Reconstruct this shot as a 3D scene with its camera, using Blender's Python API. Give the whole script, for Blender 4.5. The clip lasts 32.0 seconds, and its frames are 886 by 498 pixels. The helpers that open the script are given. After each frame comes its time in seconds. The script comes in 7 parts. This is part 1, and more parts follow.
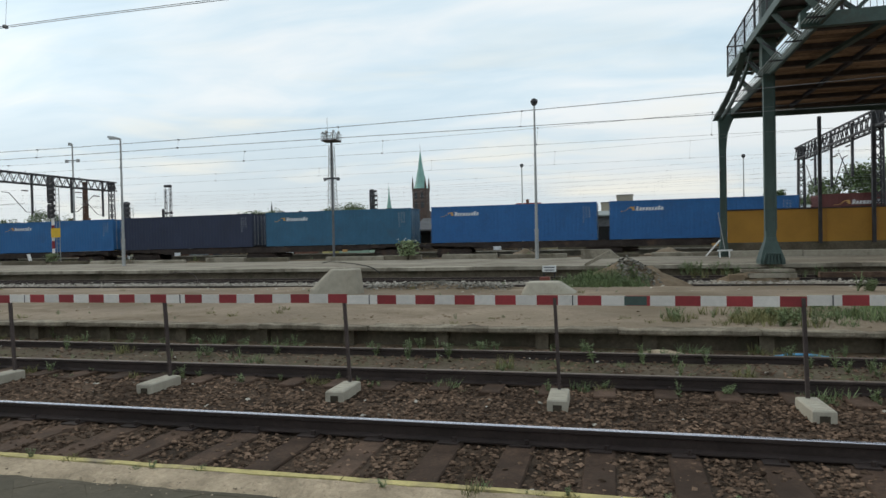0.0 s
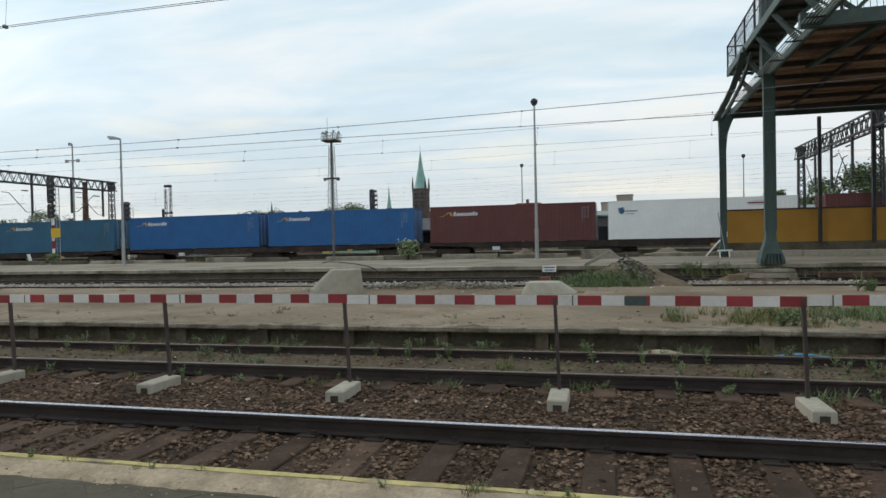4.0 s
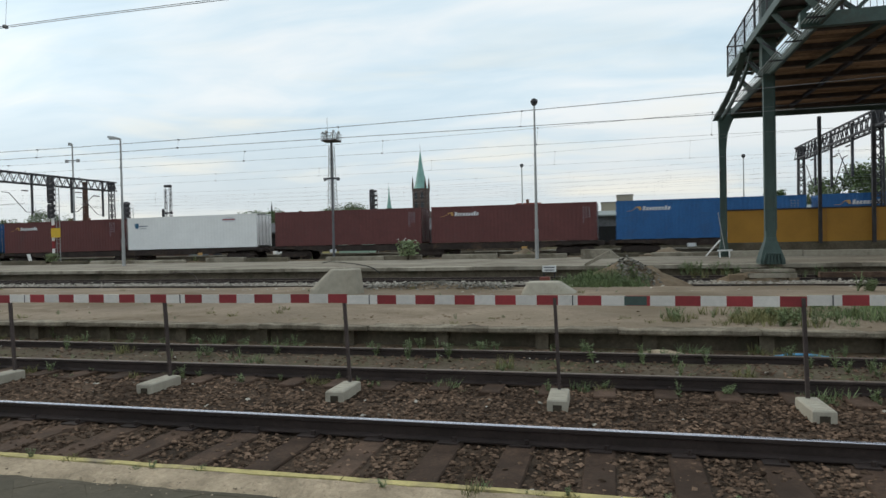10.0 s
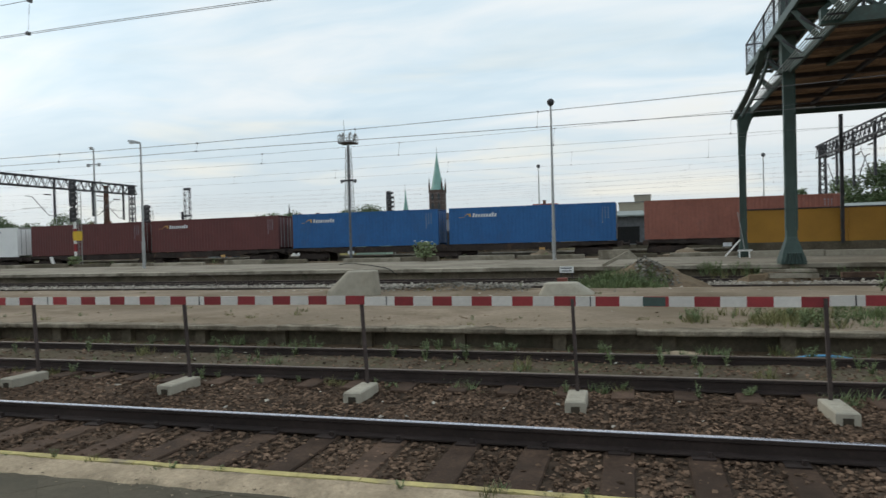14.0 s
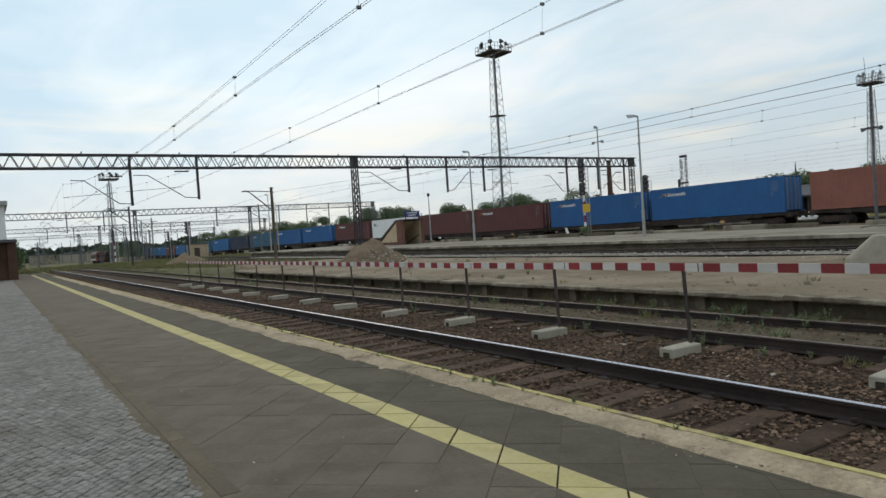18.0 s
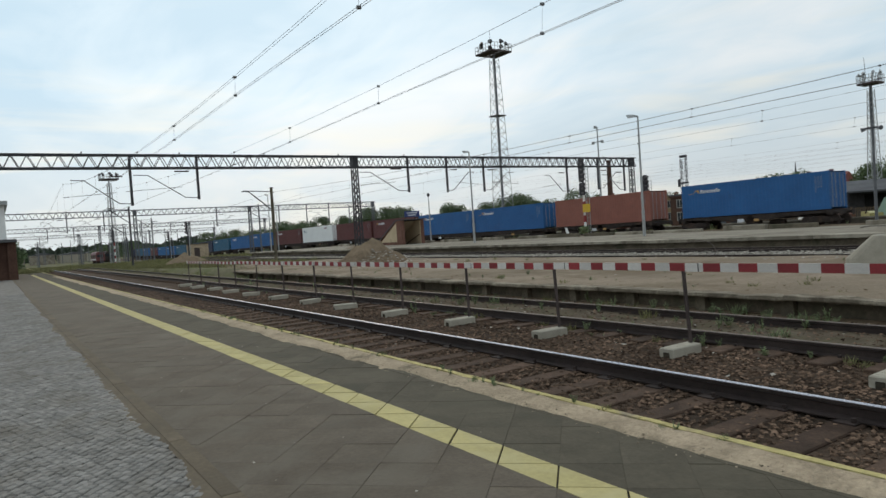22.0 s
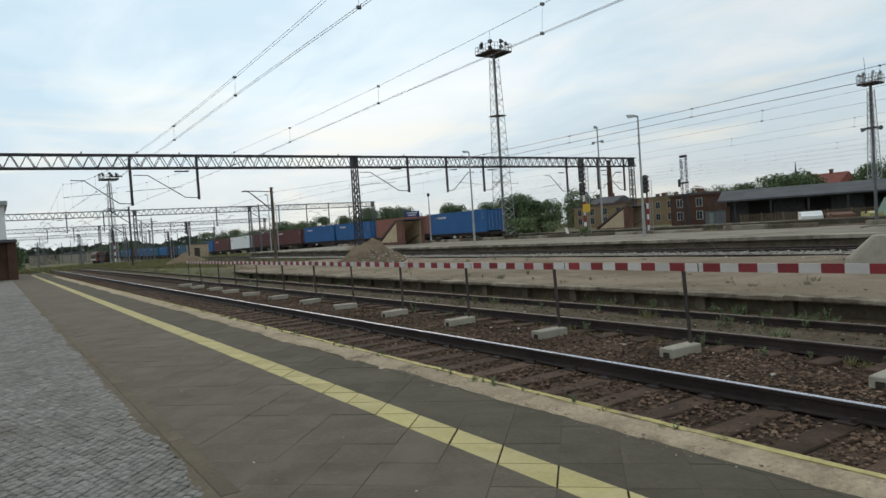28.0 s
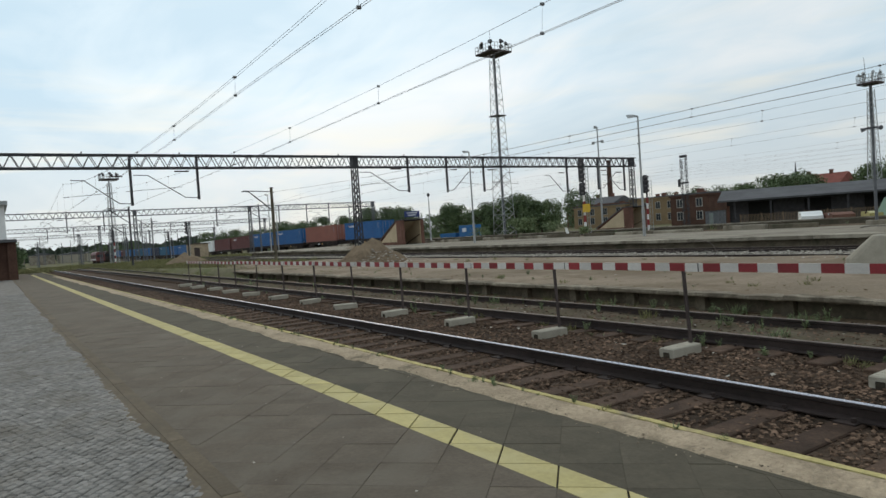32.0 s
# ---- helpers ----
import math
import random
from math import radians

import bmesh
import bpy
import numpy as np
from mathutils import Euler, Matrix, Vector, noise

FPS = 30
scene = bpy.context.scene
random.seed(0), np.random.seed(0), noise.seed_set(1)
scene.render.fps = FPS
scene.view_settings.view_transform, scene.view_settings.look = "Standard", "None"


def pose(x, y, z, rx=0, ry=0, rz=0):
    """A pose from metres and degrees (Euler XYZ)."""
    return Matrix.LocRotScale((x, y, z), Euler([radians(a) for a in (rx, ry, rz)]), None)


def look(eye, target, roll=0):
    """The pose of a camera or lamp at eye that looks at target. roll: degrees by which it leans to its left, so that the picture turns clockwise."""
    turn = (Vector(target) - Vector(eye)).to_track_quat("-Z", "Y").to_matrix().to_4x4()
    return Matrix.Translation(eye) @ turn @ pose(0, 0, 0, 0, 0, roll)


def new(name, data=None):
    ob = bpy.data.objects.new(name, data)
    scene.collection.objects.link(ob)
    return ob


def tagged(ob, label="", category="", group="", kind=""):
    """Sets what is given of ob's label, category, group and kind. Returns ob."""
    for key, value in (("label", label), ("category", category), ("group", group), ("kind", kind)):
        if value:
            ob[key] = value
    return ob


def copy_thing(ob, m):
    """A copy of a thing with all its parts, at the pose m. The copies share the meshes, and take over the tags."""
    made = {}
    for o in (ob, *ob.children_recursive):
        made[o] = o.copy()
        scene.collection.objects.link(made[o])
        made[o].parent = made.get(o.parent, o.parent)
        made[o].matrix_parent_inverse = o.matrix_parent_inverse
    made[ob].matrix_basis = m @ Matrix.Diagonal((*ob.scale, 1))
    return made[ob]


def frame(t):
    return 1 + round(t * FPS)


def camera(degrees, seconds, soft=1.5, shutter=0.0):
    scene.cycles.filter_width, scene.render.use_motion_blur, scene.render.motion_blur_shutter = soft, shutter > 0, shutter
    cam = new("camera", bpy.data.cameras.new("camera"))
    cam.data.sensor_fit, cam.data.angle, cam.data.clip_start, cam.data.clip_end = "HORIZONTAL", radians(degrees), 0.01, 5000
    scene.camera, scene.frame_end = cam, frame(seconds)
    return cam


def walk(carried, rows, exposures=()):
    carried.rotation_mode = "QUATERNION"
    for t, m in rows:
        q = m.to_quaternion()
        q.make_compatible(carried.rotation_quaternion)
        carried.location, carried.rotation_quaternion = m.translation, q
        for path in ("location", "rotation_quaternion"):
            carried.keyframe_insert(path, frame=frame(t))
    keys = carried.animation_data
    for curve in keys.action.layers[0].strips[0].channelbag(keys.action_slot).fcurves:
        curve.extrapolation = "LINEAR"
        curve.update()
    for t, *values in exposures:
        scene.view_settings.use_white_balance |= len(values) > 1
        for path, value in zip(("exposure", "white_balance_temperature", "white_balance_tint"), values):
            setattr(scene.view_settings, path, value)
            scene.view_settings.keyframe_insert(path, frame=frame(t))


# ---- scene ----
# camera: it stands on the platform, holds, swings to its left and holds again
cam = camera(66.5, 32.0, shutter=0.5)
EYE = Vector((0.0, 0.0, 1.25))


def aim(yaw, pitch, roll):
    a, b = radians(yaw), radians(pitch)
    return look(EYE, EYE + Vector((math.cos(b) * math.sin(a), math.cos(b) * math.cos(a), math.sin(b))), roll)


PATH = [
    (0.0, -14.41, -0.855, -1.23), (13.6, -14.41, -0.855, -1.23), (14.0, -15.83, -0.71, -1.5),
    (14.4, -17.9, -0.95, -1.8), (14.5, -19.2, -1.01, -1.95), (14.8, -32.9, -1.29, -3.1), (15.0, -40.8, -1.28, -3.66),
    (15.1, -43.9, -1.27, -3.9), (15.3, -48.9, -1.2, -4.1), (15.5, -53.2, -1.15, -4.4), (15.9, -56.3, -1.35, -4.15),
    (16.5, -56.6, -1.55, -3.85), (17.5, -56.45, -1.58, -3.81), (18.0, -56.36, -1.575, -3.80), (32.0, -56.36, -1.575, -3.80)]
walk(cam, [(t, aim(*p)) for t, *p in PATH], exposures=[(0.0, 0.02), (13.6, 0.02), (15.5, -0.14), (32.0, -0.14)])

# light: an overcast evening sky with a veiled sun down the line
SUN_UP, SUN_AZ = 32.0, -70.0
world = bpy.data.worlds.new("sky")
scene.world = world
world.use_nodes = True
nt = world.node_tree
nt.nodes.clear()


def wire_nodes(tree, kind, **settings):
    n = tree.nodes.new(kind)
    for key, value in settings.items():
        if key in n.inputs:
            n.inputs[key].default_value = value
    return n


def make_sky():
    L = nt.links
    out = nt.nodes.new("ShaderNodeOutputWorld")
    bg = nt.nodes.new("ShaderNodeBackground")
    sky = nt.nodes.new("ShaderNodeTexSky")
    sky.sky_type = "NISHITA"
    sky.sun_disc = False
    sky.sun_elevation = radians(SUN_UP)
    sky.sun_rotation = radians(SUN_AZ)
    sky.dust_density = 2.5
    co = nt.nodes.new("ShaderNodeTexCoord")
    sep = nt.nodes.new("ShaderNodeSeparateXYZ")
    L.new(co.outputs["Generated"], sep.inputs[0])
    # cloud sheets lie flat overhead: look the noise up where each direction meets a level layer
    up = nt.nodes.new("ShaderNodeMath"); up.operation = "MAXIMUM"
    up.inputs[1].default_value = 0.0
    L.new(sep.outputs["Z"], up.inputs[0])
    lift = nt.nodes.new("ShaderNodeMath"); lift.operation = "ADD"
    lift.inputs[1].default_value = 0.14
    L.new(up.outputs[0], lift.inputs[0])
    div = nt.nodes.new("ShaderNodeVectorMath"); div.operation = "DIVIDE"
    comb = nt.nodes.new("ShaderNodeCombineXYZ")
    for i in range(3):
        L.new(lift.outputs[0], comb.inputs[i])
    L.new(co.outputs["Generated"], div.inputs[0])
    L.new(comb.outputs[0], div.inputs[1])
    stretch = nt.nodes.new("ShaderNodeMapping")
    stretch.inputs["Rotation"].default_value = (0, 0, radians(25))
    stretch.inputs["Scale"].default_value = (0.55, 1.1, 1.0)
    L.new(div.outputs[0], stretch.inputs[0])
    n1 = wire_nodes(nt, "ShaderNodeTexNoise", Scale=0.75, Detail=4.0, Roughness=0.5, Distortion=0.5)
    n2 = wire_nodes(nt, "ShaderNodeTexNoise", Scale=2.6, Detail=5.0, Roughness=0.55, Distortion=0.7)
    L.new(stretch.outputs[0], n1.inputs["Vector"])
    L.new(stretch.outputs[0], n2.inputs["Vector"])
    mixn = nt.nodes.new("ShaderNodeMix"); mixn.data_type = "FLOAT"
    mixn.inputs[0].default_value = 0.28
    L.new(n1.outputs["Fac"], mixn.inputs[2])
    L.new(n2.outputs["Fac"], mixn.inputs[3])
    ramp = nt.nodes.new("ShaderNodeValToRGB")
    e = ramp.color_ramp.elements
    e[0].position, e[0].color = 0.38, (0.585, 0.762, 0.885, 1)
    e[1].position, e[1].color = 0.60, (0.94, 0.99, 1.01, 1)
    mid = e.new(0.49); mid.color = (0.735, 0.877, 0.965, 1)
    L.new(mixn.outputs[0], ramp.inputs[0])
    # warmer, duller air low down
    low = nt.nodes.new("ShaderNodeMapRange")
    low.inputs["From Min"].default_value = 0.02
    low.inputs["From Max"].default_value = 0.20
    L.new(sep.outputs["Z"], low.inputs["Value"])
    haze = nt.nodes.new("ShaderNodeMix"); haze.data_type = "RGBA"
    haze.inputs[6].default_value = (0.705, 0.765, 0.785, 1)
    L.new(low.outputs[0], haze.inputs[0])
    L.new(ramp.outputs[0], haze.inputs[7])
    dim = nt.nodes.new("ShaderNodeMix"); dim.data_type = "RGBA"; dim.blend_type = "MULTIPLY"
    dim.inputs[0].default_value = 1.0
    dim.inputs[7].default_value = (0.1, 0.1, 0.1, 1)
    L.new(sky.outputs[0], dim.inputs[6])
    final = nt.nodes.new("ShaderNodeMix"); final.data_type = "RGBA"
    final.inputs[0].default_value = 0.975
    L.new(dim.outputs[2], final.inputs[6])
    # thin lit streaks low over the horizon
    flat = nt.nodes.new("ShaderNodeMapping")
    flat.inputs["Scale"].default_value = (2.2, 2.2, 15.0)
    L.new(co.outputs["Generated"], flat.inputs[0])
    n3 = wire_nodes(nt, "ShaderNodeTexNoise", Scale=1.5, Detail=4.0, Roughness=0.5, Distortion=0.4)
    L.new(flat.outputs[0], n3.inputs["Vector"])
    pick = nt.nodes.new("ShaderNodeMapRange")
    pick.inputs["From Min"].default_value, pick.inputs["From Max"].default_value = 0.53, 0.72
    L.new(n3.outputs["Fac"], pick.inputs["Value"])
    band = nt.nodes.new("ShaderNodeMapRange")
    band.inputs["From Min"].default_value, band.inputs["From Max"].default_value = 0.34, 0.12
    band.inputs["To Max"].default_value = 0.75
    L.new(sep.outputs["Z"], band.inputs["Value"])
    both = nt.nodes.new("ShaderNodeMath"); both.operation = "MULTIPLY"
    L.new(pick.outputs[0], both.inputs[0])
    L.new(band.outputs[0], both.inputs[1])
    lit = nt.nodes.new("ShaderNodeMix"); lit.data_type = "RGBA"
    lit.inputs[7].default_value = (0.97, 0.95, 0.85, 1)
    L.new(both.outputs[0], lit.inputs[0])
    L.new(haze.outputs[2], lit.inputs[6])
    L.new(lit.outputs[2], final.inputs[7])
    # the veiled sun brightens its own side of the cloud
    near_sun = nt.nodes.new("ShaderNodeVectorMath"); near_sun.operation = "DOT_PRODUCT"
    a_, e_ = radians(SUN_AZ - 8), radians(SUN_UP - 10)
    near_sun.inputs[1].default_value = (math.sin(a_) * math.cos(e_), math.cos(a_) * math.cos(e_), math.sin(e_))
    L.new(co.outputs["Generated"], near_sun.inputs[0])
    glow = nt.nodes.new("ShaderNodeMapRange")
    glow.interpolation_type = "SMOOTHSTEP"
    glow.inputs["From Min"].default_value, glow.inputs["From Max"].default_value = 0.68, 1.0
    glow.inputs["To Min"].default_value, glow.inputs["To Max"].default_value = 0.95, 1.14
    L.new(near_sun.outputs["Value"], glow.inputs["Value"])
    veil = nt.nodes.new("ShaderNodeVectorMath"); veil.operation = "SCALE"
    L.new(final.outputs[2], veil.inputs[0])
    L.new(glow.outputs[0], veil.inputs["Scale"])
    L.new(veil.outputs[0], bg.inputs[0])
    bg.inputs[1].default_value = 1.0
    L.new(bg.outputs[0], out.inputs[0])


make_sky()
sun = new("sun", bpy.data.lights.new("sun", "SUN"))
sun.data.energy, sun.data.angle, sun.data.color = 0.9, radians(35), (1.0, 0.85, 0.66)
_a, _e = radians(SUN_AZ), radians(SUN_UP)
sun.matrix_world = look(Vector((math.sin(_a) * math.cos(_e), math.cos(_a) * math.cos(_e), math.sin(_e))) * 100, (0, 0, 0))


# ---- materials ----
def mat(name, col, rough=0.8, metal=0.0, amp=0.3, scale=2.0, fine=30.0, bump=0.3, spread=0.0, stain=None, stain_at=0.6, island=False, depth=0.01, space="Object", wide=None):
    """A surface with a slow and a fine variation, optional stains of another colour, and relief."""
    m = bpy.data.materials.new(name)
    m.use_nodes = True
    t = m.node_tree
    L = t.links
    b = t.nodes["Principled BSDF"]
    b.inputs["Metallic"].default_value = metal
    b.inputs["Specular IOR Level"].default_value = 0.04 if rough >= 0.95 and not metal else 0.12 if rough > 0.78 and not metal else 0.4
    co = t.nodes.new("ShaderNodeTexCoord")
    info = t.nodes.new("ShaderNodeObjectInfo")
    shift = t.nodes.new("ShaderNodeVectorMath"); shift.operation = "MULTIPLY_ADD"
    shift.inputs[1].default_value = (1, 1, 1)
    rnd = t.nodes.new("ShaderNodeMath"); rnd.operation = "MULTIPLY"
    rnd.inputs[1].default_value = 37.0
    L.new(info.outputs["Random"], rnd.inputs[0])
    L.new(co.outputs[space], shift.inputs[0])
    L.new(rnd.outputs[0], shift.inputs[2])
    n1 = wire_nodes(t, "ShaderNodeTexNoise", Scale=scale, Detail=5.0, Roughness=0.6)
    n2 = wire_nodes(t, "ShaderNodeTexNoise", Scale=fine, Detail=4.0, Roughness=0.65)
    for n in (n1, n2):
        L.new(shift.outputs[0], n.inputs["Vector"])
    r1 = t.nodes.new("ShaderNodeValToRGB")
    e = r1.color_ramp.elements
    e[0].position, e[1].position = 0.3, 0.7
    e[0].color = (*[c * (1 - amp) for c in col], 1)
    e[1].color = (*[min(1, c * (1 + amp)) for c in col], 1)
    L.new(n1.outputs["Fac"], r1.inputs[0])
    r2 = t.nodes.new("ShaderNodeMapRange")
    r2.inputs["From Min"].default_value, r2.inputs["From Max"].default_value = 0.25, 0.75
    r2.inputs["To Min"].default_value, r2.inputs["To Max"].default_value = 1 - amp, 1 + amp
    L.new(n2.outputs["Fac"], r2.inputs["Value"])
    mul = t.nodes.new("ShaderNodeVectorMath"); mul.operation = "SCALE"
    L.new(r1.outputs[0], mul.inputs[0])
    L.new(r2.outputs[0], mul.inputs["Scale"])
    last = mul.outputs[0]
    if spread:
        src = info.outputs["Random"]
        if island:
            src = t.nodes.new("ShaderNodeNewGeometry").outputs["Random Per Island"]
        r3 = t.nodes.new("ShaderNodeMapRange")
        r3.inputs["To Min"].default_value, r3.inputs["To Max"].default_value = 1 - spread, 1 + spread
        L.new(src, r3.inputs["Value"])
        m3 = t.nodes.new("ShaderNodeVectorMath"); m3.operation = "SCALE"
        L.new(last, m3.inputs[0])
        L.new(r3.outputs[0], m3.inputs["Scale"])
        last = m3.outputs[0]
    if stain:
        n3 = wire_nodes(t, "ShaderNodeTexNoise", Scale=scale * 0.6, Detail=7.0, Roughness=0.7, Distortion=0.4)
        sh = t.nodes.new("ShaderNodeVectorMath"); sh.operation = "ADD"
        sh.inputs[1].default_value = (11.3, 4.1, 7.7)
        L.new(shift.outputs[0], sh.inputs[0])
        L.new(sh.outputs[0], n3.inputs["Vector"])
        r4 = t.nodes.new("ShaderNodeMapRange")
        r4.inputs["From Min"].default_value, r4.inputs["From Max"].default_value = stain_at - 0.06, stain_at + 0.1
        L.new(n3.outputs["Fac"], r4.inputs["Value"])
        mx = t.nodes.new("ShaderNodeMix"); mx.data_type = "RGBA"
        L.new(r4.outputs[0], mx.inputs[0])
        L.new(last, mx.inputs[6])
        mx.inputs[7].default_value = (*stain, 1)
        last = mx.outputs[2]
    if wide:
        # broad blotches that run on from piece to piece
        tone, size, most = wide
        geo = t.nodes.new("ShaderNodeNewGeometry")
        n4 = wire_nodes(t, "ShaderNodeTexNoise", Scale=size, Detail=6.0, Roughness=0.62, Distortion=0.6)
        L.new(geo.outputs["Position"], n4.inputs["Vector"])
        r6 = t.nodes.new("ShaderNodeMapRange")
        r6.inputs["From Min"].default_value, r6.inputs["From Max"].default_value = 0.46, 0.68
        r6.inputs["To Max"].default_value = most
        L.new(n4.outputs["Fac"], r6.inputs["Value"])
        m6 = t.nodes.new("ShaderNodeMix"); m6.data_type = "RGBA"
        L.new(r6.outputs[0], m6.inputs[0])
        L.new(last, m6.inputs[6])
        m6.inputs[7].default_value = (*tone, 1)
        last = m6.outputs[2]
    L.new(last, b.inputs["Base Color"])
    r5 = t.nodes.new("ShaderNodeMapRange")
    r5.inputs["To Min"].default_value, r5.inputs["To Max"].default_value = max(0.03, rough - 0.12), min(1, rough + 0.12)
    L.new(n2.outputs["Fac"], r5.inputs["Value"])
    L.new(r5.outputs[0], b.inputs["Roughness"])
    if bump:
        bp = t.nodes.new("ShaderNodeBump")
        bp.inputs["Strength"].default_value = bump
        bp.inputs["Distance"].default_value = depth
        L.new(n2.outputs["Fac"], bp.inputs["Height"])
        L.new(bp.outputs[0], b.inputs["Normal"])
    return m


M = {}
M["dirt"] = mat("dirt", (0.14, 0.125, 0.08), 0.95, amp=0.25, scale=0.12, fine=2.5, bump=0.5, depth=0.05, stain=(0.10, 0.115, 0.045), stain_at=0.52)
M["ballast"] = mat("ballast", (0.085, 0.06, 0.044), 0.95, amp=0.4, scale=0.9, fine=16, bump=1.0, depth=0.05, stain=(0.045, 0.034, 0.026), stain_at=0.58)
M["stones"] = mat("ballast_stones", (0.130, 0.086, 0.060), 0.95, amp=0.35, scale=1.3, fine=25, bump=0.2, spread=0.8, island=True, wide=((0.062, 0.043, 0.032), 1.1, 0.65))
M["ballast_grey"] = mat("ballast_grey", (0.135, 0.118, 0.095), 0.95, amp=0.35, scale=0.7, fine=10, bump=0.8, depth=0.05, stain=(0.10, 0.075, 0.055), stain_at=0.55)
M["stones_pale"] = mat("pale_stones", (0.34, 0.31, 0.265), 0.95, amp=0.25, scale=2, fine=15, bump=0.2, spread=0.45, island=True)
M["sand"] = mat("sandy_ground", (0.255, 0.202, 0.150), 0.97, amp=0.2, scale=0.5, fine=14, bump=0.6, depth=0.03, stain=(0.16, 0.122, 0.084), stain_at=0.53, wide=((0.17, 0.135, 0.095), 0.35, 0.6))
M["pale_conc"] = mat("pale_concrete", (0.33, 0.295, 0.235), 0.92, amp=0.18, scale=0.9, fine=22, bump=0.35, stain=(0.14, 0.12, 0.09), stain_at=0.52, spread=0.2, wide=((0.12, 0.10, 0.075), 0.7, 0.6))
M["coping"] = mat("crumbling_coping", (0.26, 0.225, 0.172), 0.95, amp=0.28, scale=2.2, fine=26, bump=0.8, depth=0.02, stain=(0.12, 0.10, 0.075), stain_at=0.5, spread=0.18, wide=((0.13, 0.105, 0.078), 1.8, 0.7))
M["grey_paving"] = mat("grey_tan_paving", (0.265, 0.236, 0.192), 0.95, amp=0.2, scale=0.6, fine=12, bump=0.4, stain=(0.17, 0.145, 0.11), stain_at=0.55, wide=((0.19, 0.16, 0.12), 0.4, 0.6))
M["old_conc"] = mat("old_concrete", (0.115, 0.098, 0.073), 0.95, amp=0.3, scale=1.1, fine=14, bump=0.5, stain=(0.075, 0.072, 0.05), stain_at=0.55, spread=0.15)
M["block"] = mat("cast_concrete", (0.35, 0.32, 0.26), 0.9, amp=0.12, scale=5, fine=60, bump=0.3, spread=0.1, stain=(0.27, 0.25, 0.2), stain_at=0.62)
M["slab"] = mat("platform_slab", (0.114, 0.093, 0.071), 0.86, amp=0.2, scale=2.2, fine=35, bump=0.6, spread=0.05, stain=(0.108, 0.092, 0.072), stain_at=0.58, wide=((0.142, 0.122, 0.096), 1.3, 0.85))
# outer slabs: darker and more olive than the inner ones
M["slab_outer"] = mat("dark_outer_slab", (0.087, 0.075, 0.055), 0.92, amp=0.2, scale=2.2, fine=35, bump=0.4, spread=0.05, stain=(0.066, 0.06, 0.044), stain_at=0.58, wide=((0.11, 0.096, 0.07), 1.6, 0.7))
M["kerb"] = mat("brown_kerb", (0.128, 0.102, 0.072), 0.92, amp=0.2, scale=2, fine=30, bump=0.35, spread=0.06, wide=((0.10, 0.085, 0.065), 2.0, 0.6))
M["sandy_edge"] = mat("weathered_edge", (0.41, 0.325, 0.23), 0.95, amp=0.22, scale=3, fine=34, bump=0.9, depth=0.03, stain=(0.17, 0.14, 0.098), stain_at=0.6)
M["yellow"] = mat("worn_yellow_paint", (0.44, 0.375, 0.175), 0.85, amp=0.12, scale=3, fine=30, bump=0.25, spread=0.05, stain=(0.30, 0.26, 0.15), stain_at=0.64, wide=((0.47, 0.41, 0.23), 3.0, 0.6))
M["sett"] = mat("granite_setts", (0.215, 0.202, 0.185), 0.82, amp=0.22, scale=6, fine=60, bump=0.3, spread=0.2, island=True, wide=((0.125, 0.105, 0.08), 1.6, 0.55))
M["sett_one"] = mat("granite_sett", (0.215, 0.202, 0.185), 0.82, amp=0.22, scale=6, fine=60, bump=0.3, spread=0.2, wide=((0.125, 0.105, 0.08), 1.6, 0.55))
M["sett_worn"] = mat("worn_granite_paving", (0.185, 0.172, 0.157), 0.84, amp=0.25, scale=5, fine=14, bump=0.4, wide=((0.115, 0.098, 0.076), 1.6, 0.55))
M["joint"] = mat("sand_joints_and_slot_shade", (0.06, 0.05, 0.038), 0.97, amp=0.25, scale=4, fine=50, bump=0.4)
M["rail"] = mat("rusted_rail", (0.036, 0.025, 0.022), 0.65, amp=0.35, scale=3, fine=30, bump=0.2, metal=0.2)
M["rail_top"] = mat("polished_rail_head", (0.50, 0.48, 0.52), 0.27, amp=0.06, scale=2, fine=20, bump=0.0, metal=1.0)
M["rail_dull"] = mat("dull_rail_head", (0.16, 0.12, 0.095), 0.5, amp=0.25, scale=3, fine=20, bump=0.1, metal=0.4)
M["timber"] = mat("tarred_sleeper", (0.082, 0.053, 0.038), 0.92, amp=0.35, scale=4, fine=40, bump=0.5, spread=0.3, wide=((0.04, 0.028, 0.021), 1.3, 0.8))
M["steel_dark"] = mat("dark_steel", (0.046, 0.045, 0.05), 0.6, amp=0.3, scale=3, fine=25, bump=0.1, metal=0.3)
M["steel_grey"] = mat("galvanised_steel", (0.34, 0.35, 0.35), 0.5, amp=0.15, scale=3, fine=25, bump=0.05, metal=0.5)
M["rust"] = mat("rusty_steel", (0.055, 0.040, 0.036), 0.75, amp=0.3, scale=4, fine=30, bump=0.2, spread=0.15)
M["green"] = mat("green_steel_paint", (0.045, 0.075, 0.066), 0.55, amp=0.2, scale=1.5, fine=20, bump=0.1, stain=(0.05, 0.055, 0.045), stain_at=0.62)
M["boards"] = mat("rusty_brown_boards", (0.30, 0.195, 0.13), 0.85, amp=0.4, scale=0.6, fine=8, bump=0.3, spread=0.35, stain=(0.14, 0.085, 0.05), stain_at=0.56)
M["ochre"] = mat("ochre_hoarding", (0.42, 0.215, 0.03), 0.6, amp=0.1, scale=0.8, fine=20, bump=0.1, spread=0.07)
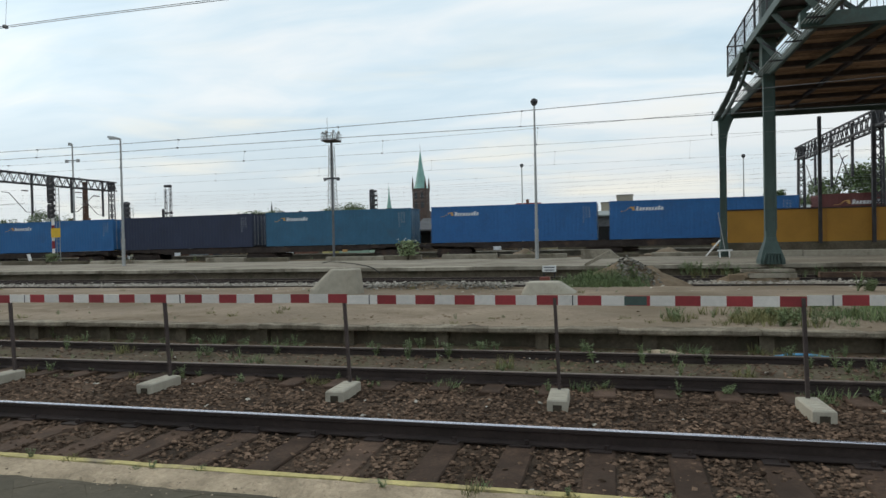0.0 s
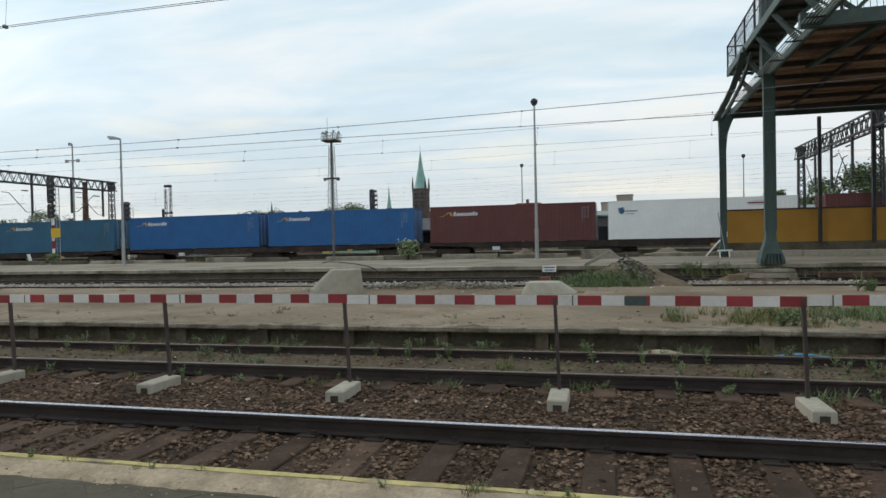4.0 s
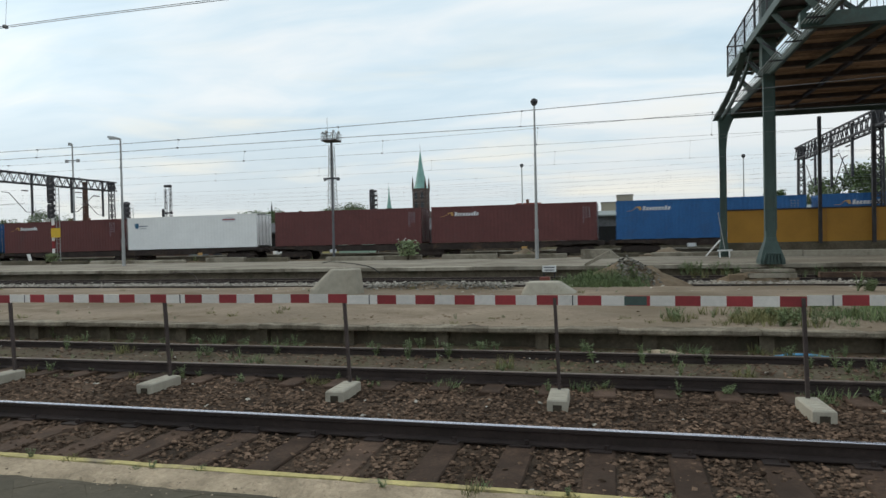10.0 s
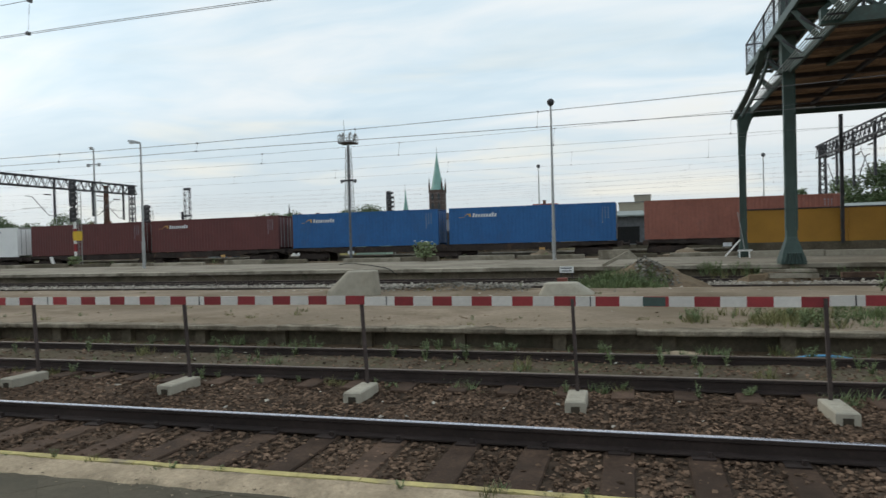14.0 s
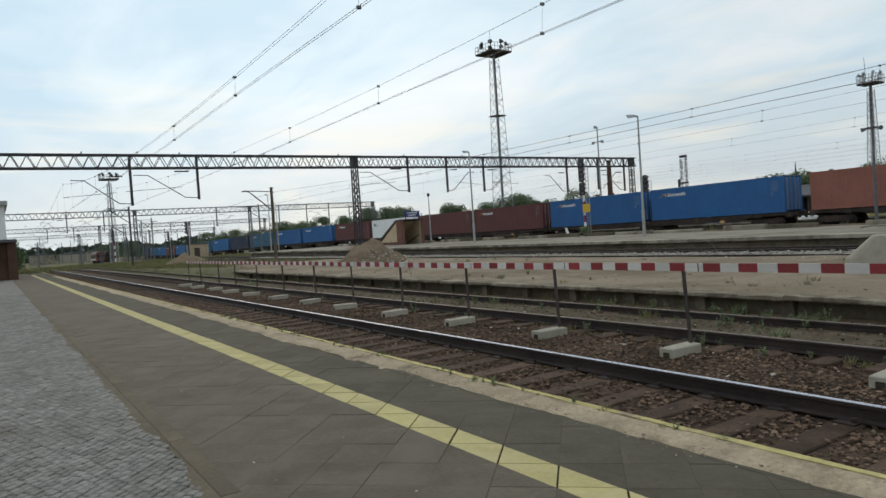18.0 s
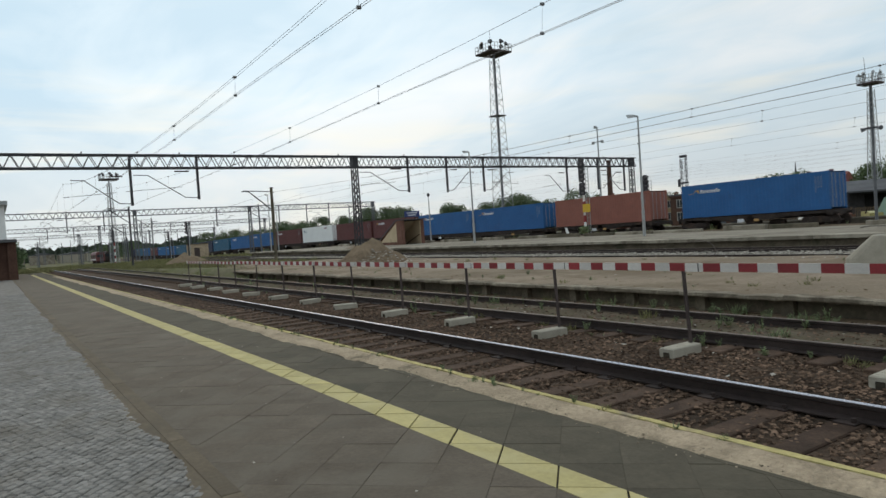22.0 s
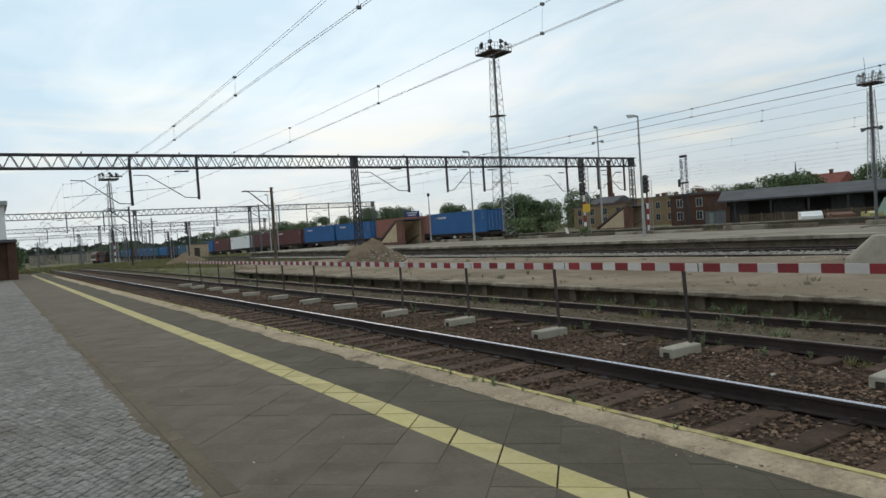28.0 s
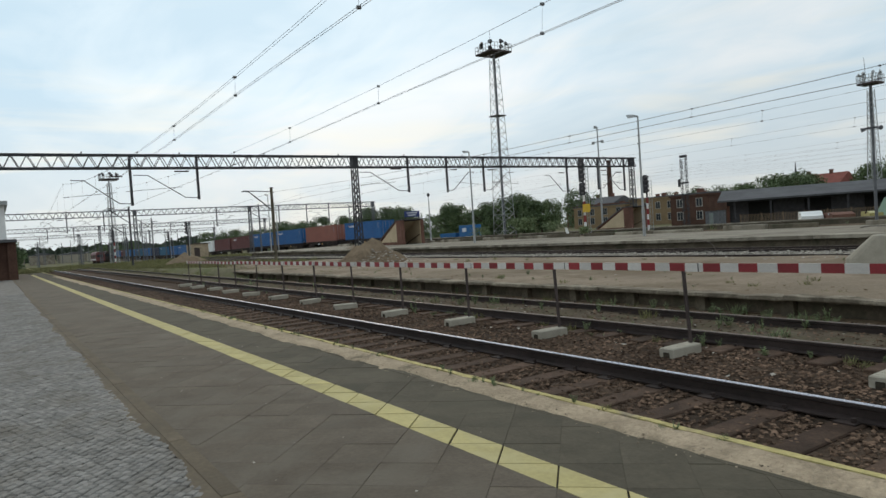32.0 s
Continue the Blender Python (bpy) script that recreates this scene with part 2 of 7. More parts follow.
M["tape_red"] = mat("faded_red", (0.24, 0.026, 0.03), 0.6, amp=0.12, scale=4, fine=30, bump=0.1, spread=0.2)
M["tape_white"] = mat("soiled_white", (0.56, 0.53, 0.49), 0.6, amp=0.07, scale=4, fine=30, bump=0.1, spread=0.12)
M["white"] = mat("white_paint", (0.72, 0.72, 0.70), 0.5, amp=0.06, scale=1.5, fine=20, bump=0.05)
M["leaf"] = mat("weed_leaf", (0.145, 0.185, 0.085), 0.7, amp=0.3, scale=4, fine=20, bump=0.0, spread=0.3, island=True)
M["leaf_dry"] = mat("dry_grass", (0.17, 0.165, 0.075), 0.8, amp=0.3, scale=4, fine=20, bump=0.0, spread=0.3, island=True)
M["tree_leaf"] = mat("tree_leaf", (0.088, 0.125, 0.052), 0.7, amp=0.35, scale=0.4, fine=3, bump=0.0, spread=0.45, island=True)
M["bark"] = mat("bark", (0.07, 0.055, 0.042), 0.95, amp=0.3, scale=3, fine=20, bump=0.6, depth=0.03)
M["brick"] = mat("red_brick", (0.155, 0.082, 0.062), 0.9, amp=0.25, scale=0.8, fine=8, bump=0.3, stain=(0.12, 0.07, 0.055), stain_at=0.6)
M["ochre_render"] = mat("ochre_render", (0.23, 0.165, 0.095), 0.9, amp=0.15, scale=0.5, fine=6, bump=0.2, stain=(0.18, 0.13, 0.08), stain_at=0.6)
M["cream"] = mat("cream_render", (0.50, 0.40, 0.27), 0.9, amp=0.12, scale=0.8, fine=10, bump=0.2, stain=(0.36, 0.29, 0.2), stain_at=0.6)
M["roof_dark"] = mat("tar_roof", (0.095, 0.095, 0.10), 0.85, amp=0.2, scale=0.5, fine=6, bump=0.2)
# mid grey steel; on the distant portals its paleness stands for haze
M["steel_mid"] = mat("grey_and_hazed_steel", (0.12, 0.125, 0.135), 0.6, amp=0.25, scale=3, fine=25, bump=0.1, metal=0.2)
# dark brown brick; on the station annex its darkness stands for shade
M["brick_brown"] = mat("brown_and_shaded_brick", (0.085, 0.048, 0.036), 0.9, amp=0.25, scale=0.8, fine=8, bump=0.3)
M["dull_frame"] = mat("weathered_window_frame", (0.34, 0.32, 0.29), 0.7, amp=0.15, scale=3, fine=15, bump=0.0)
M["roof_red"] = mat("red_tiles", (0.20, 0.072, 0.058), 0.85, amp=0.2, scale=0.6, fine=8, bump=0.3)
M["glass"] = mat("dark_window", (0.03, 0.035, 0.04), 0.12, amp=0.2, scale=1, fine=5, bump=0.0)
M["copper"] = mat("verdigris_copper", (0.22, 0.40, 0.36), 0.6, amp=0.15, scale=0.3, fine=3, bump=0.1)
M["edge_paint"] = mat("flaking_yellow_paint", (0.46, 0.385, 0.17), 0.9, amp=0.2, scale=5, fine=30, bump=0.5, depth=0.02, stain=(0.25, 0.205, 0.145), stain_at=0.55)
# leaf green greyed for the far woods, haze put into the colour
M["haze_green"] = mat("hazed_foliage", (0.075, 0.095, 0.07), 0.9, amp=0.3, scale=0.1, fine=1, bump=0.0, spread=0.35, island=True)
# black for tyres and cable, and for shade painted into openings
M["rubber_and_shade"] = mat("black_rubber_and_shade", (0.02, 0.02, 0.02), 0.8, amp=0.2, scale=5, fine=40, bump=0.1)
M["wagon"] = mat("grimy_wagon_steel", (0.045, 0.036, 0.032), 0.8, amp=0.35, scale=1.2, fine=12, bump=0.2, stain=(0.09, 0.06, 0.045), stain_at=0.6)
M["orange_mark"] = mat("amber_mark", (0.50, 0.29, 0.10), 0.6, amp=0.1, scale=2, fine=10, bump=0.0)
M["pale_mark"] = mat("pale_lettering", (0.62, 0.64, 0.66), 0.6, amp=0.12, scale=3, fine=10, bump=0.0)
M["sign_yellow"] = mat("sign_yellow", (0.62, 0.40, 0.03), 0.5, amp=0.06, scale=3, fine=10, bump=0.0)
M["sign_blue"] = mat("sign_blue", (0.03, 0.05, 0.16), 0.5, amp=0.1, scale=3, fine=10, bump=0.0)
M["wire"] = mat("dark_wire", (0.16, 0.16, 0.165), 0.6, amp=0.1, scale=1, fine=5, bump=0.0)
# same wire paled for distance: haze put into the colour
M["wire_far"] = mat("hazed_grey_wire", (0.30, 0.31, 0.32), 0.6, amp=0.1, scale=1, fine=5, bump=0.0)
M["sheet"] = mat("pale_grey_sheet", (0.19, 0.215, 0.205), 0.6, amp=0.15, scale=1, fine=8, bump=0.0)
M["church_brick"] = mat("dark_church_brick", (0.095, 0.07, 0.062), 0.9, amp=0.2, scale=0.3, fine=3, bump=0.2)
M["track_earth"] = mat("track_earth", (0.105, 0.083, 0.06), 0.97, amp=0.3, scale=1.5, fine=22, bump=0.8, depth=0.03, stain=(0.15, 0.125, 0.095), stain_at=0.58, wide=((0.085, 0.092, 0.042), 1.4, 0.6))
M["grit"] = mat("edge_grit", (0.25, 0.20, 0.145), 0.96, amp=0.3, scale=3, fine=20, bump=0.0, spread=0.6, island=True)
M["grass_green"] = mat("green_grass", (0.125, 0.165, 0.07), 0.75, amp=0.3, scale=4, fine=20, bump=0.0, spread=0.35, island=True)
M["hose"] = mat("blue_hose", (0.10, 0.30, 0.50), 0.5, amp=0.1, scale=3, fine=10, bump=0.0)
M["code"] = mat("faint_lettering", (0.27, 0.29, 0.32), 0.6, amp=0.2, scale=3, fine=10, bump=0.0)
M["soil"] = mat("brown_soil", (0.18, 0.133, 0.09), 0.97, amp=0.25, scale=1.2, fine=8, bump=0.7, depth=0.05, stain=(0.19, 0.155, 0.11), stain_at=0.6)
BOXES = {"blue": (0.020, 0.12, 0.30), "royal": (0.018, 0.108, 0.29), "teal": (0.028, 0.11, 0.19), "navy": (0.022, 0.030, 0.062), "red": (0.115, 0.035, 0.033),
         "white": (0.80, 0.81, 0.80), "orange": (0.27, 0.10, 0.072)}
for key, col in BOXES.items():
    M["box_" + key] = mat("container_" + key, col, 0.55, amp=0.04 if key == "white" else 0.12, scale=0.7, fine=6, bump=0.05, stain=tuple(c * (0.93 if key == "white" else 0.7) + 0.015 for c in col), stain_at=0.63)


# ---- mesh building ----
class Shape:
    def __init__(self):
        self.v, self.f = [], []

    def add(self, v, f):
        o = len(self.v)
        self.v += [tuple(p) for p in v]
        self.f += [tuple(i + o for i in q) for q in f]
        return self

    def box(self, x0, x1, y0, y1, z0, z1, bev=0.0):
        if bev:
            b = bev
            v = [(x0 + b, y0 + b, z1), (x1 - b, y0 + b, z1), (x1 - b, y1 - b, z1), (x0 + b, y1 - b, z1)]
            v += [(x0, y0, z1 - b), (x1, y0, z1 - b), (x1, y1, z1 - b), (x0, y1, z1 - b)]
            v += [(x0, y0, z0), (x1, y0, z0), (x1, y1, z0), (x0, y1, z0)]
            f = [(0, 1, 2, 3), (11, 10, 9, 8)]
            for k in (0, 4):
                f += [(k + 4 + i, k + 4 + (i + 1) % 4, k + (i + 1) % 4, k + i) for i in range(4)]
            return self.add(v, f)
        v = [(x, y, z) for z in (z0, z1) for x, y in ((x0, y0), (x1, y0), (x1, y1), (x0, y1))]
        return self.add(v, [(3, 2, 1, 0), (4, 5, 6, 7), (0, 1, 5, 4), (1, 2, 6, 5), (2, 3, 7, 6), (3, 0, 4, 7)])

    def beam(self, p, q, w, h=None):
        """A square bar from p to q."""
        h = h or w
        p, q = Vector(p), Vector(q)
        d = (q - p).normalized()
        s = d.cross(Vector((0, 0, 1)))
        s = s.normalized() if s.length > 1e-4 else Vector((1, 0, 0))
        u = s.cross(d)
        v = [c + s * (a * w / 2) + u * (b * h / 2) for c in (p, q) for a, b in ((-1, -1), (1, -1), (1, 1), (-1, 1))]
        return self.add(v, [(0, 1, 2, 3), (7, 6, 5, 4), (0, 4, 5, 1), (1, 5, 6, 2), (2, 6, 7, 3), (3, 7, 4, 0)])

    def tube(self, p, q, r, r2=None, n=8):
        r2 = r if r2 is None else r2
        p, q = Vector(p), Vector(q)
        d = (q - p).normalized()
        s = d.orthogonal().normalized()
        u = d.cross(s)
        ring = [(math.cos(2 * math.pi * i / n), math.sin(2 * math.pi * i / n)) for i in range(n)]
        v = [p + (s * a + u * b) * r for a, b in ring] + [q + (s * a + u * b) * r2 for a, b in ring]
        f = [(i, (i + 1) % n, n + (i + 1) % n, n + i) for i in range(n)] + [tuple(range(n))[::-1], tuple(range(n, 2 * n))]
        return self.add(v, f)

    def line(self, pts, r, n=4):
        """A thin cable or pipe along points, each ring square to z or to the run."""
        pts = [Vector(p) for p in pts]
        v, f = [], []
        for i, p in enumerate(pts):
            d = (pts[min(i + 1, len(pts) - 1)] - pts[max(i - 1, 0)]).normalized()
            s = d.cross(Vector((0, 0, 1)))
            s = s.normalized() if s.length > 1e-4 else Vector((1, 0, 0))
            u = s.cross(d)
            v += [p + (s * math.cos(2 * math.pi * k / n) + u * math.sin(2 * math.pi * k / n)) * r for k in range(n)]
        for i in range(len(pts) - 1):
            f += [(i * n + k, i * n + (k + 1) % n, (i + 1) * n + (k + 1) % n, (i + 1) * n + k) for k in range(n)]
        return self.add(v, f)

    def sweep(self, outline, x0, x1):
        """An outline in (y, z), drawn along x."""
        n = len(outline)
        v = [(x0, y, z) for y, z in outline] + [(x1, y, z) for y, z in outline]
        f = [(i, (i + 1) % n, n + (i + 1) % n, n + i) for i in range(n)] + [tuple(range(n))[::-1], tuple(range(n, 2 * n))]
        return self.add(v, f)

    def plate(self, outline, y0, y1):
        """An outline in (x, z), given depth along y."""
        n = len(outline)
        v = [(x, y0, z) for x, z in outline] + [(x, y1, z) for x, z in outline]
        f = [(i, (i + 1) % n, n + (i + 1) % n, n + i) for i in range(n)] + [tuple(range(n))[::-1], tuple(range(n, 2 * n))]
        return self.add(v, f)

    def loft(self, rings):
        n = len(rings[0])
        v = [p for r in rings for p in r]
        f = [(k * n + i, k * n + (i + 1) % n, (k + 1) * n + (i + 1) % n, (k + 1) * n + i) for k in range(len(rings) - 1) for i in range(n)]
        f += [tuple(range(n))[::-1], tuple(range((len(rings) - 1) * n, len(rings) * n))]
        return self.add(v, f)

    def moved(self, m):
        s = Shape()
        s.v = [tuple(m @ Vector(p)) for p in self.v]
        s.f = list(self.f)
        return s

    def mesh(self, name, material, smooth=False):
        me = bpy.data.meshes.new(name)
        me.from_pydata(self.v, [], self.f)
        bm = bmesh.new()
        bm.from_mesh(me)
        bmesh.ops.recalc_face_normals(bm, faces=bm.faces)
        bm.to_mesh(me)
        bm.free()
        if smooth:
            me.polygons.foreach_set("use_smooth", [True] * len(me.polygons))
        me.materials.append(M[material])
        return me


def part(name, shape, material, parent, label="", smooth=False, at=None):
    """One mesh object under a thing or a part; a Shape or a ready mesh."""
    me = shape if isinstance(shape, bpy.types.Mesh) else shape.mesh(name, material, smooth)
    ob = new(name, me)
    ob.parent = parent
    if at is not None:
        ob.matrix_basis = at
    if label:
        ob["label"] = label
    return ob


def thing(name, label, category, at=None, group="", kind=""):
    ob = new(name)
    ob.empty_display_size = 0.2
    if at is not None:
        ob.matrix_basis = at
    return tagged(ob, label, category, group, kind)


def solid(name, shape, material, label, category="", group="", kind="", smooth=False, at=None):
    """A thing that is one mesh."""
    ob = new(name, shape.mesh(name, material, smooth))
    if at is not None:
        ob.matrix_basis = at
    return tagged(ob, label, category, group, kind)


def scatter(name, shapes, places, material):
    """Many small solids in one mesh: each place is (x, y, z, size, turn, tilt)."""
    vs, fs, base = [], [], 0
    protos = [(np.array(s.v), s.f) for s in shapes]
    for i, (x, y, z, size, turn, tilt) in enumerate(places):
        v, f = protos[i % len(protos)]
        c, s = math.cos(turn), math.sin(turn)
        ct, st = math.cos(tilt), math.sin(tilt)
        r = np.array([[c, -s, 0], [s, c, 0], [0, 0, 1]]) @ np.array([[1, 0, 0], [0, ct, -st], [0, st, ct]])
        vs.append((v * size) @ r.T + (x, y, z))
        fs += [tuple(k + base for k in q) for q in f]
        base += len(v)
    me = bpy.data.meshes.new(name)
    me.from_pydata(np.concatenate(vs).tolist(), [], fs)
    me.materials.append(M[material])
    return new(name, me)


def rock(seed, squash=0.7):
    """A small broken stone of fourteen or so faces."""
    r = random.Random(seed)
    s = Shape()
    top = [(math.cos(a) * r.uniform(0.35, 0.6), math.sin(a) * r.uniform(0.35, 0.6), squash * r.uniform(0.25, 0.5)) for a in (0.2, 1.6, 3.1, 4.6)]
    mid = [(math.cos(a) * r.uniform(0.7, 1.0), math.sin(a) * r.uniform(0.7, 1.0), r.uniform(-0.15, 0.1)) for a in (0.0, 1.5, 3.2, 4.8)]
    s.add(top + mid, [(0, 1, 2, 3)] + [(4 + i, 4 + (i + 1) % 4, (i + 1) % 4, i) for i in range(4)])
    return s


ROCKS = [rock(k) for k in range(9)]


# ---- ground, platforms and tracks ----
RAIL_Z = -0.38
BED_Z = -0.56


def ground_z(x):
    """The yard falls away beyond the platforms' far end."""
    u = min(1.0, max(0.0, (-100 - x) / 130))
    return -0.78 - 1.55 * (3 * u * u - 2 * u ** 3)


xs_g = [-2200, -600, -300, -240] + [-230 + 10 * k for k in range(15)] + [-60, 0, 60, 600, 2200]
v = [(x, y, ground_z(x)) for x in xs_g for y in (-2200, 2200)]
solid("ground", Shape().add(v, [(2 * i, 2 * i + 2, 2 * i + 3, 2 * i + 1) for i in range(len(xs_g) - 1)]), "dirt",
      "flat railway yard ground of bare earth and patchy grass", "ground", kind="structure", smooth=True)


def bed(name, x0, x1, y0, y1, z, material, label, step=0.5, rough=0.02, falls=False):
    """A gently uneven sheet with shoulders that fall to the ground."""
    xs = np.arange(x0, x1 + 0.01, step * 2)
    ys = np.arange(y0, y1 + 0.01, step)
    s = Shape()
    v = []
    for x in xs:
        for j, y in enumerate(ys):
            edge = j in (0, len(ys) - 1)
            v.append((x, y, ground_z(x) - 0.1 if edge else z + (ground_z(x) + 0.78 if falls else 0) + rough * noise.noise((x * 0.9, y * 1.3, 3.0))))
    n = len(ys)
    f = [(i * n + j, (i + 1) * n + j, (i + 1) * n + j + 1, i * n + j + 1) for i in range(len(xs) - 1) for j in range(n - 1)]
    s.add(v, f)
    return solid(name, s, material, label, "ballast", kind="structure", smooth=True)


bed("ballast_bed_1", -104, 40, 2.9, 11.4, BED_Z, "ballast", "brown stained ballast bed under two tracks")
bed("ballast_bed_2", -100, 40, 20.0, 29.0, BED_Z, "ballast_grey", "grey and brown ballast between two platforms")
bed("ballast_bed_3", -330, 70, 42.5, 58.0, BED_Z + 0.1, "ballast", "dark ballast under the goods line", step=0.8, falls=True)

RAIL = [(-0.07, -0.15), (0.07, -0.15), (0.07, -0.138), (0.012, -0.12), (0.012, -0.045), (0.036, -0.034), (0.036, -0.006),
        (-0.036, -0.006), (-0.036, -0.034), (-0.012, -0.045), (-0.012, -0.12), (-0.07, -0.138)]


def track(label, yc, x0, x1, head, z=RAIL_Z, pitch=0.65, near=None, sunk=0.0):
    """Two rails on cross sleepers; sleepers inside the stretch near are parts, the rest one mesh."""
    t = thing("railway_track", label, "track", pose(0, yc, z), kind="structure")
    for side in (-0.7525, 0.7525):
        r = part("rail", Shape().sweep(RAIL, x0, x1), "rail", t, at=pose(0, side, 0))
        part("rail_head", Shape().sweep([(-0.018, -0.006), (0.028, -0.006), (0.024, 0.0), (-0.014, 0.0)], x0, x1), head, r, "worn running surface")
    rng = random.Random(int(yc * 10))
    sl = Shape().box(-0.125, 0.125, -1.28, 1.28, -0.31, -0.152 - sunk, 0.012).mesh("sleeper", "timber")
    plate = Shape().box(-0.09, 0.09, -0.16, 0.16, -0.165, -0.138)
    for a, b in ((-0.10, 0.05), (0.10, -0.05)):
        plate.tube((b, a, -0.14), (b, a, -0.10), 0.022, n=6)
    plate = plate.mesh("rail_fastening", "rail")
    far = Shape()
    x = x0 + 0.3
    while x < x1:
        if near and near[0] < x < near[1]:
            o = part("sleeper", sl, "timber", t, at=pose(x + rng.uniform(-0.03, 0.03), rng.uniform(-0.04, 0.04), rng.uniform(-0.012, 0.002), rz=rng.uniform(-1.5, 1.5)))
            for side in (-0.7525, 0.7525):
                part("rail_fastening", plate, "rail", o, at=pose(0, side, 0))
        else:
            far.box(x - 0.125, x + 0.125, -1.28, 1.28, -0.31, -0.152 - sunk)
        x += pitch
    far_ob = part("sleepers", far, "timber", t)
    far_ob["kind"] = "stuff"
    return t


track("main track with polished running rails on tarred timber sleepers", 5.04, -96, 35, "rail_top", near=(-34, 6))
track("disused rusty track half sunk in brown ballast and weeds", 8.885, -96, 35, "rail_dull", near=(-30, 8), sunk=-0.02)
track("rusty track beside pale fresh ballast", 22.3, -104, 35, "rail_dull")
track("rusty track below a platform edge", 27.0, -104, 35, "rail_dull")
track("goods line on dark ballast", 50.4, -104, 70, "rail_dull", z=-0.3)
track("siding behind the goods line", 55.0, -104, 70, "rail_dull", z=-0.3)

# grit and earth that have filled the disused track nearly to the rail heads
v = []
for i in range(330):
    x = 20 - i * 0.35
    for j in range(13):
        y = 8.16 + j * 0.19
        v.append((x, y, -0.62 if j in (0, 12) else BED_Z + 0.062 + 0.035 * noise.noise((x * 0.8, y * 1.7, 8.0)) + 0.012 * noise.noise((x * 4, y * 4, 8.0))))
solid("earth_fill", Shape().add(v, [(i * 13 + j, i * 13 + j + 1, (i + 1) * 13 + j + 1, (i + 1) * 13 + j) for i in range(329) for j in range(12)]), "track_earth", "brown earth and grit filling a disused track", "earth", kind="structure", smooth=True)

rng = random.Random(5)
spots = []
while len(spots) < 62000:
    x = 5.0 - 36.0 * rng.random() ** 1.7
    y = rng.uniform(3.5, 10.3)
    if abs(y - 4.2875) < 0.09 or abs(y - 5.7925) < 0.09 or abs(y - 8.1325) < 0.08 or abs(y - 9.6375) < 0.08:
        continue
    on_tie = abs(y - 5.04) < 1.28 and rng.random() < 0.75
    k = (x + 95.7) / 0.65
    if on_tie and abs(k - round(k)) * 0.65 < 0.15:
        continue
    if 7.9 < y and rng.random() < (0.8 if 8.2 < y < 9.6 else 0.3):
        continue
    spots.append((x, y, BED_Z + 0.005 + 0.02 * rng.random() + (0.07 if y > 8.2 else 0.0), rng.uniform(0.012, 0.038), rng.uniform(0, 6.28), rng.uniform(-0.5, 0.5)))
tagged(scatter("ballast_stones", ROCKS, spots, "stones"), "loose brown ballast stones around the sleepers", "ballast", kind="stuff")
spots = [(rng.uniform(-75, 8), 24.6 + rng.gauss(0, 0.5), BED_Z + 0.05 + 0.11 * rng.random(), rng.uniform(0.035, 0.085), rng.uniform(0, 6.28), rng.uniform(-0.4, 0.4)) for k in range(13000)]
tagged(scatter("pale_ballast_stones", ROCKS, spots, "stones_pale"), "heaped pale fresh ballast between two tracks", "ballast", kind="stuff")
spots = [(rng.uniform(-12, 5), rng.choice((rng.uniform(3.6, 10), rng.uniform(6.3, 7.8))), BED_Z + 0.02, rng.uniform(0.015, 0.042), rng.uniform(0, 6.28), rng.uniform(-0.5, 0.5)) for k in range(70)] + [(rng.uniform(-16, 5), rng.uniform(8.2, 10.4), BED_Z + 0.085, rng.uniform(0.012, 0.04), rng.uniform(0, 6.28), rng.uniform(-0.5, 0.5)) for k in range(130)]
tagged(scatter("white_stones", ROCKS, spots, "stones_pale"), "scattered white stones and litter on brown ballast", "ballast", kind="stuff")

# near platform: setts, brown kerb, slabs, yellow line, slabs, weathered strip, yellow painted edge
plat = thing("platform_1", "long platform of concrete slabs with a yellow safety line and granite setts", "platform", kind="structure")
part("platform_body", Shape().box(-64, 40, -14, 3.20, -2.4, -0.03), "old_conc", plat)
part("sett_bedding", Shape().box(-64, 40, -14, 0.845, -0.03, -0.012), "joint", plat)
part("slab_bedding", Shape().box(-64, 40, 0.845, 2.135, -0.03, -0.0025), "slab", plat)
part("outer_bedding", Shape().box(-64, 40, 2.345, 3.2, -0.03, -0.0025), "slab_outer", plat)
part("line_bedding", Shape().box(-64, 40, 2.135, 2.345, -0.03, -0.008), "joint", plat)


def row(name, material, y0, y1, pitch, near, far_x, z=0.0, offset=0.0, gap=0.006, label=""):
    """A row of slabs: singly over the near stretch, joined beyond it."""
    me = Shape().box(gap / 2, pitch - gap / 2, y0 + gap / 2, y1 - gap / 2, -0.03, z, 0.004).mesh(name, material)
    r = random.Random(int(y0 * 100))
    far = Shape()
    x = far_x[0] + offset
    while x < far_x[1]:
        if near[0] < x < near[1]:
            part(name, me, material, plat, label, at=pose(x, 0, r.uniform(-0.002, 0.002)))
        else:
            far.box(x + gap / 2, x + pitch - gap / 2, y0 + gap / 2, y1 - gap / 2, -0.03, z)
        x += pitch
    o = part(name + "_rest", far, material, plat)
    o["kind"] = "stuff"


SPAN = (-61, 30)
row("kerb_stone", "kerb", 0.85, 0.955, 1.2, (-22, 4), SPAN, 0.012, gap=0.003)


def clip_band(poly, y0, y1):
    """The piece of a polygon that lies between two lines along the platform."""
    for lim, keep in ((y0, 1), (y1, -1)):
        out = []
        for i, p in enumerate(poly):
            q = poly[(i + 1) % len(poly)]
            a, b = (p[1] - lim) * keep, (q[1] - lim) * keep
            if a >= 0:
                out.append(p)
            if a * b < 0:
                t = a / (a - b)
                out.append((p[0] + t * (q[0] - p[0]), lim))
        poly = out
        if len(poly) < 3:
            return []
    return poly


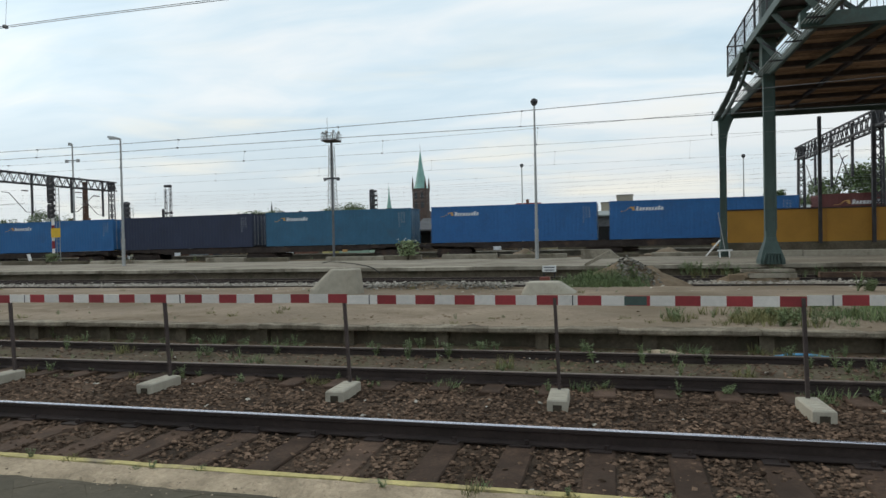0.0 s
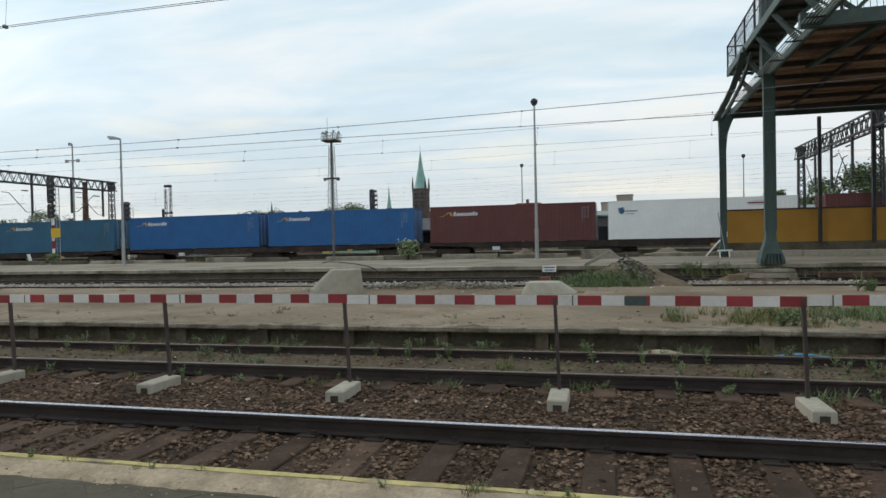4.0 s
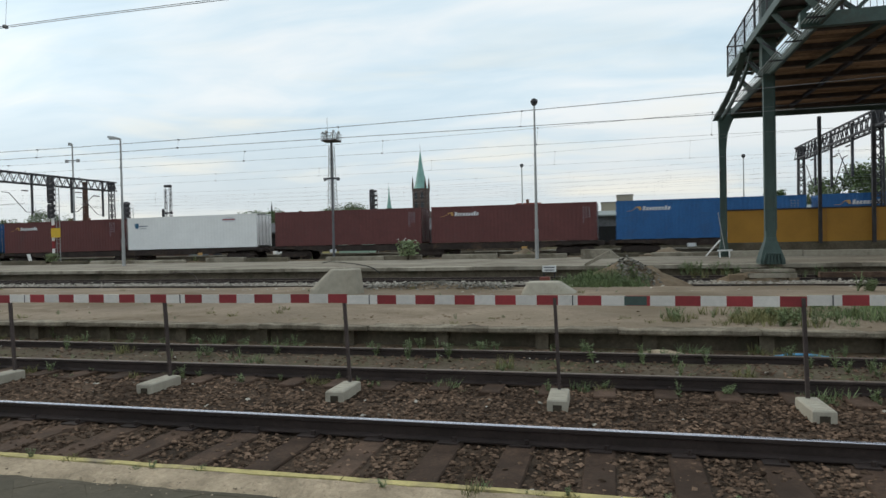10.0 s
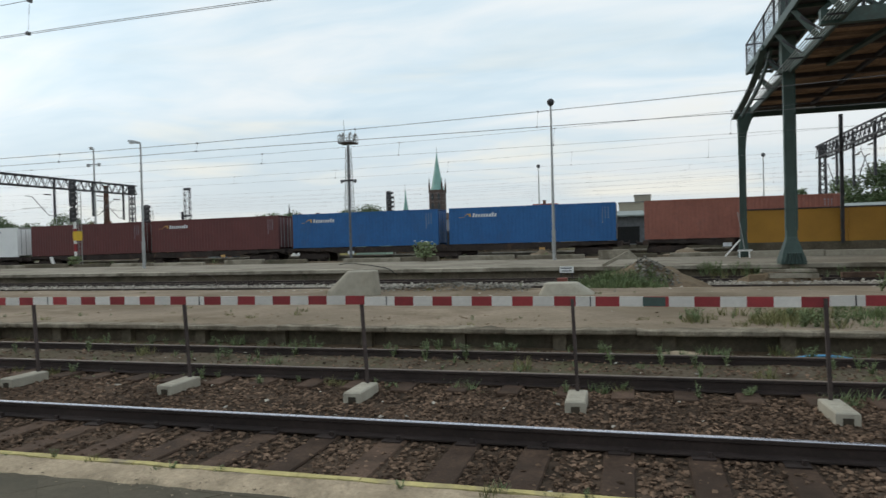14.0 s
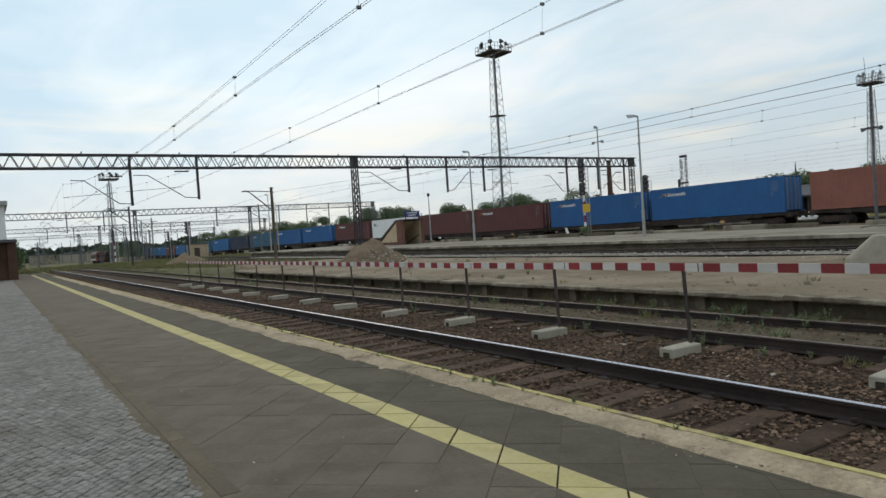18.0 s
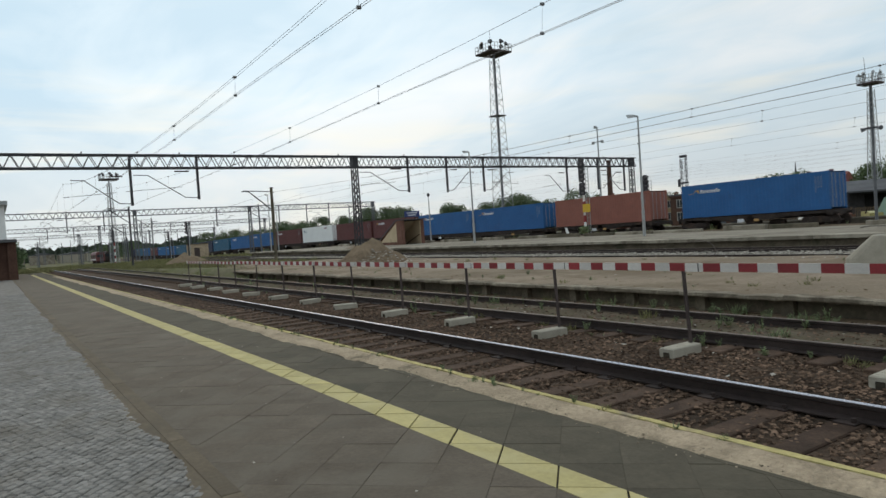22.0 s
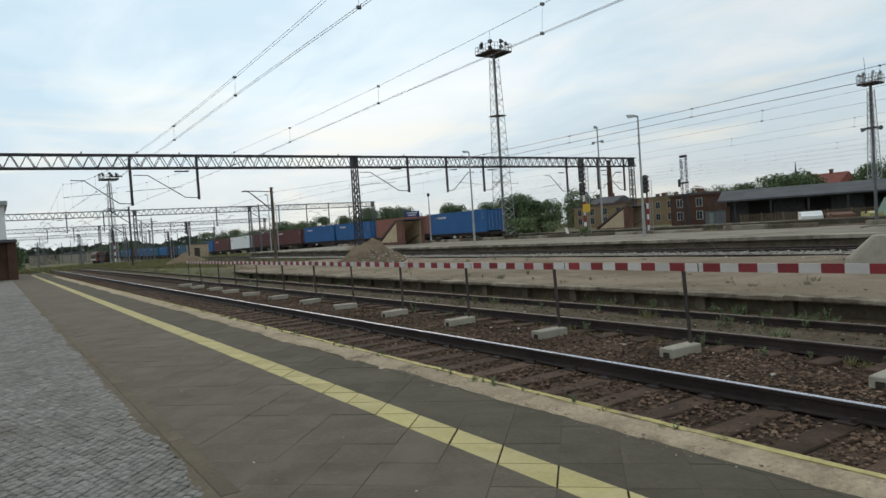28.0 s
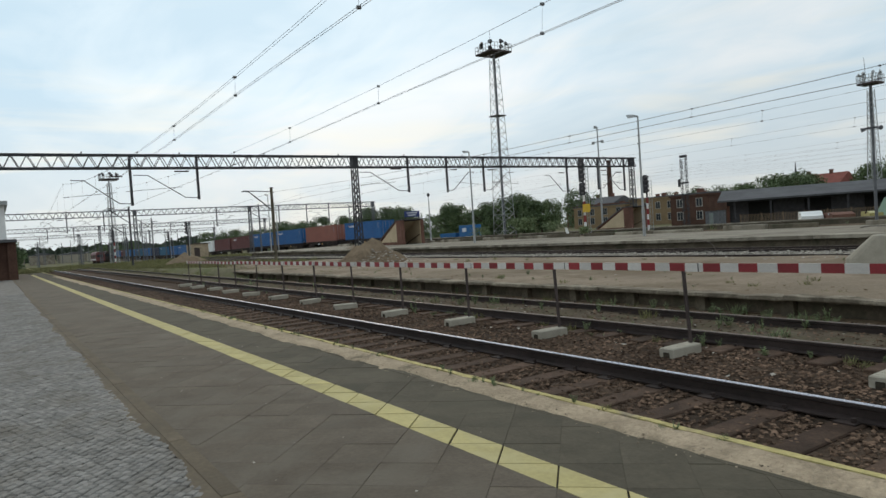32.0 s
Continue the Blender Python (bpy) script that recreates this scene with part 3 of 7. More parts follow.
# diagonal slabs; a painted line runs over one row of them
STEP, HALF = 0.456, 0.228
far_slab, far_outer, far_yellow = Shape(), Shape(), Shape()
kinds = []
for j, g in [(j, g) for j in range(-6, 5) for g in (0.0, 0.0022)]:
    cy = 2.142 + j * HALF
    cx = 0.0 if j % 2 else HALF
    dia = [(cx - HALF + g, cy), (cx, cy - HALF + g), (cx + HALF - g, cy), (cx, cy + HALF - g)]
    for y0, y1, name, material, z in ((0.957, 2.135, "paving_slab", "slab", 0.0), (2.135, 2.345, "painted_slab", "yellow", 0.0015), (2.345, 2.95, "outer_slab", "slab_outer", 0.0)):
        if material == "yellow":
            g2 = 0.007 + g * 1.5
            dia2 = [(cx - HALF + g2, cy), (cx, cy - HALF + g2), (cx + HALF - g2, cy), (cx, cy + HALF - g2)]
        else:
            dia2 = dia
        poly = clip_band(dia2, y0, y1)
        if len(poly) >= 3:
            n = len(poly)
            s0 = Shape().loft([[(x, y, -0.03) for x, y in poly], [(x, y, z - 0.0015) for x, y in poly],
                               [(x + (cx - x) * 0.01, y + (sum(p[1] for p in poly) / n - y) * 0.01, z) for x, y in poly]])
            kinds.append((name, material, s0, s0.mesh(name, material), j, g))
rk = random.Random(12)
for i in range(-330, 66):
    x = -0.1 + i * STEP
    tight = {}
    for name, material, s0, me, j, g in kinds:
        if g == 0.0:
            tight[j, name] = tight.get((j, name), rk.random() < 0.6)
        if tight[j, name] != (g == 0.0):
            continue
        if -12.5 < x < 1.2:
            part(name, me, material, plat, at=pose(x, 0, rk.uniform(-0.002, 0.002)))
        elif -45 < x:
            {"yellow": far_yellow, "slab": far_slab, "slab_outer": far_outer}[material].add([(a + x, b, c) for a, b, c in s0.v], s0.f)
for nm, shp, m_ in (("paving_slabs", far_slab, "slab"), ("outer_slabs", far_outer, "slab_outer"), ("painted_slabs", far_yellow, "yellow")):
    o = part(nm, shp, m_, plat)
    o["kind"] = "stuff"
part("paving_far", Shape().box(-63.5, -44.9, 0.957, 2.135, -0.03, 0.0), "slab", plat)
part("outer_far", Shape().box(-63.5, -44.9, 2.345, 2.95, -0.03, 0.0), "slab_outer", plat)
part("line_far", Shape().box(-57, -44.9, 2.135, 2.345, -0.03, 0.0015), "yellow", plat)
row("edge_stone", "slab_outer", 2.95, 3.19, 2.8, (-28, 5), SPAN, 0.0, gap=0.004)
# crumbling sand over the edge stones, with a ragged inner line
v, f = [], []
for i in range(600):
    x = 12.0 - i * 0.1
    y_in = 2.97 - 0.13 * max(-0.4, noise.noise((x * 0.55, 4.0, 0))) - 0.05 * noise.noise((x * 3.1, 1.0, 0)) - 0.035 * noise.noise((x * 8.3, 3.0, 0))
    for q in range(6):
        y = y_in + (3.195 - y_in) * q / 5
        v.append((x, y, (-0.004 if q == 0 else 0.009 + 0.0025 * q) + 0.008 * noise.noise((x * 6, y * 9, 2.0))))
f = [(i * 6 + q, i * 6 + q + 1, (i + 1) * 6 + q + 1, (i + 1) * 6 + q) for i in range(599) for q in range(5)]
part("edge_sand", Shape().add(v, f), "sandy_edge", plat, "crumbling pale sand over the edge stones", smooth=True)
for k in range(76):
    x0 = 12.6 - k * 1.4
    v, f = [], []
    for i in range(15):
        x = x0 - i * 0.0995
        yi = 3.205 - 0.022 * noise.noise((x * 2.3, 0, 5.0)) - 0.012 * noise.noise((x * 9, 0, 7.0))
        yo = 3.268 + 0.008 * noise.noise((x * 4, 9.0, 1.0))
        zt = 0.024 + 0.004 * noise.noise((x * 5, 2.0, 2.0))
        v += [(x, yi, 0.0), (x, yi, zt), (x, yo - 0.01, zt), (x, yo, zt - 0.014), (x, yo, -0.06)]
    f = [(i * 5 + q, i * 5 + q + 1, i * 5 + q + 6, i * 5 + q + 5) for i in range(14) for q in range(4)] + [(0, 1, 2, 3, 4), (70, 71, 72, 73, 74)]
    part("painted_edge_stone", Shape().add(v, f), "edge_paint", plat, "flaking yellow painted edge")
part("edge_wall", Shape().box(-64, 40, 3.2, 3.215, -0.8, -0.032), "old_conc", plat)

gr = random.Random(61)
grit = scatter("edge_grit", ROCKS, [(5.5 - 28 * gr.random() ** 1.5, 3.2 - abs(gr.gauss(0, 0.13)), 0.006 + 0.008 * gr.random(), gr.uniform(0.003, 0.011), gr.uniform(0, 6.28), gr.uniform(-0.5, 0.5)) for k in range(6000)], "grit")
grit.parent = plat
grit["kind"] = "stuff"
bits = scatter("litter", ROCKS, [(gr.uniform(-11, 1), gr.uniform(1.1, 2.9), 0.002, gr.uniform(0.004, 0.011), gr.uniform(0, 6.28), 0.0) for k in range(60)], "stones_pale")
tagged(bits, "tiny pale scraps of litter on the platform slabs", "litter", kind="stuff")
# granite setts
sett = Shape().loft([[(-0.5, -0.5, -0.3), (0.5, -0.5, -0.3), (0.5, 0.5, -0.3), (-0.5, 0.5, -0.3)], [(-0.5, -0.5, 0.1), (0.5, -0.5, 0.1), (0.5, 0.5, 0.1), (-0.5, 0.5, 0.1)],
                     [(-0.4, -0.4, 0.24), (0.4, -0.4, 0.24), (0.4, 0.4, 0.24), (-0.4, 0.4, 0.24)]])
one = sett.mesh("sett", "sett_one")
r = random.Random(8)
rest = []
count = 0
D45 = math.sqrt(0.5)
for i in range(-190, 425):
    for j in range(-425, 190):
        u, w = i * 0.053, j * 0.061 + (0.029 if i % 2 else 0.0)
        px, y = -1.3 - (u - w) * D45 * 1.0, 0.72 - (u + w) * D45
        if not (-27.8 < px < 3.0 and (-4.2 if px > -8 else -2.4 + 2 * math.floor(max(0, -15.8 - px) / 2) * 0.14) < y < 0.838):
            continue
        px, y = px + r.uniform(-0.005, 0.005), y + r.uniform(-0.005, 0.005)
        if -4.3 < px < -3.3 and 0.0 < y and count < 300:
            part("sett", one, "sett_one", plat, at=Matrix.Translation((px, y, -0.004 + r.uniform(-0.003, 0.003))) @ Matrix.Rotation(radians(45) + r.uniform(-0.08, 0.08), 4, "Z") @ Matrix.Diagonal((0.048, 0.056, 0.035, 1)))
            count += 1
        else:
            rest.append((px, y, -0.004 + r.uniform(-0.003, 0.003), 0.068, radians(45) + r.uniform(-0.1, 0.1), r.uniform(-0.03, 0.03)))
v = []
for i in range(385):
    x = 3.0 - i * 0.08
    wd = 0.075 + 0.13 * max(-0.45, noise.noise((x * 0.8, 2.0, 6.0))) + 0.04 * noise.noise((x * 4.0, 5.0, 6.0))
    for q in range(6):
        y = 0.849 - max(0.015, wd) * q / 5
        v.append((x, y, 0.0125 - 0.0026 * q + 0.004 * noise.noise((x * 9, y * 14, 3.0))))
part("sand_drift", Shape().add(v, [(i * 6 + q, i * 6 + q + 1, (i + 1) * 6 + q + 1, (i + 1) * 6 + q) for i in range(384) for q in range(5)]), "kerb", plat, "thin drift of brown sand over setts", smooth=True)
flat_sett = Shape()
flat_sett.v, flat_sett.f = [(a * 0.70, b * 0.82, c * 0.5) for a, b, c in sett.v], sett.f
o = scatter("sett_field", [flat_sett], rest, "sett")
o.parent = plat
o["kind"] = "stuff"
part("sett_far", Shape().box(-63.5, -27.8, -14, 0.845, -0.012, 0.0).box(-27.8, -15.9, -14, -2.4, -0.012, 0.0), "sett_worn", plat)
part("sett_near", Shape().box(3.05, 40, -14, 0.845, -0.012, 0.0), "sett_worn", plat)
side = Shape().box(-15.85, -8.05, -14, -2.42, -0.012, 0.0).box(-8.05, 3.05, -14, -4.24, -0.012, 0.0)
for k in range(1, 6):
    side.box(-17.8 - 2 * k, -15.8 - 2 * k, -2.4, -2.44 + 0.28 * k, -0.012, 0.0)
part("sett_side", side, "sett_worn", plat)

v = []
for i in range(16):
    x = -63.9 - i * 1.1
    for j in range(14):
        y = -14 + j * 1.33
        v.append((x, y, -0.02 + (ground_z(x) + 0.0) * min(1.0, i / 14) + 0.06 * noise.noise((x * 0.5, y * 0.6, 1.0)) - (0.1 if i == 15 or j == 13 else 0.0)))
solid("earth_ramp", Shape().add(v, [(i * 14 + j, (i + 1) * 14 + j, (i + 1) * 14 + j + 1, i * 14 + j + 1) for i in range(15) for j in range(13)]), "dirt", "overgrown earth ramp at the end of a platform", "ramp", kind="structure", smooth=True)

# second platform: bare sandy top behind a coping on a low wall with stub piers
plat2 = thing("platform_2", "stripped platform of bare sandy earth behind an old concrete coping", "platform", kind="structure")
xs = np.linspace(-78, 40, 119)
ys = np.linspace(10.62, 20.4, 20)
v = [(x, y + (0.08 * noise.noise((x * 1.7, 0, 4.0)) if j == 0 else 0), (-0.178 if j == 0 else -0.143 if j == 1 else -0.155) + (0.05 * noise.noise((x * 0.35, y * 0.5, 9.0)) if 1 < j < 19 else 0.0) - (0.5 if j == 19 else 0) - (0.06 * max(0, (y - 15) / 5)) - 0.5 * min(1.0, max(0.0, (-42 - x) / 30))) for x in xs for j, y in enumerate(ys)]
part("earth_top", Shape().add(v, [(i * 20 + j, (i + 1) * 20 + j, (i + 1) * 20 + j + 1, i * 20 + j + 1) for i in range(118) for j in range(19)]), "sand", plat2, smooth=True)
part("wall", Shape().box(-36, 40, 10.74, 10.85, -0.8, -0.245), "old_conc", plat2)
part("earth_toe", Shape().sweep([(9.85, -0.8), (10.74, -0.8), (10.74, -0.5), (10.3, -0.53), (9.85, -0.575)], -36, 40), "soil", plat2)
def worn_coping(seed):
    """A coping slab with a crumbled front edge and an uneven top."""
    rings = []
    for i in range(15):
        x = -0.992 + 1.984 * i / 14
        nick = 0.05 * noise.noise((x * 3.0, seed, 0.0)) + 0.03 * noise.noise((x * 9.0, seed, 4.0)) + (0.03 if i in (0, 14) else 0.0)
        top = 0.035 + 0.012 * noise.noise((x * 2.0, seed, 9.0)) + 0.008 * noise.noise((x * 8.0, seed, 2.0))
        yf = -0.21 + max(-0.02, nick)
        rings.append([(x, yf + 0.015, -0.042), (x, yf, -0.02), (x, yf + 0.002, top - 0.009), (x, yf + 0.014, top), (x, 0.21, top - 0.004), (x, 0.21, -0.042)])
    return Shape().loft(rings).mesh("coping_slab", "coping")


COPINGS = [worn_coping(3.7 * k) for k in range(7)]
pier = Shape().box(-0.1, 0.1, 10.6, 10.74, -0.8, -0.245, 0.01).mesh("pier", "old_conc")
for i in range(21, 59):
    part("coping_slab", COPINGS[(i * 5) % 7], "coping", plat2, at=pose(-77 + 2 * i, 10.65 + r.uniform(-0.03, 0.015), -0.193 + r.uniform(-0.01, 0.004), r.uniform(-1.2, 1.2), r.uniform(-0.4, 0.4), r.uniform(-0.6, 0.6)))
for i in range(26, 70):
    part("pier", pier, "old_conc", plat2, at=pose(-77.3 + 1.62 * i, 0, 0))

v = []
for i in range(45):
    x = -33.4 - i
    rise = min(1.0, 0.3 + i / 5)
    for j in range(7):
        fall = min(1.0, max(0.0, (i - 10) / 34))
        v.append((x, 9.7 + 0.32 * j + 0.25 * noise.noise((x * 0.5, j * 0.4, 2.0)), -0.72 + [0.0, 0.2, 0.43, 0.585, 0.61, 0.60, 0.4][j] * rise * (1 - 0.7 * fall) + 0.07 * noise.noise((x * 0.9, j * 0.7, 6.0))))
part("earth_bank", Shape().add(v, [(i * 7 + j, (i + 1) * 7 + j, (i + 1) * 7 + j + 1, i * 7 + j + 1) for i in range(44) for j in range(6)]), "dirt", plat2, "overgrown earth bank", smooth=True)

# third platform
plat3 = thing("platform_3", "weathered concrete platform with pale edge and a low rear wall", "platform", kind="structure")
part("platform_body", Shape().box(-90, 42, 28.95, 40.6, -0.8, -0.02), "old_conc", plat3)
part("surface", Shape().box(-90, 42, 29.6, 40.6, -0.02, 0.0), "grey_paving", plat3)
cop = Shape().box(0.008, 2.992, 28.7, 29.6, -0.14, 0.012, 0.012).mesh("coping_slab", "pale_conc")
for i in range(44):
    part("coping_slab", cop, "pale_conc", plat3, at=pose(-90 + 3 * i, r.uniform(-0.02, 0.02), r.uniform(-0.01, 0.01)))
part("rear_bank", Shape().sweep([(40.6, -0.8), (43.6, -0.8), (42.6, -0.02), (40.6, 0.1)], -90, 42), "sand", plat3)
for i in range(30):
    ln = r.choice((2.9, 3.4, 3.9))
    x = -86 + 4.2 * i
    part("barrier_block", Shape().box(0, ln, 39.9, 40.25, 0.0, r.uniform(0.2, 0.33), 0.03), r.choice(("pale_conc", "pale_conc", "old_conc")), plat3, at=pose(x, r.uniform(-0.15, 0.15), 0, rz=r.uniform(-1.5, 1.5)))

# ---- red and white barrier along the disused track ----
foot = Shape().box(-0.106, 0.106, -0.51, 0.06, 0.0, 0.122, 0.015)
# dark plate on the foot's face paints the shade of a grip slot
slot = Shape().box(-0.045, 0.045, -0.516, -0.505, 0.0, 0.07)
dimple = Shape()
for i in range(3):
    dimple.box(-0.07, 0.07, -0.45 + i * 0.12, -0.42 + i * 0.12, 0.12, 0.125)
foot.add(dimple.v, dimple.f)
foot_me, slot_me = foot.mesh("concrete_foot", "block"), slot.mesh("grip_slot", "joint")
post_me = Shape().box(-0.018, 0.018, -0.018, 0.018, 0.12, 1.13).mesh("post", "rust")
XP = [-5.57 + 2.47 * k for k in range(-11, 5)]
for k, x in enumerate(XP):
    q = random.Random(k)
    p = thing("barrier_post", "rusty square post in a pale concrete foot on the ballast", "barrier post", pose(x, 7.5 + q.uniform(-0.05, 0.05), BED_Z + 0.01, rz=q.uniform(-4, 4) * (5 if k < 8 else 1)), "barrier posts")
    ft = part("concrete_foot", foot_me, "block", p, "pale cast concrete foot")
    part("grip_slot", slot_me, "joint", ft)
    part("post", post_me, "rust", p, at=pose(0, 0, 0, q.uniform(-1.2, 1.2), q.uniform(-2.9, -1.7)))
for k in range(len(XP) - 1):
    q = random.Random(100 + k)
    b = thing("barrier_board", "faded red and white striped plastic barrier board between posts", "barrier", pose(XP[k], 7.465, 0.505 + q.uniform(-0.006, 0.006), ry=q.uniform(-0.3, 0.3)), "barrier boards")
    lead = {11: 0.27, 12: 0.378, 13: 0.21}.get(k, q.uniform(0.21, 0.37))
    wid = (2.47 - lead) / 9
    edges = [0.0] + [lead + wid * i for i in range(10)]
    for i in range(10):
        me = Shape().box(0, edges[i + 1] - edges[i], -0.012, 0.0, 0.0, 0.105)
        part("red_stripe" if i % 2 == 1 else "white_stripe", me, "tape_red" if i % 2 == 1 else "tape_white", b, at=pose(edges[i], 0, 0))
    if k == 13:
        part("green_smear", Shape().box(0.07 - XP[k], 0.30 - XP[k], -0.0155, -0.0125, 0.004, 0.10), "green", b, "dark green smear of paint")
    part("end_lap", Shape().box(lead * 0.72, lead * 0.72 + 0.012, -0.015, -0.009, 0.0, 0.105), "steel_dark", b, "dark edge where two boards lap")


# ---- the goods train ----
WAGON_TRACK_Y = 50.4


def line_y(x):
    u = min(1.0, max(0.0, (-90 - x) / 90))
    return WAGON_TRACK_Y - 3.0 * (3 * u * u - 2 * u ** 3)


def line_z(x):
    u = min(1.0, max(0.0, (-20 - x) / 45))
    return -0.3 - 0.2 * (3 * u * u - 2 * u ** 3) + ground_z(x) + 0.78


def container(colour, length, height, label, mark=True, group="containers on the train"):
    """A corrugated steel box with corner posts, rails, castings, doors and markings; its origin is the middle of its floor."""
    c = thing("shipping_container", label, "container", group=group)
    m = "box_" + colour
    hl, hw = length / 2, 1.219
    n = int((length - 0.3) / 0.278)
    step = (length - 0.3) / n
    for side in (-1, 1):
        pts = []
        dep = 0.006 if colour == "white" else 0.022
        for i in range(n):
            x = -hl + 0.15 + i * step
            pts += [(x, 0.0), (x + step * 0.25, 0.0), (x + step * 0.42, dep), (x + step * 0.82, dep)]
        pts.append((hl - 0.15, 0.0))
        v, f = [], []
        for x, d in pts:
            y = side * (hw - 0.012 - d)
            v += [(x, y, 0.15), (x, y, height - 0.1)]
        f = [(2 * i, 2 * i + 2, 2 * i + 3, 2 * i + 1) for i in range(len(pts) - 1)]
        wall = part("side_panel", Shape().add(v, f), m, c)
        part("bottom_rail", Shape().box(-hl + 0.1, hl - 0.1, min(side * hw, side * (hw - 0.08)), max(side * hw, side * (hw - 0.08)), 0.0, 0.16), m, c)
        part("top_rail", Shape().box(-hl + 0.1, hl - 0.1, min(side * hw, side * (hw - 0.07)), max(side * hw, side * (hw - 0.07)), height - 0.11, height), m, c)
        for e in (-1, 1):
            x0, x1 = sorted((e * hl, e * (hl - 0.16)))
            y0, y1 = sorted((side * hw, side * (hw - 0.15)))
            p = part("corner_post", Shape().box(x0, x1, y0, y1, 0.0, height), m, c)
            y0, y1 = sorted((side * (hw + 0.006), side * (hw - 0.16)))
            x0, x1 = sorted((e * (hl + 0.006), e * (hl - 0.18)))
            part("corner_casting", Shape().box(x0, x1, y0, y1, -0.006, 0.12), m, p)
            part("corner_casting", Shape().box(x0, x1, y0, y1, height - 0.12, height + 0.006), m, p)
        if colour == "white":
            yy = side * (hw + 0.004)
            lo_ = Shape().plate([(-hl + 0.75, height - 0.85), (-hl + 0.95, height - 0.95), (-hl + 1.15, height - 0.75), (-hl + 1.05, height - 0.45), (-hl + 0.7, height - 0.5)], yy - 0.004, yy + 0.004)
            part("maker_mark", lo_, "box_teal", wall, "small teal emblem")
            part("lettering", Shape().box(-hl + 1.2, -hl + 2.0, yy - 0.004, yy + 0.004, height - 0.78, height - 0.68).box(-hl + 1.2, -hl + 1.8, yy - 0.004, yy + 0.004, height - 0.95, height - 0.9), "code", wall, "faint grey lettering bars")
            part("owner_mark", Shape().plate([(hl - 2.5 + 0.7 * math.cos(a), height - 0.42 + 0.19 * math.sin(a)) for a in [q * 0.5236 for q in range(12)]], yy - 0.003, yy + 0.003), "pale_mark", wall, "pale oval emblem")
            part("owner_bar", Shape().box(hl - 3.05, hl - 1.95, yy - 0.006, yy + 0.006, height - 0.47, height - 0.37), "tape_red", wall, "dark red bar of lettering")
        if colour != "white":
            # house mark and lettering as plain shapes
            s = -1 if side < 0 else 1
            yy = side * (hw + 0.004)

            def strip(pts, depth=0.004):
                return Shape().plate(pts, yy - depth, yy + depth)
            x0 = -hl + 0.75 if side < 0 else hl - 2.9
            z0 = height - 0.72
            mark and part("house_mark", strip([(x0, z0), (x0 + 0.35, z0 + 0.02), (x0 + 0.62, z0 + 0.26), (x0 + 0.92, z0 + 0.30), (x0 + 0.98, z0 + 0.02), (x0 + 0.84, z0 + 0.02), (x0 + 0.76, z0 + 0.2), (x0 + 0.62, z0 + 0.2), (x0 + 0.36, z0 + 0.0), (x0, z0 - 0.03)]),
                 "pale_mark" if colour in ("orange",) else "orange_mark", wall, "small amber swoosh")
            let = Shape()
            for i in range(9):
                xa = x0 + 1.06 + i * 0.205
                h = 0.30 if i in (0, 7) else 0.22
                let.plate([(xa, z0), (xa + 0.15, z0), (xa + 0.2, z0 + h), (xa + 0.05, z0 + h)], yy - 0.004, yy + 0.004)
            mark and part("lettering", let, "pale_mark", wall, "slanted pale bars of lettering")
            code = Shape()
            xe = hl - 0.95 if side < 0 else -hl + 0.6
            for k in range(3):
                for i in range(7 if k == 0 else 5):
                    z = height - 0.42 - i * 0.17
                    code.plate([(xe + k * 0.2, z), (xe + k * 0.2 + 0.05, z), (xe + k * 0.2 + 0.05, z + 0.1), (xe + k * 0.2, z + 0.1)], yy - 0.004, yy + 0.004)
            part("code_marks", code, "code", wall, "columns of small faint bars")["kind"] = "stuff"
    part("roof", Shape().box(-hl + 0.05, hl - 0.05, -hw + 0.05, hw - 0.05, height - 0.05, height - 0.015), m, c)
    part("floor", Shape().box(-hl + 0.05, hl - 0.05, -hw + 0.05, hw - 0.05, 0.1, 0.15), "wagon", c)
    # closed end, ribbed
    end = Shape().box(-hl + 0.03, -hl + 0.06, -hw + 0.1, hw - 0.1, 0.1, height - 0.05)
    end = part("end_wall", end, m, c)
    for i in range(8):
        y = -1.0 + i * 0.28
        part("rib", Shape().box(-hl + 0.005, -hl + 0.03, y - 0.05, y + 0.05, 0.2, height - 0.15), m, end)
    # door end: two leaves with lock rods
    for side in (-1, 1):
        y0, y1 = sorted((side * 0.015, side * 1.1))
        d = part("door", Shape().box(hl - 0.06, hl - 0.02, y0, y1, 0.12, height - 0.12), m, c)
        for z in (0.4, 1.1, 1.8):
            part("door_panel", Shape().box(hl - 0.02, hl - 0.005, y0 + 0.1, y1 - 0.1, z, z + 0.5), m, d)
        for k in (0.3, 0.8):
            part("lock_rod", Shape().tube((hl + 0.015, side * k, 0.12), (hl + 0.015, side * k, height - 0.12), 0.02, n=6), "steel_grey", d)
    return c


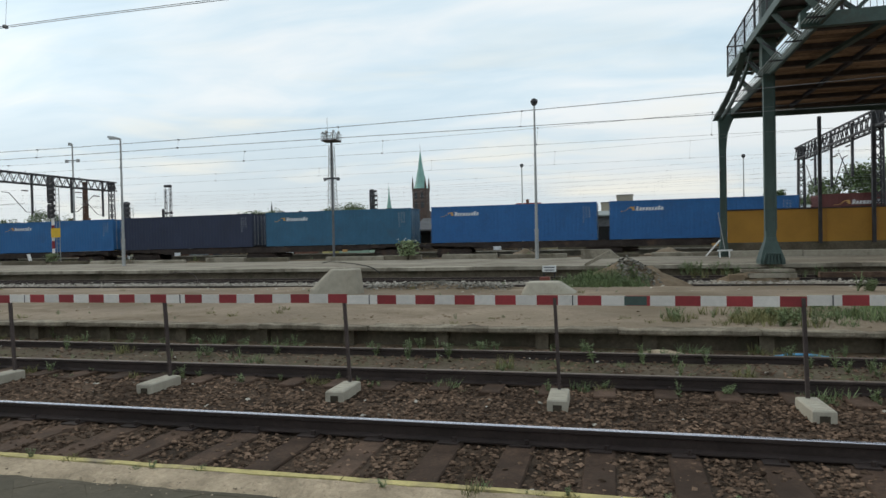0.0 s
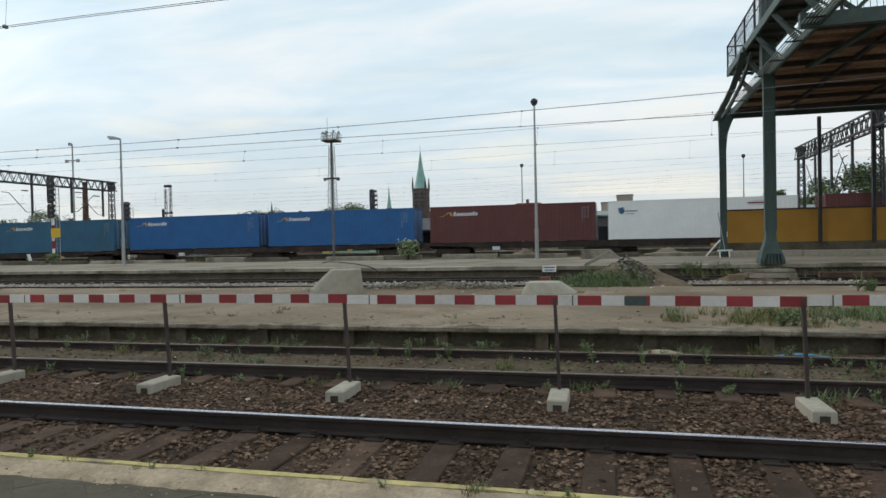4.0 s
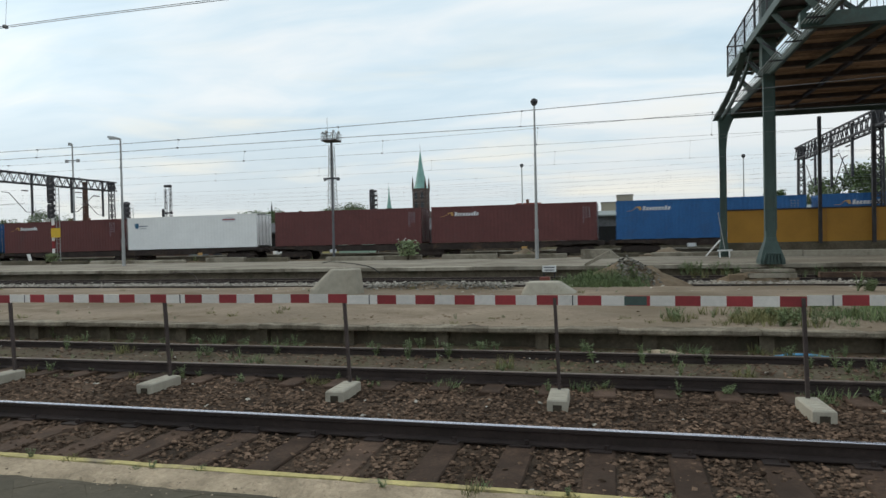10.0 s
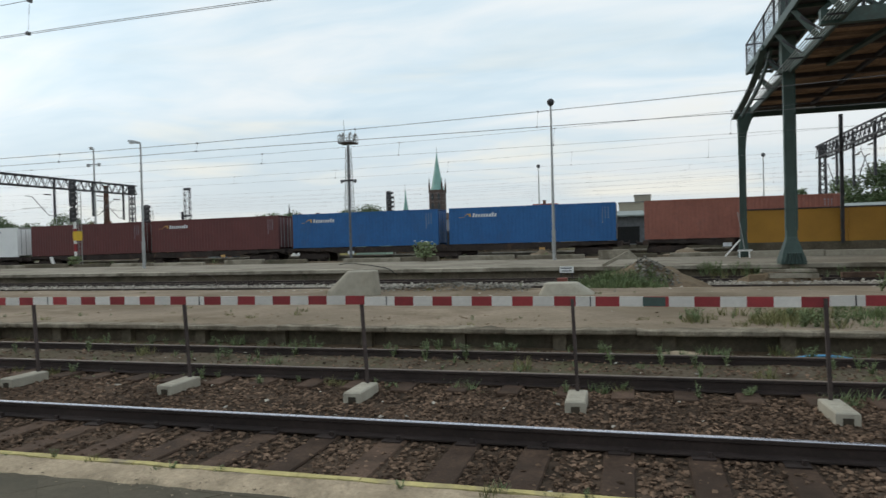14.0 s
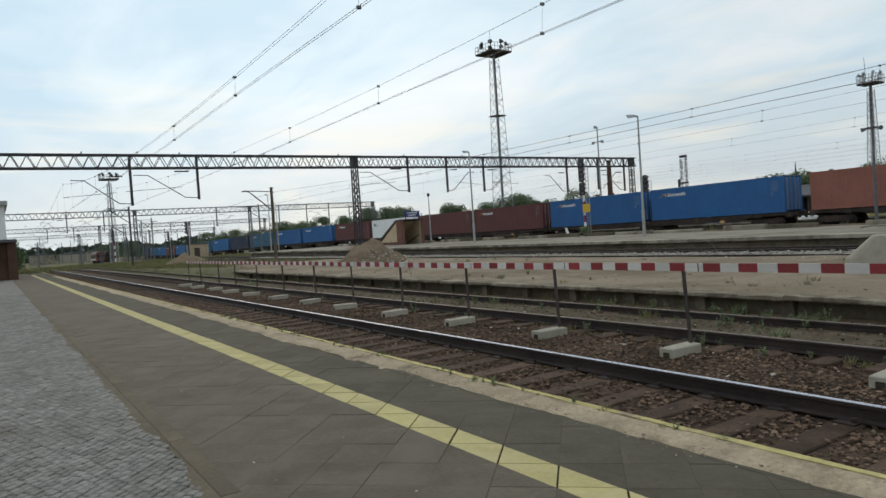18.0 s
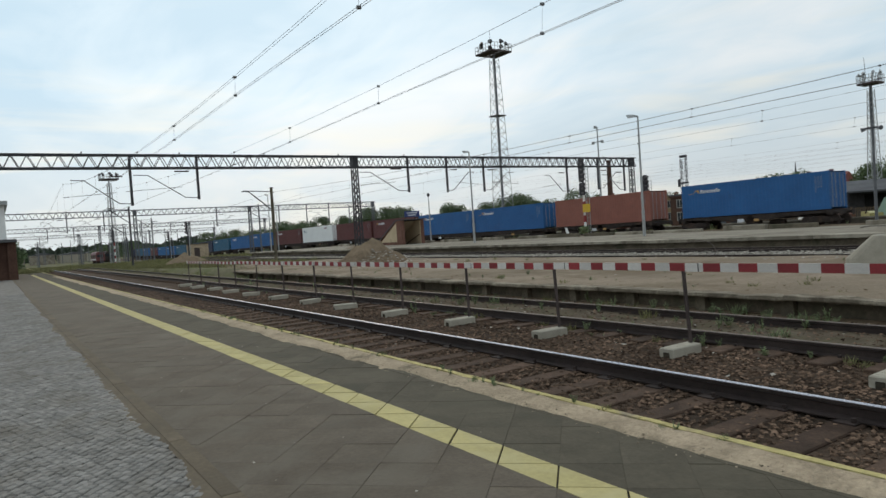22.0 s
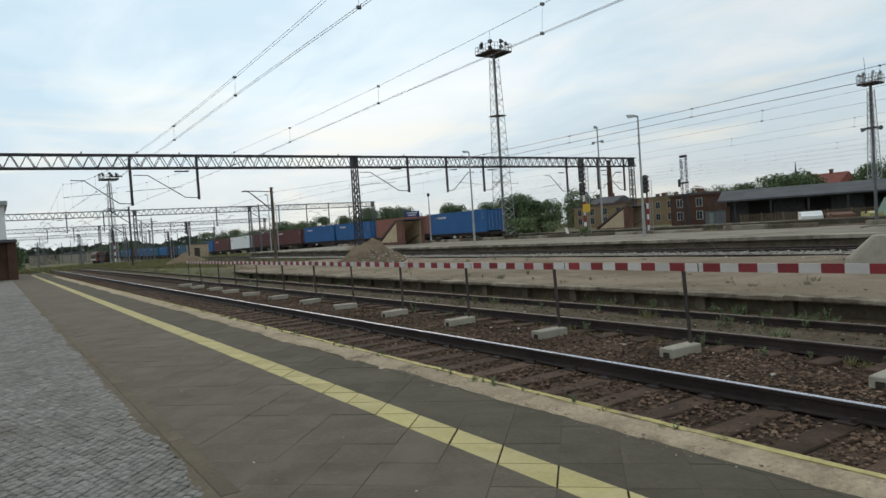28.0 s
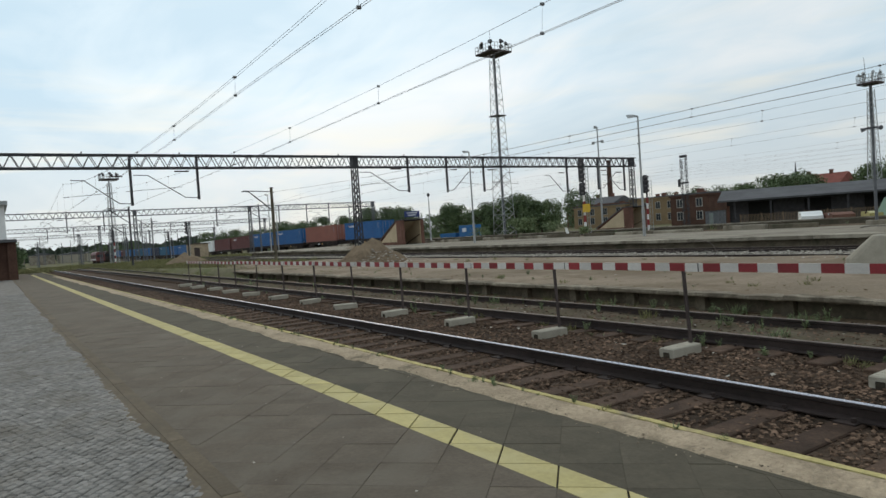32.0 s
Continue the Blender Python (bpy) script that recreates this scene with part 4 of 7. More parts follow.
def wagon(length, bogies):
    """A low container flat: side sills, cross members, buffers, bogies with wheels; its origin is at rail level."""
    w = thing("container_wagon", "low grimy steel container wagon with open side sills", "wagon", group="wagons of the train")
    hl = length / 2
    for side in (-1, 1):
        sill = [(-hl + 0.4, 1.2), (-hl + 0.4, 1.02), (-hl + 3.4, 0.94), (-hl + 4.4, 0.76), (hl - 4.4, 0.76), (hl - 3.4, 0.94), (hl - 0.4, 1.02), (hl - 0.4, 1.2)]
        part("side_sill", Shape().plate(sill, side * 1.12 - 0.05, side * 1.12 + 0.05), "wagon", w)
        for x in (-hl + 2.6, -hl + 6.3, 0.0, hl - 6.3, hl - 2.6):
            part("tie_bracket", Shape().box(x - 0.25, x + 0.25, side * 1.18, side * 1.2 + 0.02 * side, 0.9, 1.18) if side > 0 else Shape().box(x - 0.25, x + 0.25, -1.23, -1.17, 0.9, 1.18), "wagon", w)
    deck = Shape().box(-hl + 0.4, hl - 0.4, -0.2, 0.2, 0.78, 1.22)
    for i in range(13):
        x = -hl + 0.6 + i * (length - 1.2) / 12
        deck.box(x - 0.08, x + 0.08, -1.15, 1.15, 1.04, 1.25)
    part("centre_beam", deck, "wagon", w)
    for e in (-1, 1):
        part("headstock", Shape().box(min(e * hl, e * (hl - 0.4)) , max(e * hl, e * (hl - 0.4)), -1.25, 1.25, 0.86, 1.2), "wagon", w)
        for y in (-0.875, 0.875):
            part("buffer", Shape().tube((e * hl, y, 0.98), (e * (hl + 0.4), y, 0.98), 0.1, n=10).tube((e * (hl + 0.38), y, 0.98), (e * (hl + 0.43), y, 0.98), 0.24, n=12), "wagon", w)
    part("number_plate", Shape().box(-hl + 5.2, -hl + 5.75, -1.235, -1.225, 0.66, 0.92), "pale_mark", w, "small pale plate")
    part("brake_box", Shape().box(-0.5, 0.6, -1.0, -0.5, 0.35, 0.75, 0.03).tube((1.2, -0.4, 0.55), (2.4, -0.4, 0.55), 0.18, n=10), "wagon", w)
    part("amber_plate", Shape().box(hl - 5.9, hl - 5.5, -1.235, -1.225, 0.68, 0.88), "orange_mark", w, "small amber plate")
    for bx in bogies:
        b = part("bogie", Shape().plate([(-1.25, 0.62), (-1.25, 0.42), (-0.5, 0.34), (0.5, 0.34), (1.25, 0.42), (1.25, 0.62), (0.6, 0.78), (-0.6, 0.78)], -1.03, -0.95)
                 .plate([(-1.25, 0.62), (-1.25, 0.42), (-0.5, 0.34), (0.5, 0.34), (1.25, 0.42), (1.25, 0.62), (0.6, 0.78), (-0.6, 0.78)], 0.95, 1.03).box(-0.2, 0.2, -1.0, 1.0, 0.45, 0.8), "wagon", w, at=pose(bx, 0, 0))
        for ax in (-0.9, 0.9):
            ws = Shape().tube((0, -0.9, 0), (0, 0.9, 0), 0.07, n=8)
            for y in (-0.76, 0.76):
                ws.tube((0, y - 0.065, 0), (0, y + 0.065, 0), 0.46, n=20)
                ws.tube((0, y * 1.36 - 0.05, 0), (0, y * 1.36 + 0.05, 0), 0.13, n=6)
                ws.box(-0.3, 0.3, y - 0.075, y + 0.075, -0.03, 0.03)
            part("wheelset", ws, "wagon", b, at=pose(ax, 0, 0.46))
    return w


# left end of each container along the train, metres, with colour, length and height
CARS = [
    (-216.4, "navy", 12.19, 2.70), (-202.6, "teal", 12.19, 2.70), (-189.5, "blue", 12.19, 2.70), (-175.7, "red", 12.19, 2.70), (-162.6, "blue", 12.19, 2.70),
    (-148.7, "blue", 12.19, 2.70), (-135.6, "teal", 12.19, 2.70), (-120.5, "blue", 12.19, 2.70),
    (-107.2, "navy", 12.19, 2.70), (-93.75, "teal", 12.19, 2.70), (-79.95, "royal", 12.19, 2.70), (-66.9, "royal", 12.19, 2.70), (-53.4, "red", 12.19, 2.70), (-40.35, "white", 12.19, 2.70),
    (-26.5, "red", 12.19, 2.70), (-13.5, "red", 12.19, 2.70), (0.0, "royal", 12.19, 2.70), (13.07, "royal", 12.19, 2.70), (27.2, "orange", 12.19, 2.70), (42.8, "royal", 12.19, 2.70)]
WORDS = {"blue": "mid blue", "royal": "bright blue", "teal": "dull teal blue", "navy": "dark navy", "red": "oxide red", "white": "clean white", "orange": "faded orange red"}
protos, carried = {}, []
for x0, colour, ln, ht in CARS:
    marked = colour not in ("navy", "white", "orange") and x0 != -26.5
    key = (colour, ln, marked)
    if key not in protos:
        protos[key] = container(colour, ln, ht, f"{WORDS[colour]} corrugated steel shipping container riding on a wagon", mark=marked)
        ob = protos[key]
    else:
        ob = copy_thing(protos[key], Matrix())
    carried.append((ob, x0 + ln / 2, 1.256))
cars = []
first = None
for a, b in [(i, i + 1) for i in range(0, 18, 2)] + [(18, 19)]:
    lo, hi = CARS[a][0], CARS[b][0] + CARS[b][2]
    ln = hi - lo + 0.2
    if b == 19:
        w = wagon(CARS[18][2] + 0.3, (-4.6, 4.6))
        cars.append((w, CARS[18][0] + CARS[18][2] / 2))
        w = wagon(CARS[19][2] + 0.3, (-5.2, 5.2))
        cars.append((w, CARS[19][0] + CARS[19][2] / 2))
    elif first is None:
        first = wagon(ln, (-ln / 2 + 2.1, 0.0, ln / 2 - 2.1))
        cars.append((first, (lo + hi) / 2))
    else:
        cars.append((copy_thing(first, Matrix()), (lo + hi) / 2))
SPEED = 6.62


def train_x(offset, t):
    return offset - SPEED * (t - 10.0) + (0.25 - 0.04 * t if t < 6 else 0.0)


def car_pose(offset, t, lift):
    x = train_x(offset, t)
    a = math.atan2(line_y(x + 5) - line_y(x - 5), 10)
    b = math.atan2(line_z(x + 5) - line_z(x - 5), 10)
    return Matrix.Translation((x, line_y(x), line_z(x) + lift)) @ Matrix.Rotation(a, 4, "Z") @ Matrix.Rotation(-b, 4, "Y")


# beyond the platforms the goods line bends and falls with the yard
curve = thing("railway_track", "curving goods line on dark ballast", "track", kind="structure")
for side in (-0.7525, 0.7525):
    part("rail", Shape().line([(x, line_y(x) + side, line_z(x) - 0.06) for x in range(-104, -331, -6)], 0.06, 4), "rail", curve)


# ---- green steel bridge over the tracks ----
def at_dir(ratio, y):
    """The x of what stands on that bearing at the depth y."""
    return ratio * y


bridge = thing("steel_bridge", "dark green riveted steel bridge with a brown boarded underside", "bridge", kind="structure")


def riveted_post(x, y, top, w, flare):
    """A box column on a splayed foot with ribs."""
    h = w / 2
    rings = [[(x - a, y - a, z), (x + a, y - a, z), (x + a, y + a, z), (x - a, y + a, z)] for a, z in ((flare / 2, 0.0), (flare / 2, 0.14), (flare * 0.43, 0.38), (h * 1.15, 0.9), (h, 1.05), (h * 0.96, top))]
    p = part("column", Shape().loft(rings), "green", bridge)
    for k in range(6):
        xx = x - flare / 2 + 0.1 + k * (flare - 0.2) / 5
        part("foot_rib", Shape().plate([(xx - 0.025, 0.0), (xx + 0.025, 0.0), (x + (xx - x) * 0.75 + 0.02, 0.42), (x + (xx - x) * 0.75 - 0.02, 0.42)], y - flare / 2 - 0.07, y - flare / 2 + 0.03), "green", p)
    for dx in (-h * 0.93, h * 0.93):
        part("angle_strip", Shape().box(x + dx - 0.04, x + dx + 0.04, y - h - 0.02, y - h + 0.02, 1.3, top), "green", p)
    return p


riveted_post(5.85, 28.9, 7.6, 0.37, 0.88)
riveted_post(5.43, 37.9, 6.3, 0.28, 0.5)
# curved knee of the rear column
knee = [(5.3, 4.6), (5.56, 4.6), (5.6, 5.6), (5.68, 6.4), (5.9, 7.0), (6.05, 7.25), (5.25, 7.25), (5.28, 6.4)]
part("knee_plate", Shape().plate(knee, 37.7, 38.1), "green", bridge)
DZ = 7.22
WZ = 8.65
# arched side rib from the rear column up to the gangway, with a flange
ARCH = [(38.05, 7.18), (36.2, 7.3), (34.2, 7.5), (32.4, 7.75), (30.8, 8.15), (29.8, 8.6)]
for (y0, z0), (y1, z1) in zip(ARCH, ARCH[1:]):
    part("side_rib", Shape().beam((5.12, y0, z0 + 0.1), (5.14, y1, z1 + 0.1), 0.08, 0.24), "green", bridge)
    part("rib_flange", Shape().beam((5.12, y0, z0 - 0.03), (5.14, y1, z1 - 0.03), 0.26, 0.04), "green", bridge)
    part("inner_rib", Shape().beam((5.44, y0, z0 + 0.02), (5.44, y1, z1 + 0.02), 0.1, 0.2), "green", bridge)
part("deck_edge_beam", Shape().box(5.88, 5.98, 10, 38.1, DZ + 0.12, DZ + 0.42), "green", bridge)
part("end_girder", Shape().box(5.38, 22, 37.9, 38.1, DZ - 0.02, DZ + 0.5), "green", bridge)
# open grating between the rib and the deck, crossed by raking brackets
for k in range(5):
    part("grating_bar", Shape().box(5.405 + k * 0.1, 5.435 + k * 0.1, 17.8, 34.2, DZ + 0.18, DZ + 0.2), "sheet", bridge)
for k in range(7):
    part("grating_bearer", Shape().box(5.38, 5.9, 34.0 - k * 2.5, 34.06 - k * 2.5, DZ + 0.13, DZ + 0.176), "steel_dark", bridge)
for k in range(7):
    y = 33.4 - k * 2.75
    part("raking_bracket", Shape().beam((5.3, y, WZ + 0.02), (5.96, y - 0.5, DZ + 0.3), 0.12, 0.18), "green", bridge)
    part("cross_tie", Shape().beam((5.3, y - 0.9, DZ + 0.95), (5.94, y - 1.1, DZ + 0.34), 0.07), "steel_dark", bridge)
rb = random.Random(21)
for k in range(7):
    y = 37.4 - k * 2.35
    part("cross_beam", Shape().box(5.98, 22, y - 0.11, y + 0.11, DZ + 0.24, DZ + 0.41), "rust", bridge)
for k in range(33):
    y = 37.7 - k * 0.46
    part("board", Shape().box(5.98, 22, -0.215, 0.215, 0.0, 0.05), "boards", bridge, at=pose(0, y, DZ + 0.42 + rb.uniform(-0.012, 0.012)))
for k in range(4):
    x = 8.6 + 2.9 * k
    part("deck_stringer", Shape().box(x - 0.08, x + 0.08, 22.4, 37.8, DZ + 0.28, DZ + 0.41), "steel_dark", bridge)
part("pale_strip_lamp", Shape().box(7.5, 8.5, 36.2, 36.3, DZ - 0.05, DZ + 0.02), "pale_mark", bridge, "pale strip under the boards")
# raised gangway along the side
for x in (5.25, 6.3):
    part("gangway_girder", Shape().box(x - 0.05, x + 0.05, 9, 34.6, WZ, WZ + 0.3), "green", bridge)
for k in range(18):
    y = 34.4 - k * 1.35
    part("gangway_bar", Shape().box(5.25, 6.3, y - 0.05, y + 0.05, WZ, WZ + 0.12), "green", bridge)
rail_b = part("gangway_railing", Shape().box(5.22, 5.27, 9, 34.6, WZ + 1.38, WZ + 1.43).box(5.23, 5.26, 9, 34.6, WZ + 0.95, WZ + 0.98), "steel_dark", bridge)
for k in range(12):
    y = 34.5 - k * 2.15
    part("railing_post", Shape().box(5.21, 5.28, y - 0.04, y + 0.04, WZ + 0.2, WZ + 1.43), "steel_dark", rail_b)
bars = Shape()
for k in range(110):
    y = 34.3 - k * 0.23
    bars.box(5.238, 5.252, y - 0.009, y + 0.009, WZ + 0.3, WZ + 1.38)
part("railing_bars", bars, "steel_dark", rail_b)
part("end_railing", Shape().box(5.25, 6.3, 34.5, 34.55, WZ + 1.38, WZ + 1.43).box(5.25, 6.3, 34.5, 34.53, WZ + 0.95, WZ + 0.98).box(6.26, 6.32, 34.5, 34.56, WZ + 0.2, WZ + 1.43), "steel_dark", rail_b)
part("gangway_sheet", Shape().box(5.32, 6.24, 9, 34.3, WZ + 0.13, WZ + 0.15), "steel_dark", bridge, "dark floor sheet of the gangway")
part("deck_brace", Shape().beam((7.05, 28.0, DZ + 0.16), (7.75, 22.7, DZ + 0.16), 0.2, 0.12), "green", bridge)
# upper cross walkway
part("upper_beam", Shape().box(5.4, 22, 22.2, 22.45, 7.3, 7.72), "green", bridge)
up_r = part("upper_railing", Shape().box(6.4, 22, 22.3, 22.35, 8.82, 8.87).box(6.4, 22, 22.3, 22.33, 8.3, 8.33), "steel_dark", bridge)
for k in range(8):
    part("railing_post", Shape().box(6.5 + k * 1.5, 6.58 + k * 1.5, 22.29, 22.36, 7.7, 8.87), "steel_dark", up_r)
bars = Shape()
for k in range(70):
    bars.box(6.6 + k * 0.17, 6.615 + k * 0.17, 22.31, 22.325, 7.7, 8.82)
part("railing_bars", bars, "steel_dark", up_r)
for x0, x1, z0, z1 in ((5.5, 7.0, 8.9, 7.7), (6.9, 8.2, 7.7, 8.9), (5.45, 6.6, 7.75, 8.6)):
    part("diagonal", Shape().beam((x0, 22.45, z0), (x1, 22.45, z1), 0.12), "green", bridge)
part("tall_column", Shape().box(5.6, 6.1, 28.65, 29.15, 7.6, 12.5), "green", bridge)
for x in (10.35, 12.85):
    part("thin_post", Shape().box(x - 0.08, x + 0.08, 39.1, 39.26, 0.6, DZ), "steel_dark", bridge)

hoard = thing("hoarding", "ochre yellow panel hoarding on a grey concrete plinth", "hoarding")
part("plinth", Shape().box(5.7, 30, 39.35, 39.7, 0.0, 0.7, 0.02), "old_conc", hoard)
for k in range(10):
    x = 5.85 + k * 2.42
    part("panel", Shape().box(0.01, 2.41, 39.45, 39.52, 0.7, 2.42), "ochre", hoard, at=pose(x, 0, 0))
part("cap_rail", Shape().box(5.8, 30, 39.42, 39.55, 2.42, 2.5), "rust", hoard)
solid("kerb_blocks", Shape().box(5.6, 9.0, 37.2, 37.5, 0.0, 0.32, 0.02).box(9.05, 13.8, 37.2, 37.5, 0.0, 0.3, 0.02), "block", "row of pale concrete kerb blocks laid on a platform", "kerb blocks")
tr = thing("white_trestle", "small white painted timber trestle leaning on a platform", "trestle")
part("rail_bar", Shape().beam((4.95, 36.6, 0.36), (5.65, 36.6, 0.37), 0.08), "white", tr)
for x in (5.05, 5.5):
    part("leg", Shape().beam((x, 36.5, 0.0), (x, 36.6, 0.36), 0.06), "white", tr)
part("raking_board", Shape().beam((4.4, 36.6, 0.1), (5.08, 36.6, 0.9), 0.16, 0.06), "white", tr)
part("stay", Shape().beam((5.0, 36.62, 2.3), (5.3, 36.62, 0.37), 0.04), "steel_grey", tr)


# ---- lamps, masts, signals ----
def street_lamp(x, y, z, h, kind, label, turn=0):
    lp = thing("street_lamp", label, "street lamp", pose(x, y, z, rz=turn), "platform lamps")
    part("pole", Shape().tube((0, 0, 0), (0, 0, 1.6), 0.105, n=10).tube((0, 0, 1.6), (0, 0, h - 0.1), 0.085, 0.05, n=10), "steel_grey", lp, smooth=False)
    part("hatch_collar", Shape().tube((0, 0, 1.55), (0, 0, 1.68), 0.12, n=10), "steel_grey", lp)
    if kind == "arm":
        hd = part("lamp_head", Shape().loft([[(-0.05, -0.08, h - 0.16), (-0.05, 0.08, h - 0.16), (-0.05, 0.08, h - 0.06), (-0.05, -0.08, h - 0.06)],
                                             [(-0.35, -0.16, h - 0.12), (-0.35, 0.16, h - 0.12), (-0.35, 0.13, h + 0.05), (-0.35, -0.13, h + 0.05)],
                                             [(-0.85, -0.13, h + 0.0), (-0.85, 0.13, h + 0.0), (-0.85, 0.09, h + 0.12), (-0.85, -0.09, h + 0.12)]]), "steel_grey", lp)
        part("lens", Shape().box(-0.78, -0.36, -0.1, 0.1, h - 0.11, h - 0.04), "pale_mark", hd)
    else:
        hd = part("lamp_head", Shape().loft([[(math.cos(a) * r, math.sin(a) * r, h + z2) for a in [k * math.pi / 5 for k in range(10)]] for r, z2 in ((0.06, -0.14), (0.16, -0.04), (0.21, 0.1), (0.17, 0.22), (0.06, 0.28))]), "steel_dark", lp)
        part("lens", Shape().tube((0, 0, h - 0.06), (0, 0, h - 0.01), 0.14, n=10), "pale_mark", hd)
    return lp


street_lamp(-29.65, 35.7, 0, 7.98, "arm", "tall galvanised steel lamp with a flat head on a platform", 0)
street_lamp(-47.4, 34.9, 0, 7.98, "arm", "tall galvanised steel lamp with a flat head on a platform", 0)
street_lamp(-4.35, 38.2, 0, 8.75, "round", "tall grey steel lamp with a dark round head")
street_lamp(-69.5, 44.6, -0.5, 6.1, "round", "short grey lamp with twin dark heads behind a stair shelter")
street_lamp(-10.05, 75, -0.78, 9.9, "round", "distant grey lamp beyond the goods line")
street_lamp(12.75, 75, -0.78, 9.8, "round", "distant grey lamp beyond the goods line")
street_lamp(-118, 43, -0.6, 8.0, "arm", "distant galvanised platform lamp")
street_lamp(-95, 33.5, -0.1, 8.2, "arm", "distant galvanised platform lamp")


def lattice(s, base, top, w0, w1, n, r):
    """Four corner legs with zigzag lacing between two square levels, added to a Shape."""
    bx, by, bz = base
    tz = top
    def ring(k):
        a = (w0 + (w1 - w0) * k / n) / 2
        z = bz + (tz - bz) * k / n
        return [Vector((bx + i * a, by + j * a, z)) for i, j in ((-1, -1), (1, -1), (1, 1), (-1, 1))]
    for k in range(n):
        p, q = ring(k), ring(k + 1)
        for i in range(4):
            s.beam(p[i], q[i], r * 1.6)
            s.beam(p[i], q[(i + 1) % 4], r)
            if k % 2 == 0:
                s.beam(q[i], q[(i + 1) % 4], r)
    return s


def light_mast(x, y, h, z=-0.78, w=2.6, pf=4.2, label=""):
    m = thing("light_mast", label, "light mast", pose(x, y, z), "lattice light masts")
    part("lattice", lattice(Shape(), (0, 0, 0), h - 1.0, w, w * 0.42, 22, 0.05), "steel_grey", m)
    part("ladder_shaft", Shape().box(-0.15, 0.15, -0.15, 0.15, 0, h), "steel_mid", m)
    part("rest_landing", Shape().box(-w * 0.4, w * 0.4, -w * 0.4, w * 0.4, h * 0.66, h * 0.66 + 0.1), "rust", m)
    d = part("top_deck", Shape().box(-pf / 2, pf / 2, -pf / 2, pf / 2, h - 0.25, h), "rust", m)
    rl = Shape()
    for k in range(7):
        t = -pf / 2 + k * pf / 6
        for a, b in ((t, -pf / 2), (t, pf / 2), (-pf / 2, t), (pf / 2, t)):
            rl.box(a - 0.03, a + 0.03, b - 0.03, b + 0.03, h, h + 1.15)
    for z2 in (0.55, 1.15):
        for a, b, c, e in ((-pf / 2, pf / 2, -pf / 2, -pf / 2 + 0.05), (-pf / 2, pf / 2, pf / 2 - 0.05, pf / 2), (-pf / 2, -pf / 2 + 0.05, -pf / 2, pf / 2), (pf / 2 - 0.05, pf / 2, -pf / 2, pf / 2)):
            rl.box(a, b, c, e, h + z2 - 0.03, h + z2 + 0.03)
    part("deck_railing", rl, "steel_grey", d)
    for k in range(7):
        a = k * 0.9
        p = Vector((math.cos(a) * pf * 0.45, math.sin(a) * pf * 0.45, h + 1.2))
        lr = 0.4 if pf > 3 else 0.24
        part("floodlight", Shape().tube(p - Vector((0, 0, 1.2)), p, 0.05, n=5).tube(p, p + Vector((math.cos(a) * 0.35, math.sin(a) * 0.35, 0.25)), lr * 0.55, lr, n=8), "steel_dark" if pf > 3 else "steel_grey", m)
    part("lightning_rod", Shape().tube((-0.6, 0, h), (-0.75, 0, h + 4.0), 0.03, n=5), "steel_dark", m)
    return m


light_mast(-87.2, 70.5, 30.5, label="very tall lattice floodlight mast with a railed top deck")
light_mast(at_dir(-0.4365, 112), 112, 20.0, w=1.7, pf=2.7, label="lattice floodlight mast beyond the goods line")
light_mast(-205, 27.9, 23.5, ground_z(-205), w=2.2, pf=4.5, label="distant lattice floodlight mast in the yard")

pole = thing("loudspeaker_pole", "slim brown steel pole with horns on a crossarm", "pole", pose(-19.3, 44.2, -0.55))
part("shaft", Shape().tube((0, 0, 0), (0, 0, 6.6), 0.1, 0.07, n=10), "steel_mid", pole)
part("crossarm", Shape().box(-0.42, 0.38, -0.06, 0.06, 6.17, 6.28), "steel_dark", pole)
for x in (-0.36, 0.33):
    part("horn", Shape().tube((x, 0, 6.2), (x + (-0.2 if x < 0 else 0.2), -0.15, 6.15), 0.07, 0.14, n=8), "steel_mid", pole)


def signal(x, y, z, h, heads, label, sign=False, banded=True):
    """A colour-light signal: banded post, black heads with hoods, rear ladder."""
    s = thing("signal", label, "signal", pose(x, y, z), "colour-light signals")
    n = 7
    for k in range(n):
        part("post_band", Shape().tube((0, 0, k * h * 0.62 / n), (0, 0, (k + 1) * h * 0.62 / n), 0.11, n=10), ("white" if k % 2 else "tape_red") if banded else "steel_dark", s)
    part("upper_post", Shape().tube((0, 0, h * 0.62), (0, 0, h - 0.2), 0.09, n=8), "steel_dark", s)
    for z0, z1, lamps in heads:
        hd = part("signal_head", Shape().loft([[(-0.3 * c, -0.22, zz), (0.3 * c, -0.22, zz), (0.3 * c, -0.1, zz), (-0.3 * c, -0.1, zz)] for c, zz in ((0.7, z0), (1, z0 + 0.15), (1, z1 - 0.15), (0.7, z1))]), "steel_dark", s)
        for k in range(lamps):
            zz = z0 + (k + 0.5) * (z1 - z0) / lamps
            part("hood", Shape().tube((0.05, -0.22, zz), (0.62, -0.5, zz), 0.1, 0.13, n=8), "steel_dark", hd)
    ld = Shape().beam((0.18, 0.15, 0), (0.18, 0.15, h - 0.6), 0.04).beam((0.5, 0.15, 0), (0.5, 0.15, h - 0.6), 0.04)
    for k in range(int(h / 0.35)):
        ld.box(0.18, 0.5, 0.13, 0.17, 0.3 + k * 0.33, 0.33 + k * 0.33)
    part("ladder", ld, "steel_grey", s)
    if sign:
        part("plate_sign", Shape().box(0.08, 0.95, -0.3, -0.26, 2.12, 2.86), "sign_yellow", s, "plain yellow plate")
    return s


